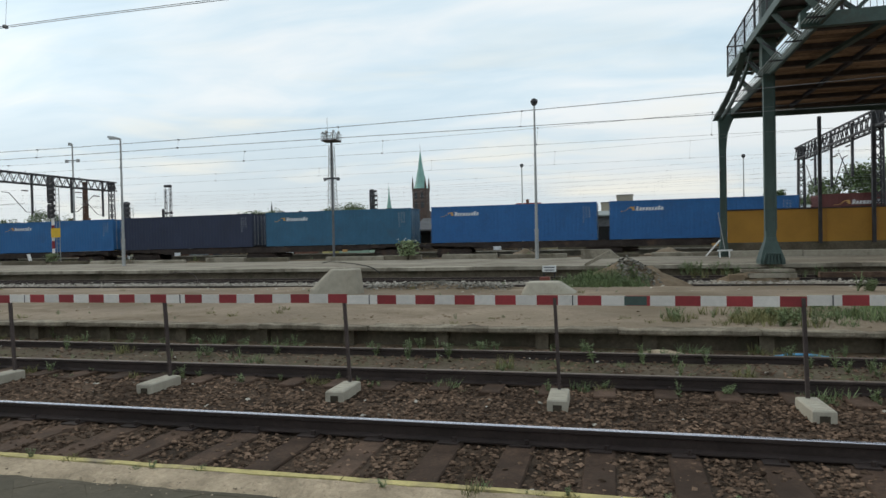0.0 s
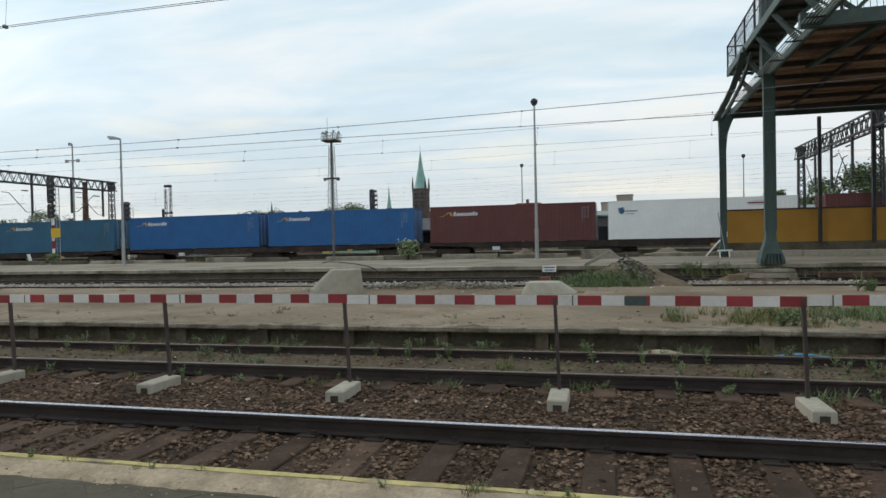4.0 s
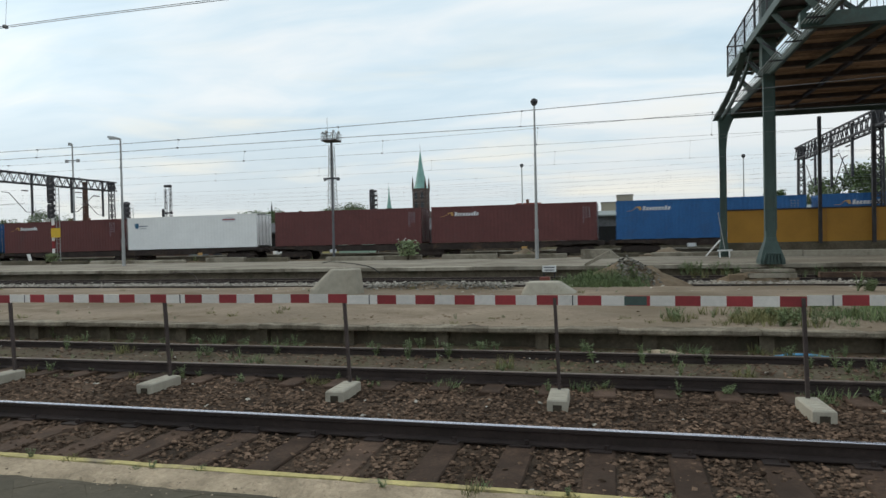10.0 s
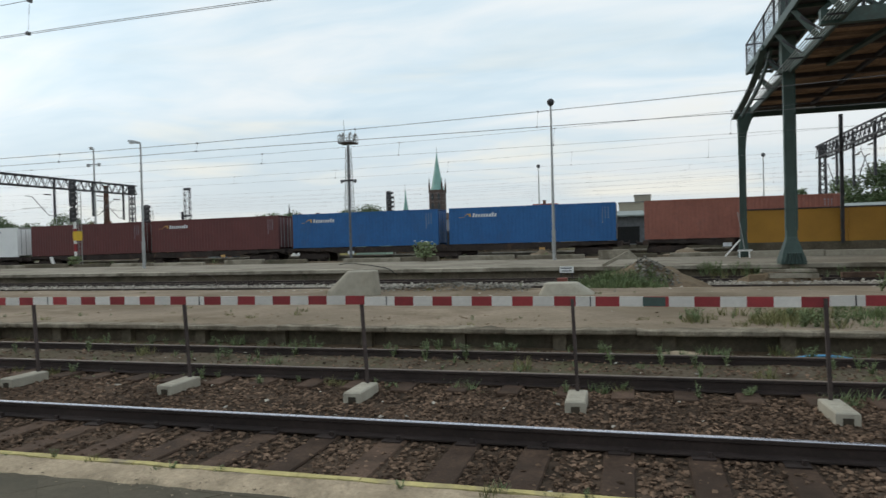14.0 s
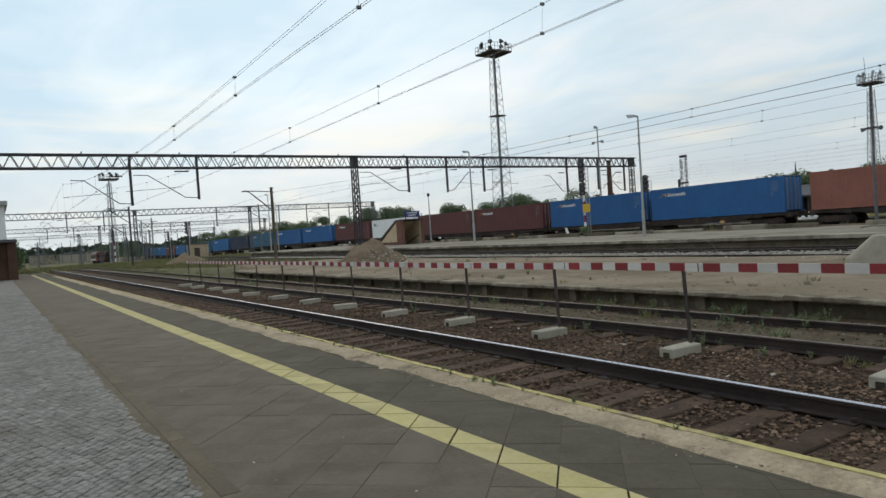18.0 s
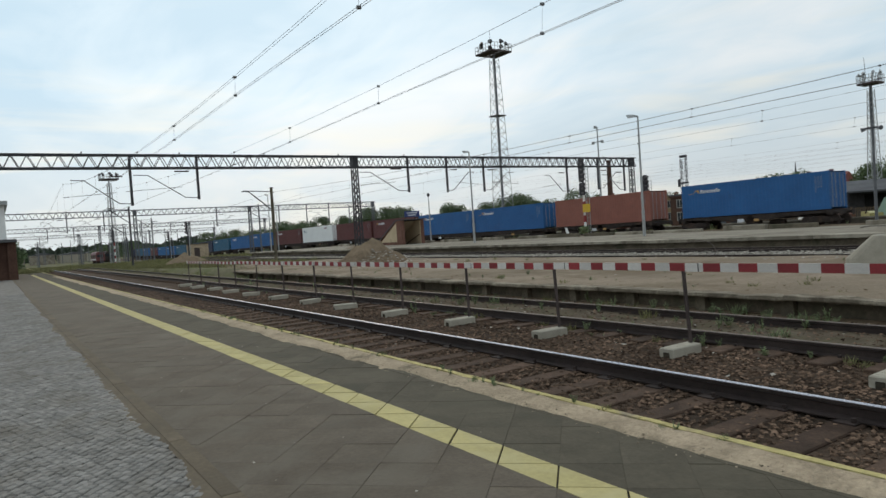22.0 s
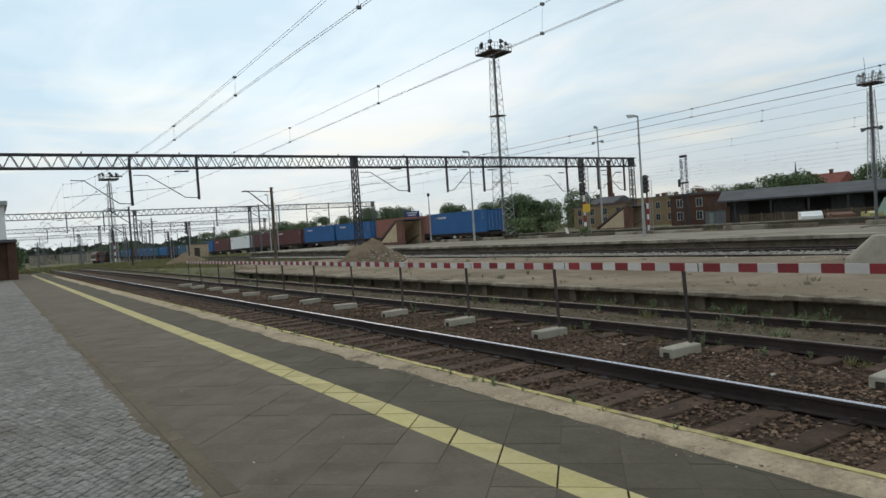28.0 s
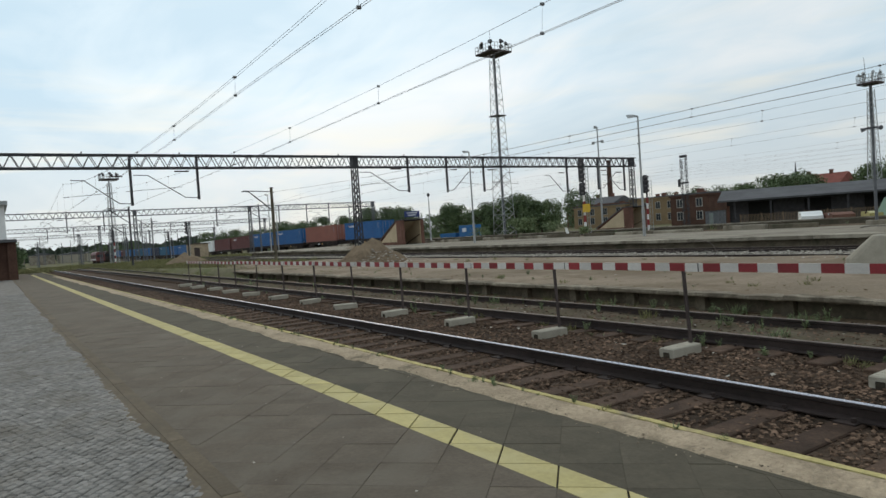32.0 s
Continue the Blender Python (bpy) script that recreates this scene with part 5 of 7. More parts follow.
signal(-43.5, 44.5, -0.1, 7.0, ((4.85, 7.0, 5), (3.65, 4.8, 3)), "red and white banded signal with black heads and yellow plate", True)
solid("stop_board", Shape().plate([(-45.3, 0.0), (-45.0, 0.0), (-45.25, 0.75), (-45.55, 0.75)], 43.9, 43.95), "white", "small tilted white marker board beside a signal", "marker board")
signal(-46.4, 56.6, -0.7, 6.3, ((4.4, 6.25, 4),), "small banded signal with a single black head beyond the goods line")
signal(-26.2, 71, -0.78, 7.75, ((5.2, 7.7, 5),), "banded signal with a tall black head beyond the goods line")
tw = thing("twin_lattice_post", "pair of dark lattice posts joined at the top", "post", pose(-44.3, 60, -0.78))
for x in (-0.28, 0.28):
    part("lattice_leg", lattice(Shape(), (x, 0, 0), 8.1 if x > 0 else 7.8, 0.2, 0.2, 14, 0.016), "steel_dark", tw)
part("cap", Shape().box(-0.4, 0.4, -0.1, 0.1, 7.9, 8.15), "steel_dark", tw)
part("insulators", Shape().box(-0.5, 0.5, -0.06, 0.06, 5.2, 5.35).box(-0.75, -0.5, -0.05, 0.05, 4.9, 5.7), "steel_dark", tw)
ap = thing("camera_pole", "thin grey pole with small boxes on a crossarm", "pole", pose(-74.5, 80, -0.78))
part("shaft", Shape().tube((0, 0, 0), (0, 0, 16.6), 0.16, 0.1, n=8), "steel_grey", ap)
part("crossarm", Shape().box(-0.9, 1.0, -0.06, 0.06, 14.2, 14.35), "steel_grey", ap)
for x, z in ((-1.0, 14.0), (0.9, 14.0), (-0.4, 16.4)):
    part("box", Shape().box(x - 0.17, x + 0.17, -0.15, 0.15, z, z + 0.42, 0.03), "steel_grey", ap)


# ---- overhead line: portals, drop arms, wires ----
def portal(x0, y0, y1, top, posts, drops, label, depth=1.0, group="overhead line portals", steel="steel_dark"):
    z = ground_z(x0)
    p = thing("line_portal", label, "overhead portal", pose(x0, 0, 0), group)
    w = 0.8
    for a in (-w / 2, w / 2):
        for zz in (top - depth, top):
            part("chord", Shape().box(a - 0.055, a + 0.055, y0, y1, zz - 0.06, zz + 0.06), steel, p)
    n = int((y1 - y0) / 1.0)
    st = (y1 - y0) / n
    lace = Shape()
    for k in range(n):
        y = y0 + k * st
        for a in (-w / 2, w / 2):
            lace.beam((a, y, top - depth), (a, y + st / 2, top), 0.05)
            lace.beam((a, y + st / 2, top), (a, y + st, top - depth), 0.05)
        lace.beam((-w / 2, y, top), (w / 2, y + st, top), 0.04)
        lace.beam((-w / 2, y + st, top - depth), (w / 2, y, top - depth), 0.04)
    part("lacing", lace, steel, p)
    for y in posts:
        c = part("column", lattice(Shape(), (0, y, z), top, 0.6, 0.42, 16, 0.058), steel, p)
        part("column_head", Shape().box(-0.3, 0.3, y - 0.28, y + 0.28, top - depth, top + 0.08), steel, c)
        part("footing", Shape().box(-0.6, 0.6, y - 0.6, y + 0.6, z, z + 0.5, 0.03), "pale_conc", c)
    for y, z1, arm in drops:
        d = part("drop_bar", Shape().box(-0.08, 0.08, y - 0.09, y + 0.09, z1, top + 0.05), steel, p)
        if arm:
            part("registration_arm", Shape().line([(0, y, z1 + 0.15), (0, y + arm * 0.25, z1 + 0.2), (0, y + arm * 0.9, z1 + 2.0), (0, y + arm * 1.15, z1 + 2.02)], 0.036, 6), steel, d)
            part("steady_arm", Shape().line([(0, y + arm * 0.3, z1 + 1.05), (0.1, y + arm * 1.3, z1 + 0.75)], 0.018, 4), steel, d)
            part("insulator", Shape().tube((0, y + arm * 0.16, z1 + 2.3), (0, y + arm * 0.42, z1 + 2.3), 0.06, n=6), "rust", d)
    for k in range(int((y1 - y0) / 7)):
        part("wire_peg", Shape().beam((0, y0 + 3 + k * 7, top), (0.05, y0 + 3.05 + k * 7, top + 0.25), 0.07), steel, p)
    return p


portal(-57, -4.0, 67.3, 8.66, (-3.6, 28.6, 66.9), [(9.3, 4.75, -3.6), (14.35, 5.1, -4.2), (34.4, 5.2, -4.6), (39.0, 5.1, 3.0), (43.7, 5.05, 3.6), (55.8, 4.65, -3.0), (60.9, 4.9, 3.4), (65.5, 4.65, -3.4)],
       "long dark lattice steel portal spanning all the tracks")
# distant portals: dark steel swapped for a paler one, haze painted in
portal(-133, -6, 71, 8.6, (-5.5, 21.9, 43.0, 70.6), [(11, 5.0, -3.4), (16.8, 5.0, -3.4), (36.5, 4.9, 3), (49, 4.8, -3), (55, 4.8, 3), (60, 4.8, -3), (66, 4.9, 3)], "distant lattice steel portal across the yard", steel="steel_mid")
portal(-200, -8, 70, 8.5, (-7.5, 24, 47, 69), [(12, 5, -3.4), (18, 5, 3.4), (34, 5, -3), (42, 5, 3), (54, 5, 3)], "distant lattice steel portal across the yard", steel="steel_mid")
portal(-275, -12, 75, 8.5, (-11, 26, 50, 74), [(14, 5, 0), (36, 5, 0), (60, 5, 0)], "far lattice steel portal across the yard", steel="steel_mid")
portal(16.2, 30, 67.5, 8.75, (48.6, 67.0), [(44.0, 5.0, -3.0), (53.4, 5.0, 3.2), (58.2, 4.6, -3.2), (62.6, 5.0, 3.0)], "dark lattice steel portal seen beyond the bridge")

WIRES = [(5.04, 2, 2, 1.0), (8.885, 2, 1, 1.0), (22.3, 2, 2, 1.0), (27.0, 1, 1, 1.0), (34.8, 1, 1, 0.9), (46.5, 1, 1, 0.8), (50.4, 1, 1, 0.8), (55.0, 1, 1, 0.8), (60.5, 1, 1, 0.8), (66.0, 1, 1, 0.8)]
for y, pair, top_pair, fat in WIRES:
    w = thing("overhead_wires", "thin dark contact wires hung from a carrier cable by droppers", "overhead wire", group="overhead wires")
    r_w = 0.0052 * fat
    # wires beyond 30 m take the tone paled for haze
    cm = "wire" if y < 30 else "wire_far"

    def carrier(x, y=y):
        k = (x + 24.0) / 76.0
        k = k - math.floor(k + 0.5)
        return {5.04: 5.10, 8.885: 5.15, 22.3: 5.17}.get(y, 5.3) + {5.04: 0.0013, 8.885: 0.0010, 22.3: 0.00053}.get(y, 0.0006) * (k * 76) ** 2
    xs = [-200 + k * 4 for k in range(66)]
    level = [(-200, 4.66), (-57, 4.66), (-24, 4.66), (-15, 4.78), (-8, 4.84), (60, 4.86)] if y < 10 else [(-200, 4.78), (-57, 4.80), (-24, 4.86), (-16, 4.90), (60, 4.90)] if y < 24 else [(-200, 4.85), (-57, 4.9), (60, 4.93)]

    def contact(x, level=level):
        return float(np.interp(x, [p[0] for p in level], [p[1] for p in level]))
    for dy in ((-0.03, 0.03) if pair == 2 else (0.0,)):
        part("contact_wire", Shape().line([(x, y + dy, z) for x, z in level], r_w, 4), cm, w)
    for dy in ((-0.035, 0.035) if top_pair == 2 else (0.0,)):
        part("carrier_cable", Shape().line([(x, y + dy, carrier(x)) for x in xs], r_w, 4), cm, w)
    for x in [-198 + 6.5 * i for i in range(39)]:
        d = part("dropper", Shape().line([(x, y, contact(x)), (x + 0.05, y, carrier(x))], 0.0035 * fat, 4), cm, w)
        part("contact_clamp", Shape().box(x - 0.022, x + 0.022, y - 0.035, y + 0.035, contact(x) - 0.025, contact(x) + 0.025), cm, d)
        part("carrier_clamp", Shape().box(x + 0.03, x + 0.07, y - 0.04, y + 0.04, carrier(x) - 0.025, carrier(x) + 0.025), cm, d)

# single poles in the yard
def line_pole(x, y, z, h, arm, label, material="old_conc"):
    p = thing("line_pole", label, "overhead pole", pose(x, y, z), "overhead line poles")
    part("shaft", Shape().tube((0, 0, 0), (0, 0, h), 0.15 if material == 'old_conc' else 0.13, 0.12 if material == 'old_conc' else 0.1, n=8), material, p)
    part("cap_plate", Shape().box(-0.13, 0.13, -0.13, 0.13, h, h + 0.05), "steel_dark", p)
    part("bracket", Shape().line([(0, 0, h - 1.9), (0, arm * 0.9, h - 0.25), (0, arm * 1.15, h - 0.25)], 0.05, 6).line([(0, 0, h - 0.3), (0, arm * 1.1, h - 0.2)], 0.035, 4), "steel_dark", p)
    return p


line_pole(-55.7, 20.0, -0.5, 6.3, -2.2, "grey concrete overhead line pole at a platform end")
line_pole(-88, 13.9, -0.7, 7.2, -2.4, "dark overhead line pole beside the track", "steel_dark")
rp = random.Random(4)
for k in range(26):
    x = rp.uniform(-330, -95)
    y = rp.choice((12.5, 17, 24.5, 33, 41, 47, 62)) + rp.uniform(-0.6, 0.6) - x * 0.0
    line_pole(x, y, ground_z(x), rp.uniform(7.5, 9.0), rp.choice((-2.6, 2.6)), "distant grey overhead line pole in the yard", "steel_mid")
for k, (x, y) in enumerate(((-112, 26), (-150, 31), (-128, 17.5), (-170, 26), (-190, 40), (-230, 30))):
    signal(x, y, ground_z(x), 6.2, ((4.2, 6.2, 4),), "distant signal with a black head in the yard", banded=k == 2)


# ---- things on the far platforms ----
def stair_shelter(x, y, z, label):
    """A stair head: two wedge walls under a sloping roof, brick jambs, a flat black sheet for the shaded stair well;
    the mouth faces +x.
    """
    s = thing("stair_shelter", label, "stair shelter", pose(x, y, z), "stair shelters")
    for yy in (0.0, 2.45):
        w = part("side_wall", Shape().plate([(-5.0, 0.3), (-1.15, 0.3), (-1.15, 2.45)], yy, yy + 0.25), "cream", s)
        part("plinth", Shape().box(-5.6, -1.15, yy - 0.03, yy + 0.28, 0.0, 0.3), "brick", w)
        part("slope_coping", Shape().plate([(-5.6, 0.14), (-1.15, 2.49), (-1.15, 2.66), (-5.6, 0.3)], yy - 0.04, yy + 0.29), "brick", w)
        part("jamb", Shape().box(-1.15, 0, yy - 0.05, yy + 0.32, 0, 2.62), "brick", s)
    part("roof", Shape().plate([(-5.5, 0.3), (-1.2, 2.58), (0.2, 2.63), (0.2, 2.72), (-1.2, 2.7), (-5.5, 0.42)], -0.1, 2.8), "roof_dark", s)
    part("inner_lining", Shape().plate([(-4.4, 0.02), (-0.06, 0.02), (-0.06, 2.56), (-1.2, 2.5), (-4.4, 0.75)], 2.33, 2.385), "cream", s, "cream inner wall of the stair")
    part("soffit", Shape().plate([(-4.4, 0.72), (-1.1, 2.42), (-1.1, 2.5), (-4.4, 0.8)], 0.26, 2.32), "cream", s, "cream sloping soffit")
    part("handrail", Shape().beam((-0.2, 2.26, 1.0), (-3.0, 2.26, 0.05), 0.06), "rust", s)
    # no steps below: the sheet paints the dark of the well
    part("stair_opening", Shape().box(-3.6, -0.25, 0.3, 2.35, 0.004, 0.012), "rubber_and_shade", s, "flat black sheet standing for the shaded stair well")
    return s


stair_shelter(-62.8, 36.7, 0, "cream and brick stair shelter on a platform")
stair_shelter(-52.75, 61.5, -0.1, "cream and brick stair shelter beyond the goods line")
sg = thing("station_sign", "dark blue station name board above a stair shelter", "sign", pose(-62.9, 38.1, 2.72))
for y in (-0.8, 0.8):
    part("leg", Shape().box(-0.04, 0.04, y - 0.04, y + 0.04, 0, 0.3), "steel_dark", sg)
bd = part("board", Shape().box(-0.05, 0.05, -0.95, 0.95, 0.22, 0.85), "sign_blue", sg)
part("lettering_bars", Shape().box(0.05, 0.06, -0.65, 0.65, 0.6, 0.7).box(0.05, 0.06, -0.55, 0.5, 0.36, 0.47), "pale_mark", bd, "pale bars of lettering")

edge_sign = thing("track_sign", "small white sign with dark lettering bars beside a platform edge", "sign", pose(-2.75, 28.55, -0.25))
part("board", Shape().box(-0.29, 0.29, -0.03, 0.0, 0.02, 0.29), "white", edge_sign)
part("lettering_bars", Shape().box(-0.22, 0.22, -0.036, -0.028, 0.19, 0.24).box(-0.2, 0.2, -0.036, -0.028, 0.08, 0.12), "steel_mid", edge_sign)
part("leg", Shape().box(-0.25, -0.2, -0.02, 0.02, -0.3, 0.0).box(0.2, 0.25, -0.02, 0.02, -0.3, 0.0), "steel_dark", edge_sign)

# precast concrete wedges on the earth platform
def wedge(pts, label):
    """Cast blocks with one sloping end: low and high outlines in plan with their heights."""
    return solid("concrete_wedge", Shape().loft([[(x, y, z) for x, y in ring] for ring, z in pts]), "block", label, "concrete block")


def oval(x0, x1, y0, y1, n=24, square=0.6):
    """A rounded rectangle in plan."""
    pts = []
    for k in range(n):
        c, q = math.cos(k * 2 * math.pi / n), math.sin(k * 2 * math.pi / n)
        pts.append(((x0 + x1) / 2 + (x1 - x0) / 2 * math.copysign(abs(c) ** square, c), (y0 + y1) / 2 + (y1 - y0) / 2 * math.copysign(abs(q) ** square, q)))
    return pts


wedge(((oval(-8.3, -6.82, 16.95, 17.95), -0.25), (oval(-8.27, -6.83, 16.97, 17.93), -0.07), (oval(-7.68, -6.9, 17.05, 17.85), 0.45), (oval(-7.65, -6.92, 17.07, 17.83), 0.472)),
      "pale tapered concrete block with rounded sides on bare earth")
wedge(((oval(-2.36, -0.98, 16.75, 17.7, square=0.3), -0.25), (oval(-2.34, -1.0, 16.77, 17.68, square=0.3), -0.15), (oval(-2.2, -1.38, 16.84, 17.6, square=0.3), 0.10), (oval(-2.17, -1.42, 16.87, 17.57, square=0.3), 0.116)), "low tapered concrete block half sunk in earth")


def heap(name, x, y, z, rx, ry, h, material, label, seed, rough=0.16):
    """A settled heap: a noisy dome on a grid."""
    n = 26
    v, f = [], []
    for i in range(n + 1):
        for j in range(n + 1):
            a, b = -1 + 2 * i / n, -1 + 2 * j / n
            r = math.hypot(a, b)
            q = max(0.0, 1 - r) ** 0.85
            lump = noise.noise((a * 2.2 + seed, b * 2.2, seed)) + 0.5 * noise.noise((a * 6 + seed, b * 6, seed))
            v.append((a * rx, b * ry, h * max(-0.1, q * (1 + 0.5 * lump) + (rough * noise.noise((a * 13, b * 13, seed)) if r < 1 else -0.1))))
    f = [(i * (n + 1) + j, (i + 1) * (n + 1) + j, (i + 1) * (n + 1) + j + 1, i * (n + 1) + j + 1) for i in range(n) for j in range(n)]
    return solid(name, Shape().add(v, f), material, label, "heap", smooth=True, at=pose(x, y, z))


heap("soil_mound", -30.6, 16.0, -0.22, 2.15, 2.0, 1.27, "soil", "heap of brown soil and stones on an earth platform", 3)
heap("sand_mound", -62.5, 30.8, 0.0, 1.6, 0.9, 0.35, "sand", "low pale sand heap on a platform", 5)
heap("soil_mound", -81, 18.5, -0.75, 4.2, 2.6, 1.3, "soil", "broad heap of pale soil beyond the platform end", 7)
heap("rubble_mound", 0.2, 22.0, -0.5, 2.3, 1.8, 0.95, "soil", "mound of rubble and earth between the tracks", 9)
heap("sand_mound", 3.2, 45.5, -0.6, 2.6, 1.6, 1.0, "sand", "low pale sand heap beside the goods line", 11)
heap("sand_mound", -6.0, 46.0, -0.6, 2.2, 1.6, 0.95, "sand", "low pale sand heap beside the goods line", 12)
heap("gravel_mound", -5.1, 19.2, -0.25, 2.8, 0.85, 0.21, "soil", "low spread of reddish gravel on bare earth", 17)
rr = random.Random(31)
M["rubble_grey"] = mat("broken_concrete", (0.19, 0.175, 0.15), 0.95, amp=0.3, scale=2, fine=15, bump=0.3, spread=0.5, island=True)
spots = []
for k in range(700):
    a, q = rr.uniform(0, 6.28), rr.random() ** 0.6
    x, y = math.cos(a) * q, math.sin(a) * q
    spots.append((0.3 + x * 1.45, 21.8 + y * 1.4, -0.46 + 1.02 * (1 - q) ** 0.8 + rr.uniform(0, 0.05), rr.uniform(0.03, 0.10), rr.uniform(0, 6.28), rr.uniform(-0.9, 0.9)))
for k in range(900):
    x, y = rr.uniform(-2.2, 2.2), rr.gauss(-0.1, 0.3)
    spots.append((-5.1 + x, 19.2 + y, -0.24 + 0.21 * max(0.0, 1 - math.hypot(x / 2.8, y / 0.85)) ** 0.85 + rr.uniform(0, 0.06), rr.uniform(0.02, 0.07), rr.uniform(0, 6.28), rr.uniform(-0.5, 0.5)))
tagged(scatter("rubble", ROCKS, spots, "rubble_grey"), "grey broken concrete rubble heaped on a mound", "rubble", kind="stuff")
spots = [(-31.3 + rr.gauss(0, 1.9), 14.6 + rr.gauss(0, 0.5), -0.16 + 0.1 * rr.random(), rr.uniform(0.05, 0.15), rr.uniform(0, 6.28), 0.2) for k in range(120)]
for k in range(520):
    a, q = rr.uniform(0, 6.28), rr.random() ** 0.5
    spots.append((-30.6 + 2.2 * q * math.cos(a), 16.0 + 1.9 * q * math.sin(a), -0.2 + 1.14 * (1 - q) ** 0.85, rr.uniform(0.03, 0.11), a, rr.uniform(-0.5, 0.5)))
spots += [(rr.uniform(-40, 8), rr.uniform(11.2, 20), -0.17 - 0.06 * max(0, rr.random()), rr.uniform(0.02, 0.07), rr.uniform(0, 6.28), 0.2) for k in range(700)]
clods = [(rr.uniform(-30, 8), 10.9 + abs(rr.gauss(0, 0.7)), -0.155, rr.uniform(0.015, 0.05), rr.uniform(0, 6.28), 0.2) for k in range(520)]
tagged(scatter("earth_clods", ROCKS, clods, "soil"), "brown clods and debris along a coping", "clods", kind="stuff")
tagged(scatter("earth_stones", ROCKS, spots, "stones_pale"), "small pale stones strewn on bare earth", "stones", kind="stuff")
solid("broken_slab", Shape().beam((-1.0, 22.5, 0.3), (-0.2, 22.5, 0.72), 0.7, 0.1), "pale_conc", "broken concrete slab leaning on a rubble mound", "concrete slab")
solid("concrete_ramp", Shape().plate([(-1.9, 0.0), (0.2, 0.0), (-0.35, 0.5), (-1.9, 0.5)], 37.6, 38.3), "pale_conc", "pale wedge shaped concrete block on a platform", "concrete block")
heap("earth_mound", 4.7, 25.6, -0.58, 1.7, 0.8, 0.5, "soil", "heap of earth and old timber before a bridge column", 15)
for bx, bz, bl_, bw in ((4.15, -0.02, 1.7, 0.1), (4.4, -0.16, 1.5, 0.16), (3.75, -0.2, 0.5, 0.22), (5.65, -0.3, 0.32, 0.42)):
    solid("timber_baulk", Shape().box(bx, bx + bl_, 25.1, 25.4, bz - bw, bz, 0.02), "soil" if bl_ < 0.6 else "pale_conc", "weathered grey baulk on a debris heap", "timber")
for x0, ln in ((6.9, 2.6), (10.1, 1.5)):
    solid("timber_baulk", Shape().box(x0, x0 + ln, 26.2, 26.5, -0.38, -0.2, 0.02), "timber", "weathered timber baulk lying by a platform edge", "timber")
solid("broken_brick", Shape().box(-2.7, -2.35, 24.4, 24.7, -0.5, -0.2, 0.02), "roof_red", "broken orange brick lump on pale ballast", "brick")
cb = Shape().line([(-16.2, 35.4, 0.03), (-15.4, 34.6, 0.12), (-14.3, 33.4, 0.14), (-12.6, 31.4, 0.1), (-11.2, 29.5, 0.06), (-10.6, 28.6, 0.0), (-10.2, 28.3, -0.2)], 0.022, 6)
solid("cable", cb, "rubber_and_shade", "black cable looping over a platform edge", "cable", smooth=True)
loop = Shape().line([(-15.2 + 0.8 * math.cos(a), 21.0 + 0.2 * math.sin(a), -0.15 + 0.42 * math.sin(a)) for a in [k * 0.32 - 0.4 for k in range(13)]], 0.013, 6)
solid("cable", loop, "rust", "loop of loose grey cable standing over the rails", "cable", smooth=True)
hose = Shape().line([(2.05 + k * 0.14, 10.05 + 0.12 * math.sin(k * 0.5) - 0.015 * k, -0.465 + 0.03 * math.sin(k * 0.6)) for k in range(26)], 0.02, 6)
solid("hose", hose, "hose", "faded blue hose lying among weeds by the rail", "hose", smooth=True)
solid("mud_patch", Shape().loft([[(0.6 + 0.4 * c * math.cos(a), 10.25 + 0.2 * c * math.sin(a), z) for a in [k * 0.628 for k in range(10)]] for c, z in ((1, -0.53), (0.7, -0.46), (0.3, -0.43))]), "sandy_edge", "pale dried mud patch beside the rail", "mud", smooth=True)


# ---- plants ----
def weed(seed, h, spread, n, dry=0.0):
    rng = random.Random(seed)
    s = Shape()
    for k in range(rng.randint(3, 6)):
        top = (rng.uniform(-1, 1) * spread * 0.5, rng.uniform(-1, 1) * spread * 0.5, h * rng.uniform(0.7, 1.1))
        s.tube((0, 0, -0.02), top, 0.006, 0.003, n=4)
        for j in range(n // 4):
            t = rng.uniform(0.15, 1.0)
            b = Vector(top) * t
            a = rng.uniform(0, 6.28)
            d = Vector((math.cos(a), math.sin(a), rng.uniform(0.2, 0.9))).normalized()
            ln = h * rng.uniform(0.16, 0.34) * (1.15 - t * 0.5)
            w = d.cross(Vector((0, 0, 1))).normalized() * ln * 0.2
            m1, tip = b + d * ln * 0.5, b + d * ln - Vector((0, 0, ln * 0.2))
            s.add([b, m1 + w, tip, m1 - w], [(0, 1, 2, 3)])
    return s


def grass(seed, h, spread, n):
    rng = random.Random(seed)
    s = Shape()
    for k in range(n):
        a, q = rng.uniform(0, 6.28), rng.random() ** 0.5
        b = Vector((math.cos(a) * spread * q, math.sin(a) * spread * q, -0.02))
        lean = Vector((rng.uniform(-0.5, 0.5), rng.uniform(-0.5, 0.5), 1)).normalized()
        ln = h * rng.uniform(0.5, 1.1)
        w = Vector((math.cos(a * 3), math.sin(a * 3), 0)) * h * 0.035
        tip = b + lean * ln + Vector((lean.x, lean.y, 0)) * ln * 0.4
        s.add([b - w, b + w, b + lean * ln * 0.55 + w * 0.7, b + lean * ln * 0.55 - w * 0.7, tip], [(0, 1, 2, 3), (3, 2, 4)])
    return s


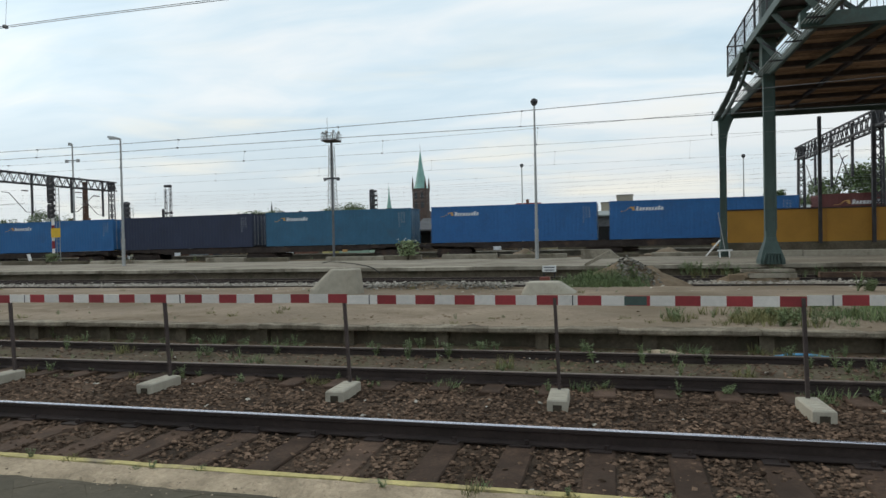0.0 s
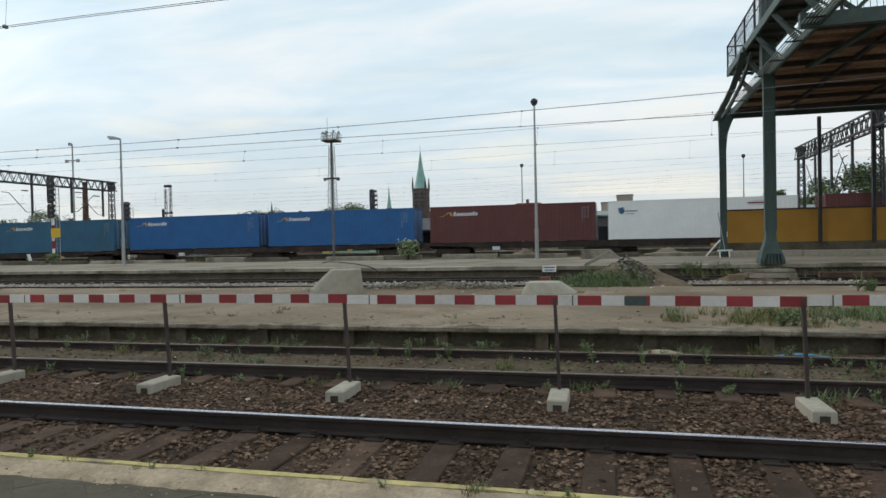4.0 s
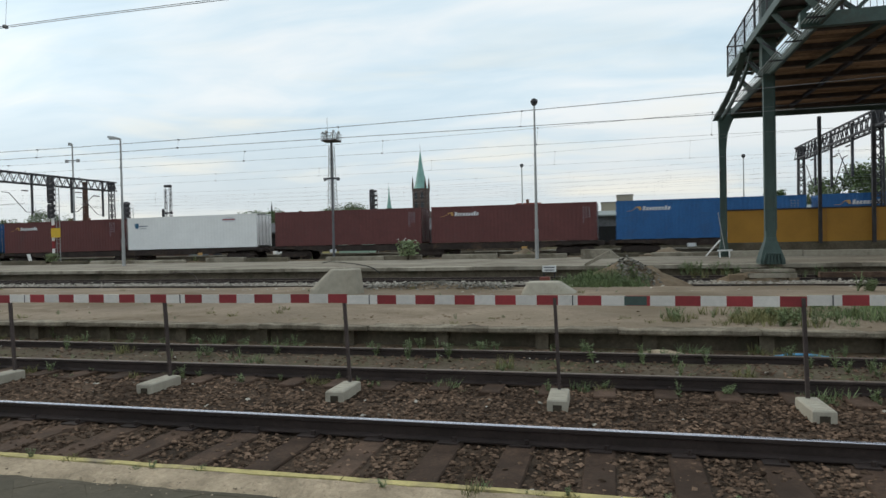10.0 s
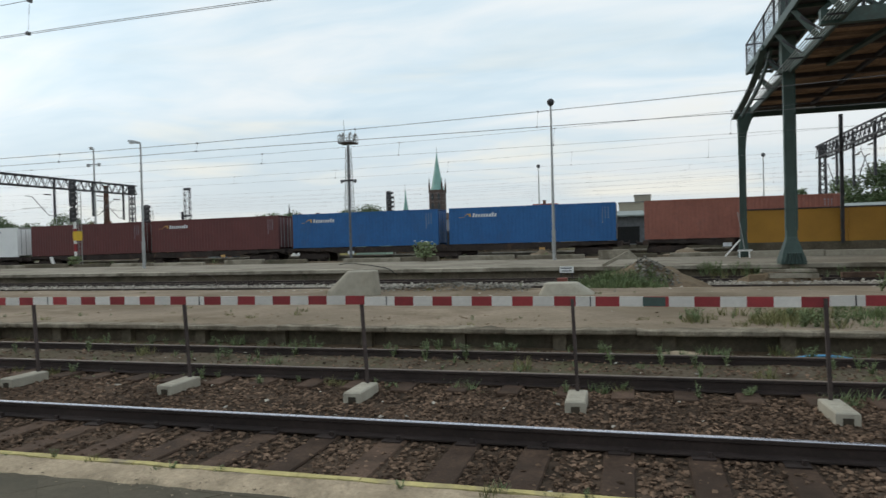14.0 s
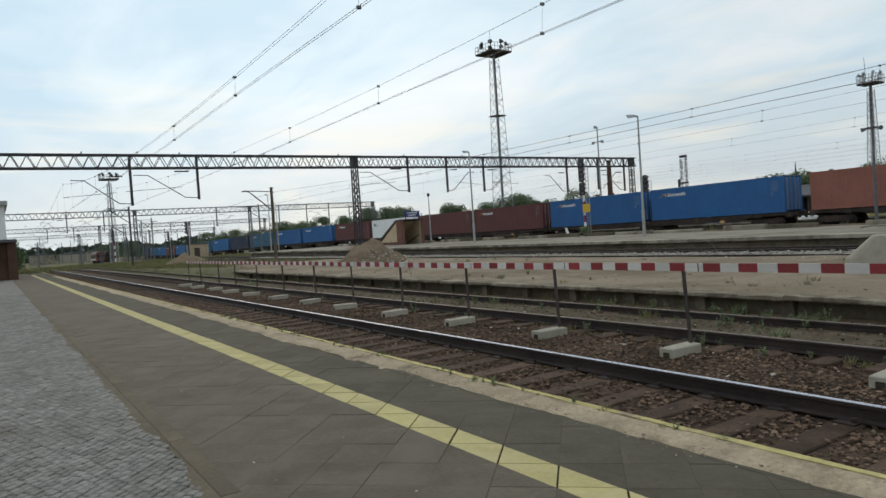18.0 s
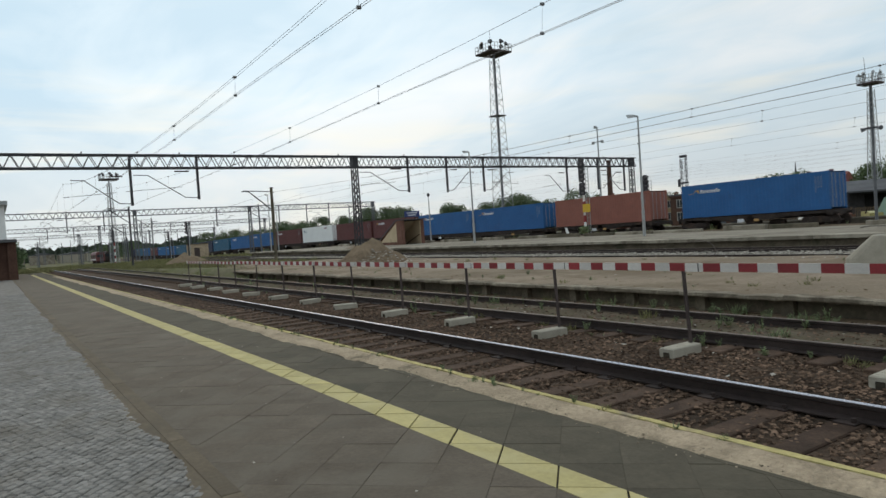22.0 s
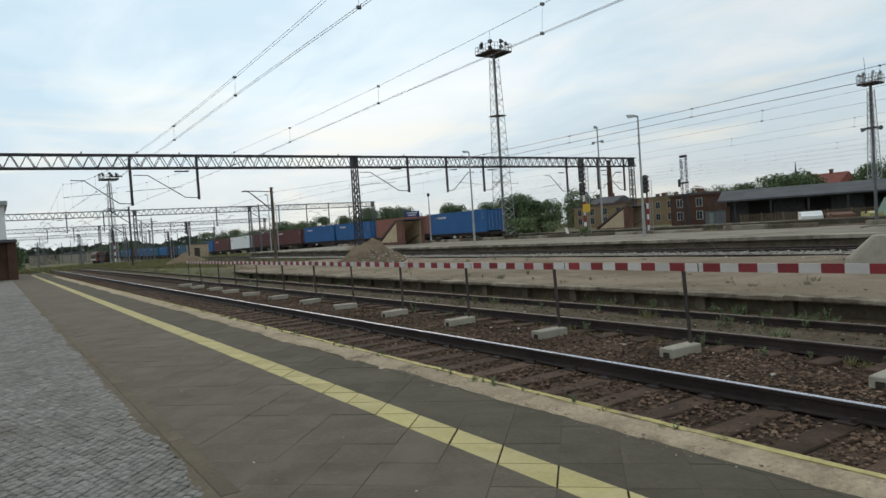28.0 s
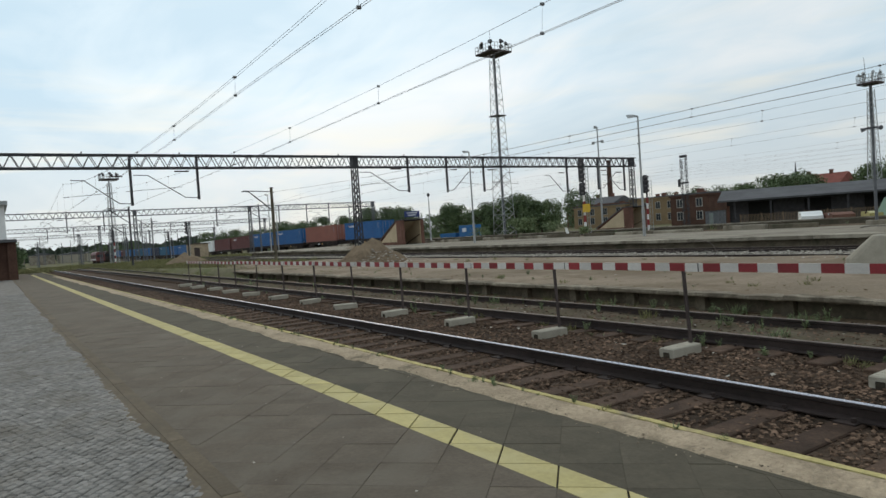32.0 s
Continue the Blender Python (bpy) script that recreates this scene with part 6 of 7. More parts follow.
WEEDS = [weed(k, 0.22, 0.17, 70).mesh("weed", "leaf") for k in range(5)]
TUFTS = [grass(40 + k, 0.22, 0.16, 46).mesh("grass_tuft", "leaf_dry" if k % 2 else "leaf") for k in range(4)]
rw = random.Random(77)
SPOTS = [(-10.48, 10.65), (-9.03, 9.84), (-9.08, 10.81), (-7.88, 9.99), (-5.70, 7.94), (-5.56, 9.13), (-5.16, 9.52), (-5.09, 9.68), (-3.55, 9.59), (-2.96, 9.34), (-2.31, 8.16), (-2.40, 9.55), (-1.94, 9.71), (-0.34, 9.49), (0.32, 9.38), (0.72, 9.33), (1.18, 9.91), (1.13, 9.50), (2.19, 9.85), (2.53, 9.70), (2.63, 9.35), (2.97, 9.23), (2.08, 11.76), (-0.51, 9.90)]
SPOTS2 = [(-11.40, 9.65), (-9.02, 9.43), (-8.05, 9.70), (-13.06, 7.81)]


FAR_PLANTS = [[], [], []]


def put_weed(x, y, z, size, tuft=False):
    if y > 10.85:
        FAR_PLANTS[(2 if 19 < y < 22 or (x > 3 and y < 15) else 1) if tuft else 0].append((x, y, z, size, rw.uniform(0, 6.28), 0.0))
        return
    me = rw.choice(TUFTS if tuft else WEEDS)
    ob = new("grass_tuft" if tuft else "weed", me)
    ob.matrix_basis = Matrix.Translation((x, y, z)) @ Matrix.Rotation(rw.uniform(0, 6.28), 4, "Z") @ Matrix.Diagonal((size, size, size * rw.uniform(0.8, 1.15), 1))
    tagged(ob, "tuft of thin grass growing on the ground" if tuft else "leafy green weed growing from the ballast", "grass" if tuft else "weed", "wild plants")


for x, y in SPOTS + SPOTS2:
    put_weed(x, y, -0.49 if y > 8.2 else -0.57, rw.uniform(0.75, 1.15))
for k in range(340):
    wy = rw.choice((rw.uniform(8.25, 9.5), rw.uniform(9.75, 10.6), rw.uniform(9.75, 10.3), rw.uniform(7.7, 8.05)))
    put_weed(5.5 - 40 * rw.random() ** 1.7, wy, -0.5 if wy > 8.2 else -0.575, rw.uniform(0.3, 1.0), rw.random() < 0.3)
for k in range(70):
    put_weed(rw.uniform(-16, 3), rw.gauss(3.2, 0.03), 0.012, rw.uniform(0.1, 0.34), rw.random() < 0.5)
put_weed(-3.55, 3.6, -0.5, 1.0)
put_weed(-4.9, 3.7, -0.55, 1.3)
for k in range(150):
    q = rw.random()
    put_weed(rw.gauss(2.35, 0.4) if q < 0.4 else rw.uniform(3.1, 8), rw.uniform(10.9, 12.6) if q < 0.7 else rw.uniform(12, 14.0), -0.18, rw.uniform(0.6, 1.4) if q < 0.4 else rw.uniform(0.6, 1.4), rw.random() < (0.5 if q < 0.4 else 0.85))
for k in range(110):
    put_weed(rw.uniform(-36, 1), rw.uniform(10.9, 12.2) if k % 2 else rw.uniform(12, 19.5), -0.19, rw.uniform(0.25, 0.8), k % 3 > 0)
for k in range(190):
    gx, gy = rw.gauss(-0.45, 0.55), rw.uniform(19.8, 21.6)
    put_weed(gx, gy, -0.44 + 0.55 * max(0.0, 1 - math.hypot((gx - 0.2) / 2.3, (gy - 22) / 1.8)), rw.uniform(0.9, 2.3), rw.random() < 0.7)
for k in range(30):
    put_weed(rw.uniform(2.5, 9), rw.uniform(27.2, 28.5), -0.5, rw.uniform(1.0, 2.4), rw.random() < 0.3)
for k in range(14):
    put_weed(rw.gauss(2.9, 0.45), rw.uniform(27.6, 28.5), -0.3, rw.uniform(1.2, 2.6), False)
for k in range(9):
    put_weed(rw.gauss(0.95, 0.15), rw.uniform(11.2, 12.0), -0.18, rw.uniform(0.7, 1.4), k % 3 == 0)
for k in range(8):
    put_weed(rw.gauss(5.7, 0.14), rw.uniform(17.5, 18.2), -0.2, rw.uniform(1.0, 2.1), False)
for k in range(40):
    put_weed(rw.uniform(-60, 2), rw.uniform(40.7, 42.5), -0.02, rw.uniform(1.0, 2.2), rw.random() < 0.5)
tagged(scatter("wild_grass", [grass(40 + k, 0.22, 0.16, 46) for k in range(4)], FAR_PLANTS[1], "leaf_dry"), "tufts of rough olive grass on bare earth", "grass", kind="stuff")
tagged(scatter("green_grass", [grass(70 + k, 0.24, 0.18, 52) for k in range(4)], FAR_PLANTS[2], "grass_green"), "fresh green grass on a mound and platform edge", "grass", kind="stuff")
tagged(scatter("wild_weeds", [weed(k, 0.22, 0.17, 70) for k in range(5)], FAR_PLANTS[0], "leaf"), "leafy green weeds on bare earth", "weeds", kind="stuff")
spots = [(gx, rw.uniform(11.5, 47), ground_z(gx), rw.uniform(0.7, 2.0), rw.uniform(0, 6.28), 0.0) for gx in [rw.uniform(-240, -82) for k in range(2600)]]
tagged(scatter("yard_grass", [grass(60 + k, 0.34, 0.45, 34) for k in range(3)], spots, "leaf_dry"), "rough yellowing grass over the yard", "grass", kind="stuff")


spots = [(gx, gy, ground_z(gx) + (0.1 if gx < -80 else 0.72 * max(0.0, (gx + 80) / 16)), rw.uniform(0.8, 2.0), rw.uniform(0, 6.28), 0.0) for gx, gy in [(rw.uniform(-150, -62), rw.uniform(-6, 3.4)) for k in range(1500)] + [(-90 - 80 * rw.random() ** 1.6, rw.uniform(2.5, 13)) for k in range(2200)]]
tagged(scatter("track_end_grass", [grass(90 + k, 0.3, 0.4, 34) for k in range(3)], spots, "leaf_dry"), "rough grass grown over the far tracks and platform end", "grass", kind="stuff")


spots = [(gx, gy, -0.62 + 0.3 * max(0.0, min(1.0, (gy - 9.8) / 1.4)) * (1.0 if gx > -60 else 0.4), rw.uniform(0.5, 1.5), rw.uniform(0, 6.28), 0.0) for gx, gy in [(-36 - 50 * rw.random(), rw.uniform(9.5, 12.5)) for k in range(700)] + [(-44 - 34 * rw.random(), rw.uniform(12, 20)) for k in range(500)]]
tagged(scatter("bank_weeds", [grass(85 + k, 0.26, 0.3, 34) for k in range(3)], spots, "leaf_dry"), "yellowing grass on an earth bank beside a disused track", "grass", kind="stuff")
spots = [(gx, 58.6 + abs(rw.gauss(0, 3.0)), -0.68, rw.uniform(0.7, 1.9), rw.uniform(0, 6.28), 0.0) for gx in [rw.uniform(-125, -58) for k in range(1300)]]
tagged(scatter("bank_grass", [grass(95 + k, 0.34, 0.4, 36) for k in range(3)], spots, "grass_green"), "uncut green grass on a bank beside the goods line", "grass", kind="stuff")


def shrub(x, y, z, h, w, seed, label, flower=False, n=420):
    rng = random.Random(seed)
    t = thing("shrub", label, "shrub", pose(x, y, z), "shrubs")
    st = Shape()
    for k in range(5):
        a = rng.uniform(0, 6.28)
        st.tube((0, 0, 0), (math.cos(a) * w * 0.35, math.sin(a) * w * 0.35, h * 0.7), 0.03, 0.012, n=5)
    part("stems", st, "bark", t)
    s = Shape()
    for k in range(n):
        c = Vector((rng.gauss(0, 0.27) * w, rng.gauss(0, 0.27) * w, h * (0.2 + 0.75 * rng.random() ** 0.8)))
        sz = rng.uniform(0.07, 0.16) * max(h, 1)
        u = Vector((rng.uniform(-1, 1), rng.uniform(-1, 1), rng.uniform(-1, 1))).normalized()
        vv = u.orthogonal().normalized() * sz * 0.45
        s.add([c - u * sz * 0.5, c + vv, c + u * sz * 0.5, c - vv], [(0, 1, 2, 3)])
    part("leaves", s, "leaf", t)
    if flower:
        fl = Shape()
        for k in range(14):
            c = Vector((rng.gauss(0, 0.25) * w, rng.gauss(0, 0.25) * w - 0.1, h * rng.uniform(0.6, 1.05)))
            fl.tube(c, c + Vector((0, 0, 0.03)), 0.06, 0.03, n=6)
        part("flower_heads", fl, "white", t, "flat white flower heads")
    return t


shrub(-12.3, 39.3, 0.0, 1.25, 1.1, 1, "leafy green shrub with flat white flower heads by a low wall", True)
shrub(-42.4, 43.2, 0.0, 0.8, 0.8, 2, "small green shrub by a low wall")
shrub(-66.5, 62, 0.0, 1.6, 2.2, 3, "wild green shrub beside the goods line")
shrub(-75, 64, 0.0, 2.4, 3.4, 4, "wild green shrub at the foot of a mast", n=700)
shrub(-80, 60, -0.2, 1.6, 2.4, 5, "wild green shrub beside the goods line")


def tree(x, y, z, h, w, seed, label, n=1500, trunk=0.28):
    """A tapered trunk with limbs, and leaf clumps gathered round the limb ends."""
    rng = random.Random(seed)
    t = thing("tree", label, "tree", pose(x, y, z), "trees")
    st = Shape().tube((0, 0, 0), (0, 0, h * 0.45), h * 0.028, h * 0.018, n=7)
    tips = []
    for k in range(9):
        a = k * 2.4 + rng.uniform(-0.4, 0.4)
        q = rng.uniform(0.25, 0.5) * w
        tip = Vector((math.cos(a) * q, math.sin(a) * q, h * rng.uniform(0.38, 0.9)))
        st.tube((0, 0, h * rng.uniform(trunk, 0.45)), tip, h * 0.012, h * 0.004, n=5)
        tips.append(tip)
    for k in range(52):
        a, q, hh = rng.uniform(0, 6.28), rng.random() ** 0.5, rng.random()
        wide = 0.43 * math.sin(math.pi * (0.30 + 0.62 * hh)) ** 0.6
        tips.append(Vector((math.cos(a) * q * w * wide, math.sin(a) * q * w * wide, h * (0.08 + 0.86 * hh))))
    part("trunk", st, "bark", t)
    s = Shape()
    sz0 = 0.026 * h + 0.07
    for k in range(n):
        c0 = tips[rng.randrange(len(tips))]
        d = Vector((rng.gauss(0, 1), rng.gauss(0, 1), rng.gauss(0, 0.8))).normalized() * (rng.random() ** 0.4) * min(w, h) * 0.15
        c = c0 + d
        c.z = min(max(c.z, h * 0.04), h * 1.02)
        sz = sz0 * rng.uniform(0.6, 1.4)
        u = Vector((rng.uniform(-1, 1), rng.uniform(-1, 1), rng.uniform(-0.7, 0.7))).normalized()
        vv = u.orthogonal().normalized()
        vv = (vv * math.cos(k) + u.cross(vv) * math.sin(k)) * sz * 0.42
        s.add([c - u * sz * 0.5, c + vv, c + u * sz * 0.5, c - vv], [(0, 1, 2, 3)])
    part("crown", s, "tree_leaf", t)
    return t


GOODS_LINE_TREES = [(-178, 66, 8.1, 10), (-167, 68, 7.7, 9), (-156, 68, 7.1, 9), (-149, 71, 6.9, 8), (-142, 74, 8.2, 8), (-140, 78, 8.2, 8), (-134, 79, 7.7, 8), (-123, 85, 7.8, 8), (-111, 85, 7.0, 9), (-104, 86, 8.2, 11), (-98, 84, 7.4, 9), (-92, 83, 6.0, 8), (-107, 92, 7.6, 10), (-116, 90, 5.6, 8), (-138, 95, 7.2, 8)]
YARD_TREES = [(-131, 97, 6.0, 7), (-146, 102, 6.4, 8), (-125, 96, 6.5, 8), (-250, 122, 9.0, 13), (-238, 124, 8.6, 12), (-226, 120, 9.2, 12), (-214, 122, 8.4, 12), (-205, 124, 9.0, 11), (-196, 120, 8.0, 11), (-188, 122, 8.6, 11), (-178, 118, 7.2, 10), (-350, 104, 11, 16), (-330, 106, 9.5, 15), (-312, 108, 10.5, 16), (-290, 110, 11, 16)]
TOWN_TREES = [(-270, 112, 9.5, 14), (-380, 100, 11, 17), (-118, 1.0, 4.8, 7), (-124, -2, 6.0, 8), (-340, 42, 7.0, 12), (-345, 7, 6.0, 8), (-350, 55, 8, 14), (-85, 150, 9.6, 10), (-80, 152, 8.8, 8), (-66, 150, 10.0, 7), (-61, 151, 10.2, 7), (-57, 150, 9.4, 6), (30, 110, 9.5, 9), (36, 111, 12.2, 11), (42, 110, 11.5, 11)]
FAR_TREES = [(48, 112, 10, 10), (31.5, 150, 10.8, 6), (-150, 140, 9, 9), (-77, 132, 8.6, 10), (-72, 131, 9.2, 10), (-84, 134, 7.6, 9), (-54, 122, 8.0, 9), (-49, 121, 9.0, 9), (-101, 150, 8.5, 9), (-109, 152, 8.8, 9), (-94, 150, 8.2, 9), (-117, 152, 8.0, 8), (-136, 137, 11, 10), (-195, 160, 12, 12), (-27, 165, 9.5, 7)]
TREES = GOODS_LINE_TREES + YARD_TREES + TOWN_TREES + FAR_TREES
for k, (x, y, h, w) in enumerate(TREES):
    tree(x, y, -0.7 if y > 60 and x > -163 else ground_z(x), h, w, 200 + k, "broad dark green leafy tree" if h > 8 else "low dark green leafy tree", n=8500 if y < 112 else 4800)


# ---- town behind the yard ----
yard = solid("loading_yard", Shape().box(-165, 90, 58.2, 175, -1.6, -0.68), "dirt", "flat loading yard of earth behind a low stone wall", "yard", kind="structure")
lw = thing("low_wall", "low grey stone retaining wall along the loading yard", "wall", kind="structure")
part("wall_face", Shape().box(-165, 60, 57.9, 58.2, -0.8, 0.02), "old_conc", lw)
for k in range(75):
    part("cap_stone", Shape().box(0.01, 2.99, 57.85, 58.25, 0.02, 0.14, 0.01), "pale_conc", lw, at=pose(-165 + 3 * k, 0, 0))


def window(parent, x, y, z, w, h, frame_paint="dull_frame"):
    fr = part("window", Shape().box(x - w / 2 - 0.08, x + w / 2 + 0.08, y - 0.06, y + 0.02, z - 0.08, z + h + 0.08), frame_paint, parent, "window in a pale frame")
    for a in (-w / 4, w / 4):
        part("pane", Shape().box(x + a - w / 4 + 0.05, x + a + w / 4 - 0.05, y - 0.075, y - 0.055, z + 0.02, z + h - 0.02), "glass", fr)
    return fr


def house(x, y, w, d, h, wall, roof, rise, rows, cols, label, z=-0.68, win=(0.75, 1.1), turn=0, chimneys=1, name="house", cat="house"):
    """A block with rows of windows on its front, cornice, pitched or flat roof and chimneys."""
    b = thing(name, label, cat, pose(x, y, z, rz=turn), "buildings beyond the yard")
    wl = part("wall", Shape().box(0, w, 0, d, 0, h), wall, b)
    part("cornice", Shape().box(-0.2, w + 0.2, -0.2, d + 0.2, h, h + 0.25), wall, b)
    if rise:
        rf = part("roof", Shape().sweep([(-0.35, h + 0.25), (d / 2, h + 0.25 + rise), (d + 0.35, h + 0.25)], -0.3, w + 0.3), roof, b)
    else:
        rf = part("roof", Shape().box(-0.1, w + 0.1, -0.1, d + 0.1, h + 0.25, h + 0.5), roof, b)
    for k in range(chimneys):
        cx = w * (k + 0.6) / (chimneys + 0.3)
        part("chimney", Shape().box(cx - 0.4, cx + 0.4, d / 2 - 0.4, d / 2 + 0.4, h, h + rise + 1.3).box(cx - 0.5, cx + 0.5, d / 2 - 0.5, d / 2 + 0.5, h + rise + 1.1, h + rise + 1.25), "brick", rf)
    for r_ in range(rows):
        for c in range(cols):
            window(wl, (c + 0.5) * w / cols, -0.0, 1.0 + r_ * (h - 0.6) / rows, win[0], win[1])
    return b


house(-126, 125, 17, 10, 5.0, "ochre_render", "roof_dark", 0, 2, 4, "low ochre rendered house with a flat dark roof", chimneys=2, win=(1.3, 1.5))
house(-108.5, 126, 13, 10, 5.9, "ochre_render", "roof_dark", 0, 2, 4, "ochre rendered house with pale framed windows", chimneys=1, win=(1.2, 1.5))
house(-92.5, 121, 9.6, 9, 5.4, "brick", "roof_dark", 0, 2, 3, "small red brick house with white windows", chimneys=1)
house(-127, 150, 14, 10, 6.0, "brick", "roof_dark", 0.8, 1, 4, "distant brick house with a dark pitched roof", chimneys=2)
house(-112, 200, 15, 12, 7.4, "cream", "roof_red", 3.6, 1, 5, "distant house with a red tiled roof", chimneys=2)
house(-4.5, 220, 16, 12, 12.0, "block", "roof_dark", 0, 3, 6, "distant brick apartment block", chimneys=0, name="apartment_block", cat="apartment block")
house(0.3, 224, 5, 8, 14.4, "block", "roof_dark", 0, 1, 2, "tall brick tower of an apartment block", chimneys=0, name="apartment_block", cat="apartment block")
house(-29, 200, 7, 8, 9.6, "brick", "roof_red", 2.4, 1, 3, "distant house with a red tiled roof", chimneys=1)
house(27, 215, 26, 10, 11.0, "brick", "roof_dark", 0, 3, 8, "distant dark brick terrace", chimneys=4, name="terrace", cat="terrace")
house(56, 215, 34, 10, 11.4, "cream", "roof_dark", 0, 3, 10, "distant pale rendered terrace", chimneys=5, name="terrace", cat="terrace")
house(-175, 170, 22, 10, 7, "brick", "roof_dark", 2.4, 2, 6, "distant brick house with a dark pitched roof", chimneys=3)

for k, (hx, hw, hh, wall_) in enumerate(((-160, 22, 8.2, "brick"), (-92, 20, 7.6, "cream"), (-70, 24, 8.0, "block"), (-45, 15, 8.6, "brick"), (-20, 14, 8.4, "ochre_render"), (12, 26, 9.6, "brick_brown"), (92, 30, 9.2, "brick"), (-138, 22, 7.4, "block"), (-114, 20, 7.8, "brick_brown"))):
    house(hx, 232 + 4 * (k % 3), hw, 10, hh, wall_, "roof_dark", 1.6, 2, max(3, int(hw / 4)), "distant town house in a row beyond the goods line", chimneys=1 + k % 2)

ch = thing("church", "red brick church with a tall green copper spire", "church", pose(-101.5, 350, 0))
part("tower", Shape().box(-3.7, 3.7, -3.7, 3.7, 0, 28.5), "church_brick", ch)
part("spire", Shape().loft([[(math.cos(a) * r, math.sin(a) * r, z) for a in [math.pi / 8 + k * math.pi / 4 for k in range(8)]] for r, z in ((3.9, 28.5), (3.0, 31), (1.6, 38.5), (0.12, 48.5))]), "copper", ch)
part("finial", Shape().tube((0, 0, 48), (0, 0, 52), 0.12, 0.05, n=5), "steel_dark", ch)
for a, b in ((-3.5, -3.5), (3.5, -3.5), (3.5, 3.5), (-3.5, 3.5)):
    part("pinnacle", Shape().box(a - 0.4, a + 0.4, b - 0.4, b + 0.4, 27, 31.5).tube((a, b, 31.5), (a, b, 35), 0.45, 0.05, n=6), "church_brick", ch)
part("nave", Shape().box(-6, 6, 4.5, 34, 0, 11).plate([(-6.4, 11), (0, 17), (6.4, 11)], 4.5, 34), "church_brick", ch)
for z in (18, 23):
    for x in (-1.7, 1.7):
        part("belfry_window", Shape().plate([(x - 0.7, z), (x + 0.7, z), (x + 0.7, z + 2.8), (x, z + 3.8), (x - 0.7, z + 2.8)], -3.8, -3.6), "glass", ch)
for x, y, h in ((-136.8, 400, 35.0), (-208, 380, 21.5), (-119.7, 220, 16.0)):
    s = thing("church_spire", "small distant grey green church spire", "church spire", pose(x, y, 0))
    dark_spire = h < 20
    part("turret", Shape().box(-1.5, 1.5, -1.5, 1.5, 0, h * 0.6), "old_conc", s)
    part("spire", Shape().loft([[(math.cos(a) * r, math.sin(a) * r, z) for a in [k * math.pi / 3 for k in range(6)]] for r, z in ((1.7 if not dark_spire else 1.0, h * 0.6), (0.6 if not dark_spire else 0.4, h * 0.8), (0.06, h))]), "steel_mid" if dark_spire else "copper", s)
cy = thing("brick_chimney", "tall tapered brown brick factory chimney", "chimney", pose(-199.5, 220, 0))
part("stack", Shape().tube((0, 0, 0), (0, 0, 26), 1.3, 0.85, n=14), "brick_brown", cy)
part("rim", Shape().tube((0, 0, 25.4), (0, 0, 26.3), 1.0, n=14), "brick_brown", cy)

# goods shed: long low building with a wide dark roof and an open front, its shade drawn as a dark wall
SHED = pose(-50.6, 76.4, -0.7, rz=28.5)
sh = thing("goods_shed", "long low goods shed with a wide dark tarred roof", "goods shed", SHED)
part("rear_wall", Shape().box(0, 46, 8, 8.3, 0, 3.8), "brick", sh)
part("front_wall", Shape().box(0, 46, 1.8, 2.0, 0, 3.5), "steel_dark", sh)
part("end_wall", Shape().box(0, 0.3, 1.8, 8, 0, 3.6).plate([(0, 0), (0.3, 0), (0.3, 2.6), (0, 2.6)], 1.5, 8.5), "brick", sh)
part("roof", Shape().sweep([(-1.4, 3.1), (-1.4, 3.3), (5.0, 4.65), (11, 3.4), (11, 3.2), (5.0, 4.4)], -0.8, 47), "roof_dark", sh)
for k in range(12):
    part("canopy_post", Shape().box(1 + k * 4, 1.2 + k * 4, -1.0, -0.8, 0, 3.2), "steel_dark", sh)
for k in range(7):
    part("shed_door", Shape().box(2.5 + k * 6.2, 5.3 + k * 6.2, 1.72, 1.8, 0.1, 2.9), "rubber_and_shade", sh)
wh = thing("warehouse", "long low grey warehouse with dark loading openings beyond the goods line", "warehouse", pose(-6.0, 74, -0.68), "buildings beyond the yard")
part("wall", Shape().box(0, 52, 0, 8, 0, 4.0), "steel_mid", wh)
part("roof", Shape().sweep([(-0.8, 3.95), (-0.8, 4.1), (4, 4.7), (8.4, 4.1), (8.4, 3.95)], -0.5, 52.5), "sheet", wh)
# black plates on the wall stand for the shade inside loading openings
for k in range(15):
    part("loading_opening", Shape().box(0.8 + k * 3.35, 3.2 + k * 3.35, -0.03, 0.0, 1.1, 2.9), "rubber_and_shade", wh)
part("loading_dock", Shape().box(0, 52, -1.8, -0.02, 0, 1.0, 0.03), "old_conc", wh)
fence = thing("yard_fence", "low wire fence with thin pale posts before a goods shed", "fence", SHED)
slats = Shape()
for q_ in range(14):
    slats.box(0.03 + q_ * 0.15, 0.09 + q_ * 0.15, -0.01, 0.01, 0.1, 1.45)
for k in range(20):
    part("post", Shape().box(2 + k * 2.2, 2.1 + k * 2.2, -6.05, -5.97, 0, 1.55), "soil", fence)
    part("mesh_panel", slats.moved(pose(2.1 + k * 2.2, -6.01, 0)), "soil", fence, "brown upright slats with gaps")
for z in (0.3, 0.6, 0.9, 1.2, 1.5):
    part("rail_wire", Shape().box(2, 44, -6.035, -6.02, z - 0.01, z + 0.01), "rust", fence)
house(-75.4, 98, 7.6, 7, 4.9, "brick_brown", "roof_dark", 0, 2, 2, "two storey brown brick house at the end of a goods shed", chimneys=1, win=(1.1, 1.3))
hut2 = thing("switch_hut", "small grey sheet metal hut beside a goods shed", "hut", pose(-64.5, 92, -0.68))
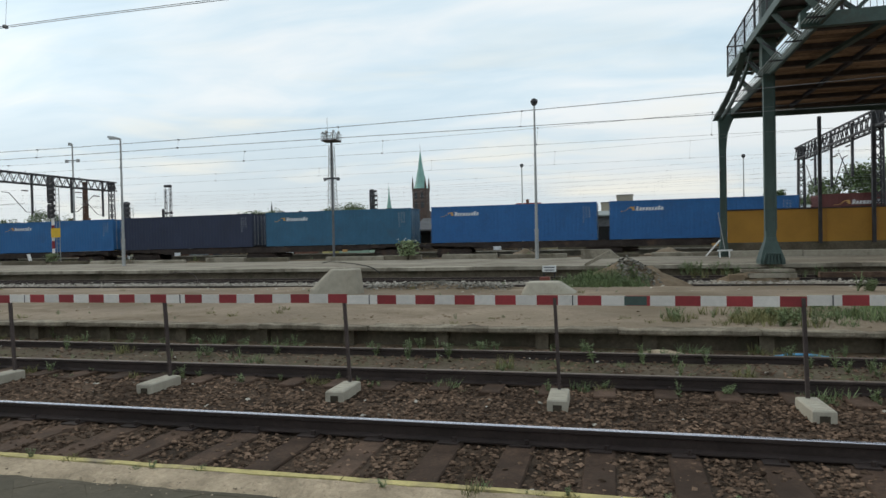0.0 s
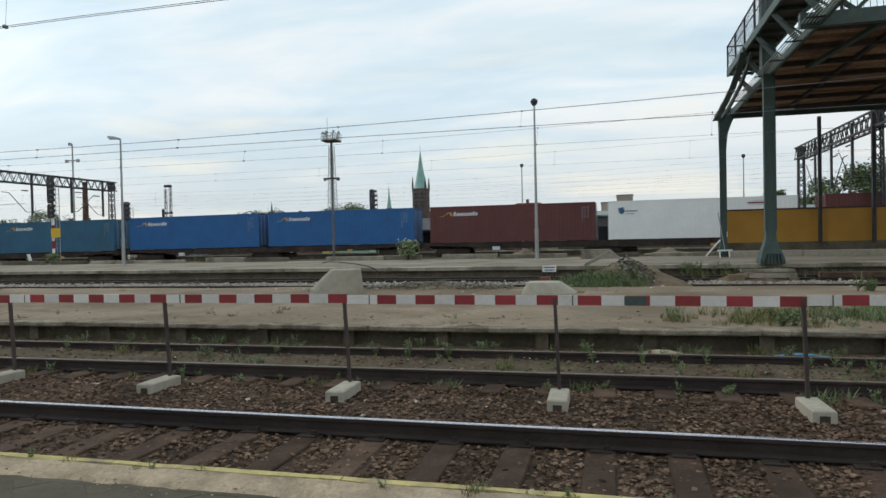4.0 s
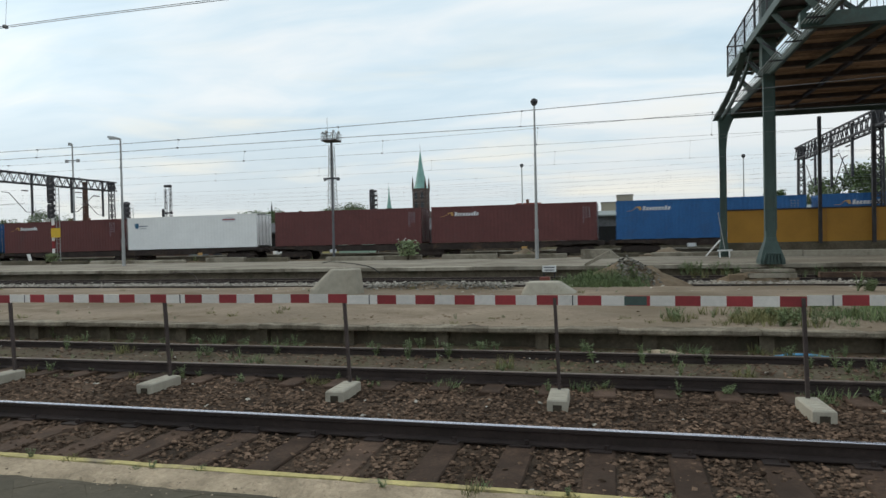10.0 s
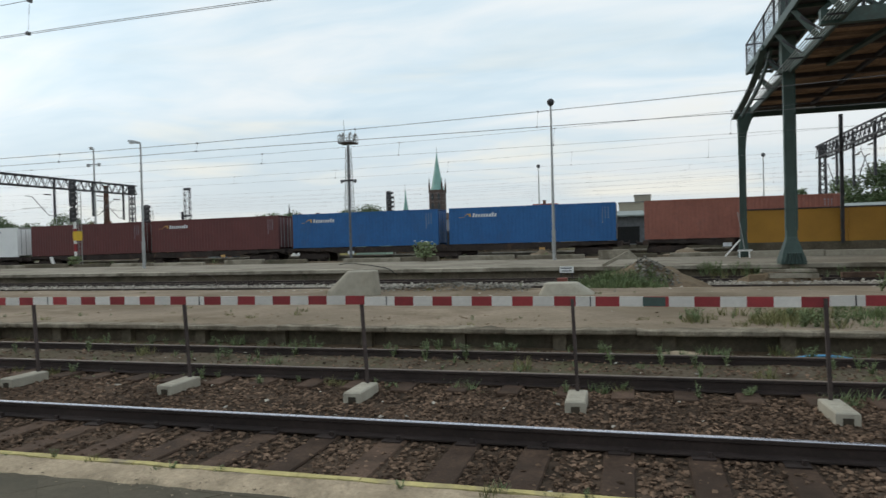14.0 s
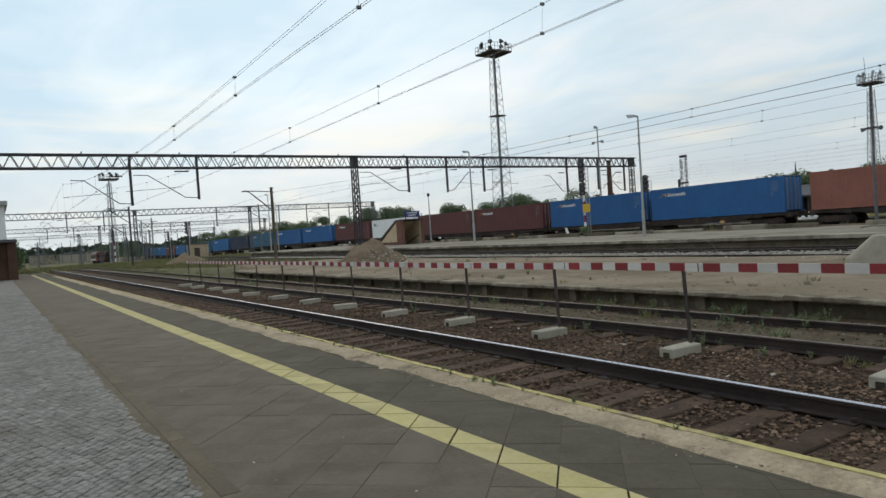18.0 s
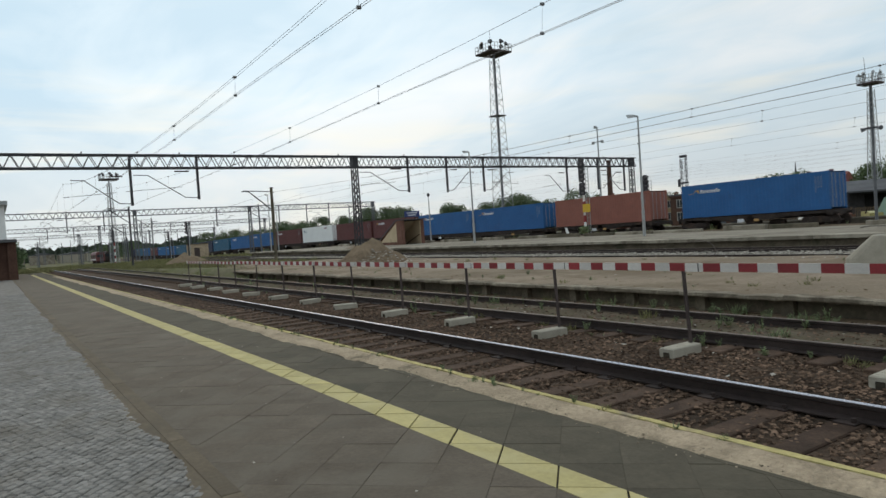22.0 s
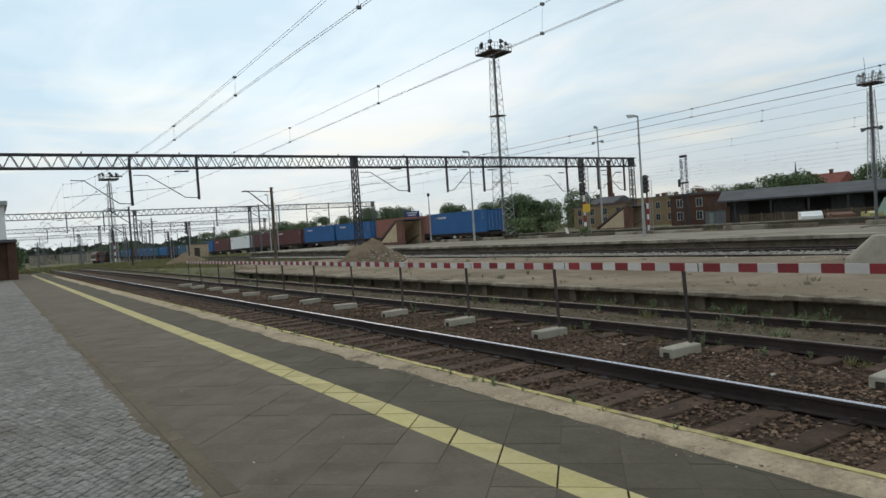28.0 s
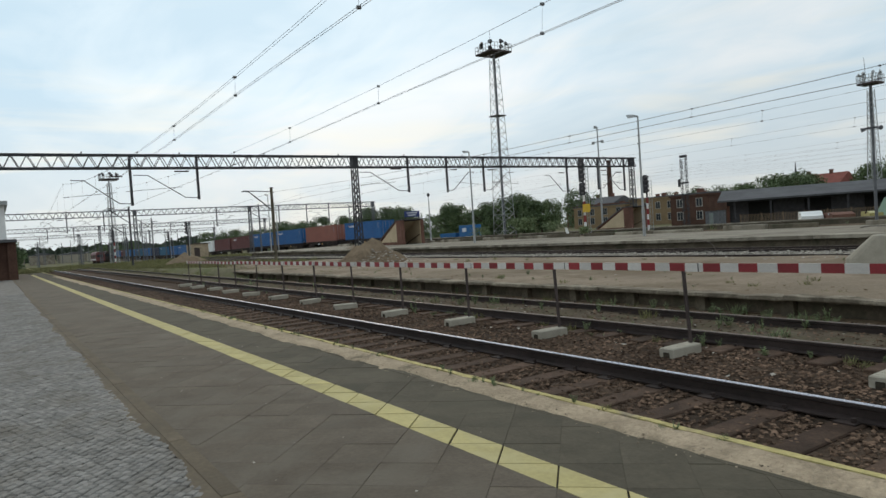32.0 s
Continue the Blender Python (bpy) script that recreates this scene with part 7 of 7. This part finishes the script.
part("wall", Shape().box(0, 2.2, 0, 2.0, 0, 2.1, 0.03), "steel_mid", hut2)
part("door", Shape().box(0.7, 1.4, -0.03, 0.0, 0.05, 1.9), "sheet", hut2)
part("roof", Shape().box(-0.1, 2.3, -0.1, 2.1, 2.1, 2.2), "roof_dark", hut2)
bl = thing("hoarding_board", "blue and white advertising board by the houses", "board", pose(-88.0, 118, -0.68))
part("panel", Shape().box(0, 3.4, 0, 0.1, 0.4, 3.2), "sign_blue", bl)
part("bars", Shape().box(0.3, 3.1, -0.02, 0.0, 1.9, 2.9), "pale_mark", bl)


def van(x, y, z, ln, h, body, label, turn=0, name="van"):
    v = thing(name, label, name, pose(x, y, z, rz=turn))
    prof = [(0, 0.35), (ln, 0.35), (ln, 1.0), (ln - 0.5, 1.1), (ln - 1.1, h), (0.1, h), (0, h - 0.2)]
    part("body", Shape().plate(prof, 0, 1.8), body, v)
    part("side_window", Shape().plate([(ln - 1.6, 1.15), (ln - 0.75, 1.15), (ln - 1.2, h - 0.2), (ln - 1.6, h - 0.2)], -0.02, 0.0), "glass", v)
    for wx in (0.8, ln - 0.9):
        for yy in (0.05, 1.75):
            w = part("wheel", Shape().tube((wx, yy - 0.1, 0.33), (wx, yy + 0.1, 0.33), 0.33, n=14), "rubber_and_shade", v)
            part("hub", Shape().tube((wx, yy - 0.12, 0.33), (wx, yy + 0.12, 0.33), 0.16, n=10), "steel_grey", w)
    return v


M["dull_yellow"] = mat("dull_yellow_paint", (0.36, 0.32, 0.12), 0.5, amp=0.1, scale=2, fine=10, bump=0.0)
van(-36.0, 66.2, -0.68, 3.6, 1.42, "white", "white box van parked before a goods shed", -57)
van(-33.4, 65.5, -0.68, 3.9, 1.2, "brick", "faded red car parked before a goods shed", -50, "car")
van(-29.4, 64.4, -0.68, 3.4, 1.15, "dull_yellow", "small dull yellow car by a loading yard", -55, "car")
M["pale_green"] = mat("pale_green_paint", (0.30, 0.42, 0.33), 0.5, amp=0.1, scale=2, fine=10, bump=0.0)
van(-23.4, 64.0, -0.68, 4.2, 2.25, "pale_green", "pale green cab of a service truck by a loading yard", 180, "truck")
bc = thing("skip_container", "blue steel skip and box by the trees", "skip", pose(-107, 71, -0.68))
part("low_skip", Shape().loft([[(0, 0, 0), (4.6, 0, 0), (4.6, 2, 0), (0, 2, 0)], [(-0.4, -0.1, 1.3), (5, -0.1, 1.3), (5, 2.1, 1.3), (-0.4, 2.1, 1.3)]]), "box_blue", bc)
part("tall_box", Shape().box(6.0, 9.8, 0, 2.2, 0, 2.6, 0.04), "box_blue", bc)
part("white_mark", Shape().box(7.0, 8.3, -0.02, 0, 1.4, 2.1), "pale_mark", bc)

# ---- far end of the near platform ----
an = thing("station_annex", "brown brick and pale panel annex at the platform end", "building", pose(-60, 0, 0))
# brick base darkened in colour for the shade within the annex
part("brick_base", Shape().box(0, 12, -9, 1.0, 0, 2.25), "brick_brown", an)
part("corner_pier", Shape().box(11.9, 12.35, 0.75, 1.2, 0, 2.3), "brick_brown", an)
part("canopy", Shape().box(-0.3, 12.6, -9, 1.25, 2.25, 2.42), "roof_dark", an)
up2 = part("upper_storey", Shape().box(0, 11.6, -9, 0.78, 2.42, 4.5), "white", an)
part("upper_window", Shape().box(11.58, 11.64, -1.6, 0.1, 3.0, 4.0), "glass", up2)
part("parapet", Shape().box(-0.2, 11.9, -9.2, 0.95, 4.5, 4.75), "steel_grey", an)
part("door_leaf", Shape().box(12.0, 12.06, -2.2, -0.6, 0.02, 2.1), "timber", an)


def coach(x, y, ln, body, stripe, label, name="railway_coach"):
    c = thing(name, label, "coach", pose(x, y, ground_z(x)), "parked coaches")
    out = [(-1.4, 0.9), (1.4, 0.9), (1.45, 1.6), (1.4, 3.2), (1.0, 3.95), (0, 4.15), (-1.0, 3.95), (-1.4, 3.2), (-1.45, 1.6)]
    part("body", Shape().sweep(out, -ln / 2, ln / 2), body, c)
    part("band", Shape().box(-ln / 2 + 0.02, ln / 2 - 0.02, -1.47, 1.47, 1.2, 1.55), stripe, c)
    for k in range(max(2, int(ln / 2))):
        for yy in (-1.47, 1.42):
            part("window", Shape().box(-ln / 2 + 0.8 + k * 1.95, -ln / 2 + 1.9 + k * 1.95, yy, yy + 0.05, 2.0, 2.9), "glass", c)
    fr = part("windscreen", Shape().box(ln / 2, ln / 2 + 0.03, -1.0, 1.0, 2.2, 3.1), "glass", c)
    for xx in (-ln / 2 + 2.4, ln / 2 - 2.4):
        part("bogie", Shape().box(xx - 1.3, xx + 1.3, -1.1, 1.1, 0.35, 0.9).tube((xx - 0.9, -1.15, 0.45), (xx - 0.9, 1.15, 0.45), 0.45, n=12).tube((xx + 0.9, -1.15, 0.45), (xx + 0.9, 1.15, 0.45), 0.45, n=12), "wagon", c)
    return c


coach(-268, 31.0, 14, "box_red", "white", "red and white electric locomotive parked in the far yard", name="locomotive")
coach(-292, 36.5, 20, "wagon", "rust", "brown covered goods wagon parked in the far yard", name="goods_wagon")
hut = thing("relay_hut", "small sandy yellow brick hut by the tracks", "hut", pose(-124, 28.4, ground_z(-124)))
part("wall", Shape().box(0, 3, 0, 3.0, 0, 2.6), "sandy_edge", hut)
part("roof", Shape().box(-0.15, 3.15, -0.15, 3.15, 2.6, 2.75), "old_conc", hut)
part("door", Shape().box(3.0, 3.05, 0.6, 1.5, 0.05, 2.0), "rust", hut)

# hazy woods and low sheds that close the far end of the yard
rf = random.Random(9)
leaf_far = Shape().add([(-0.5, 0, 0), (0, 0.2, 0.5), (0.5, 0, 0), (0, -0.2, -0.5)], [(0, 1, 2, 3)])
leaf_far2 = Shape().add([(0, -0.5, 0), (0.2, 0, 0.5), (0, 0.5, 0), (-0.2, 0, -0.5)], [(0, 1, 2, 3)])
spots = []
for k in range(9000):
    y = rf.uniform(-40, 230)
    top = 9 + 4.5 * noise.noise((y * 0.045, 0, 3)) + 2.5 * noise.noise((y * 0.19, 1, 3))
    spots.append((-520 + rf.uniform(-20, 20), y, -2.4 + top * rf.random() ** 0.7, rf.uniform(1.2, 2.6), rf.uniform(-0.6, 0.6), rf.uniform(-0.5, 0.5)))
tagged(scatter("far_woods", [leaf_far2, leaf_far], spots, "haze_green"), "hazy line of distant woods beyond the yard", "woods", kind="stuff")
for k, (x, y, w_, h_) in enumerate(((-372, 14, 12, 4.0), (-380, 26, 16, 3.6), (-390, 6, 8, 4.6), (-376, 37, 12, 3.8))):
    house(x, y, 16, w_ * 0.8, h_, "block" if k % 2 else "pale_conc", "roof_dark", 1.2, 1, 4, "distant grey railway shed at the far end of the yard", z=ground_z(x), chimneys=0, name="railway_shed", cat="shed")


def motions():
    """The train runs past at a steady pace; its wheels turn."""
    for ob, offset, lift in carried:
        walk(ob, [(t, car_pose(offset, t, lift)) for t in range(0, 33, 2)])
    for ob, offset in cars:
        walk(ob, [(t, car_pose(offset, t, 0.0)) for t in range(0, 33, 2)])
        for part_ob in ob.children:
            for wheels in part_ob.children:
                ax = wheels.matrix_basis.translation.x
                walk(wheels, [(k * 0.1, pose(ax, 0, 0.46, ry=-math.degrees(SPEED / 0.46) * k * 0.1)) for k in range(321)])


motions()
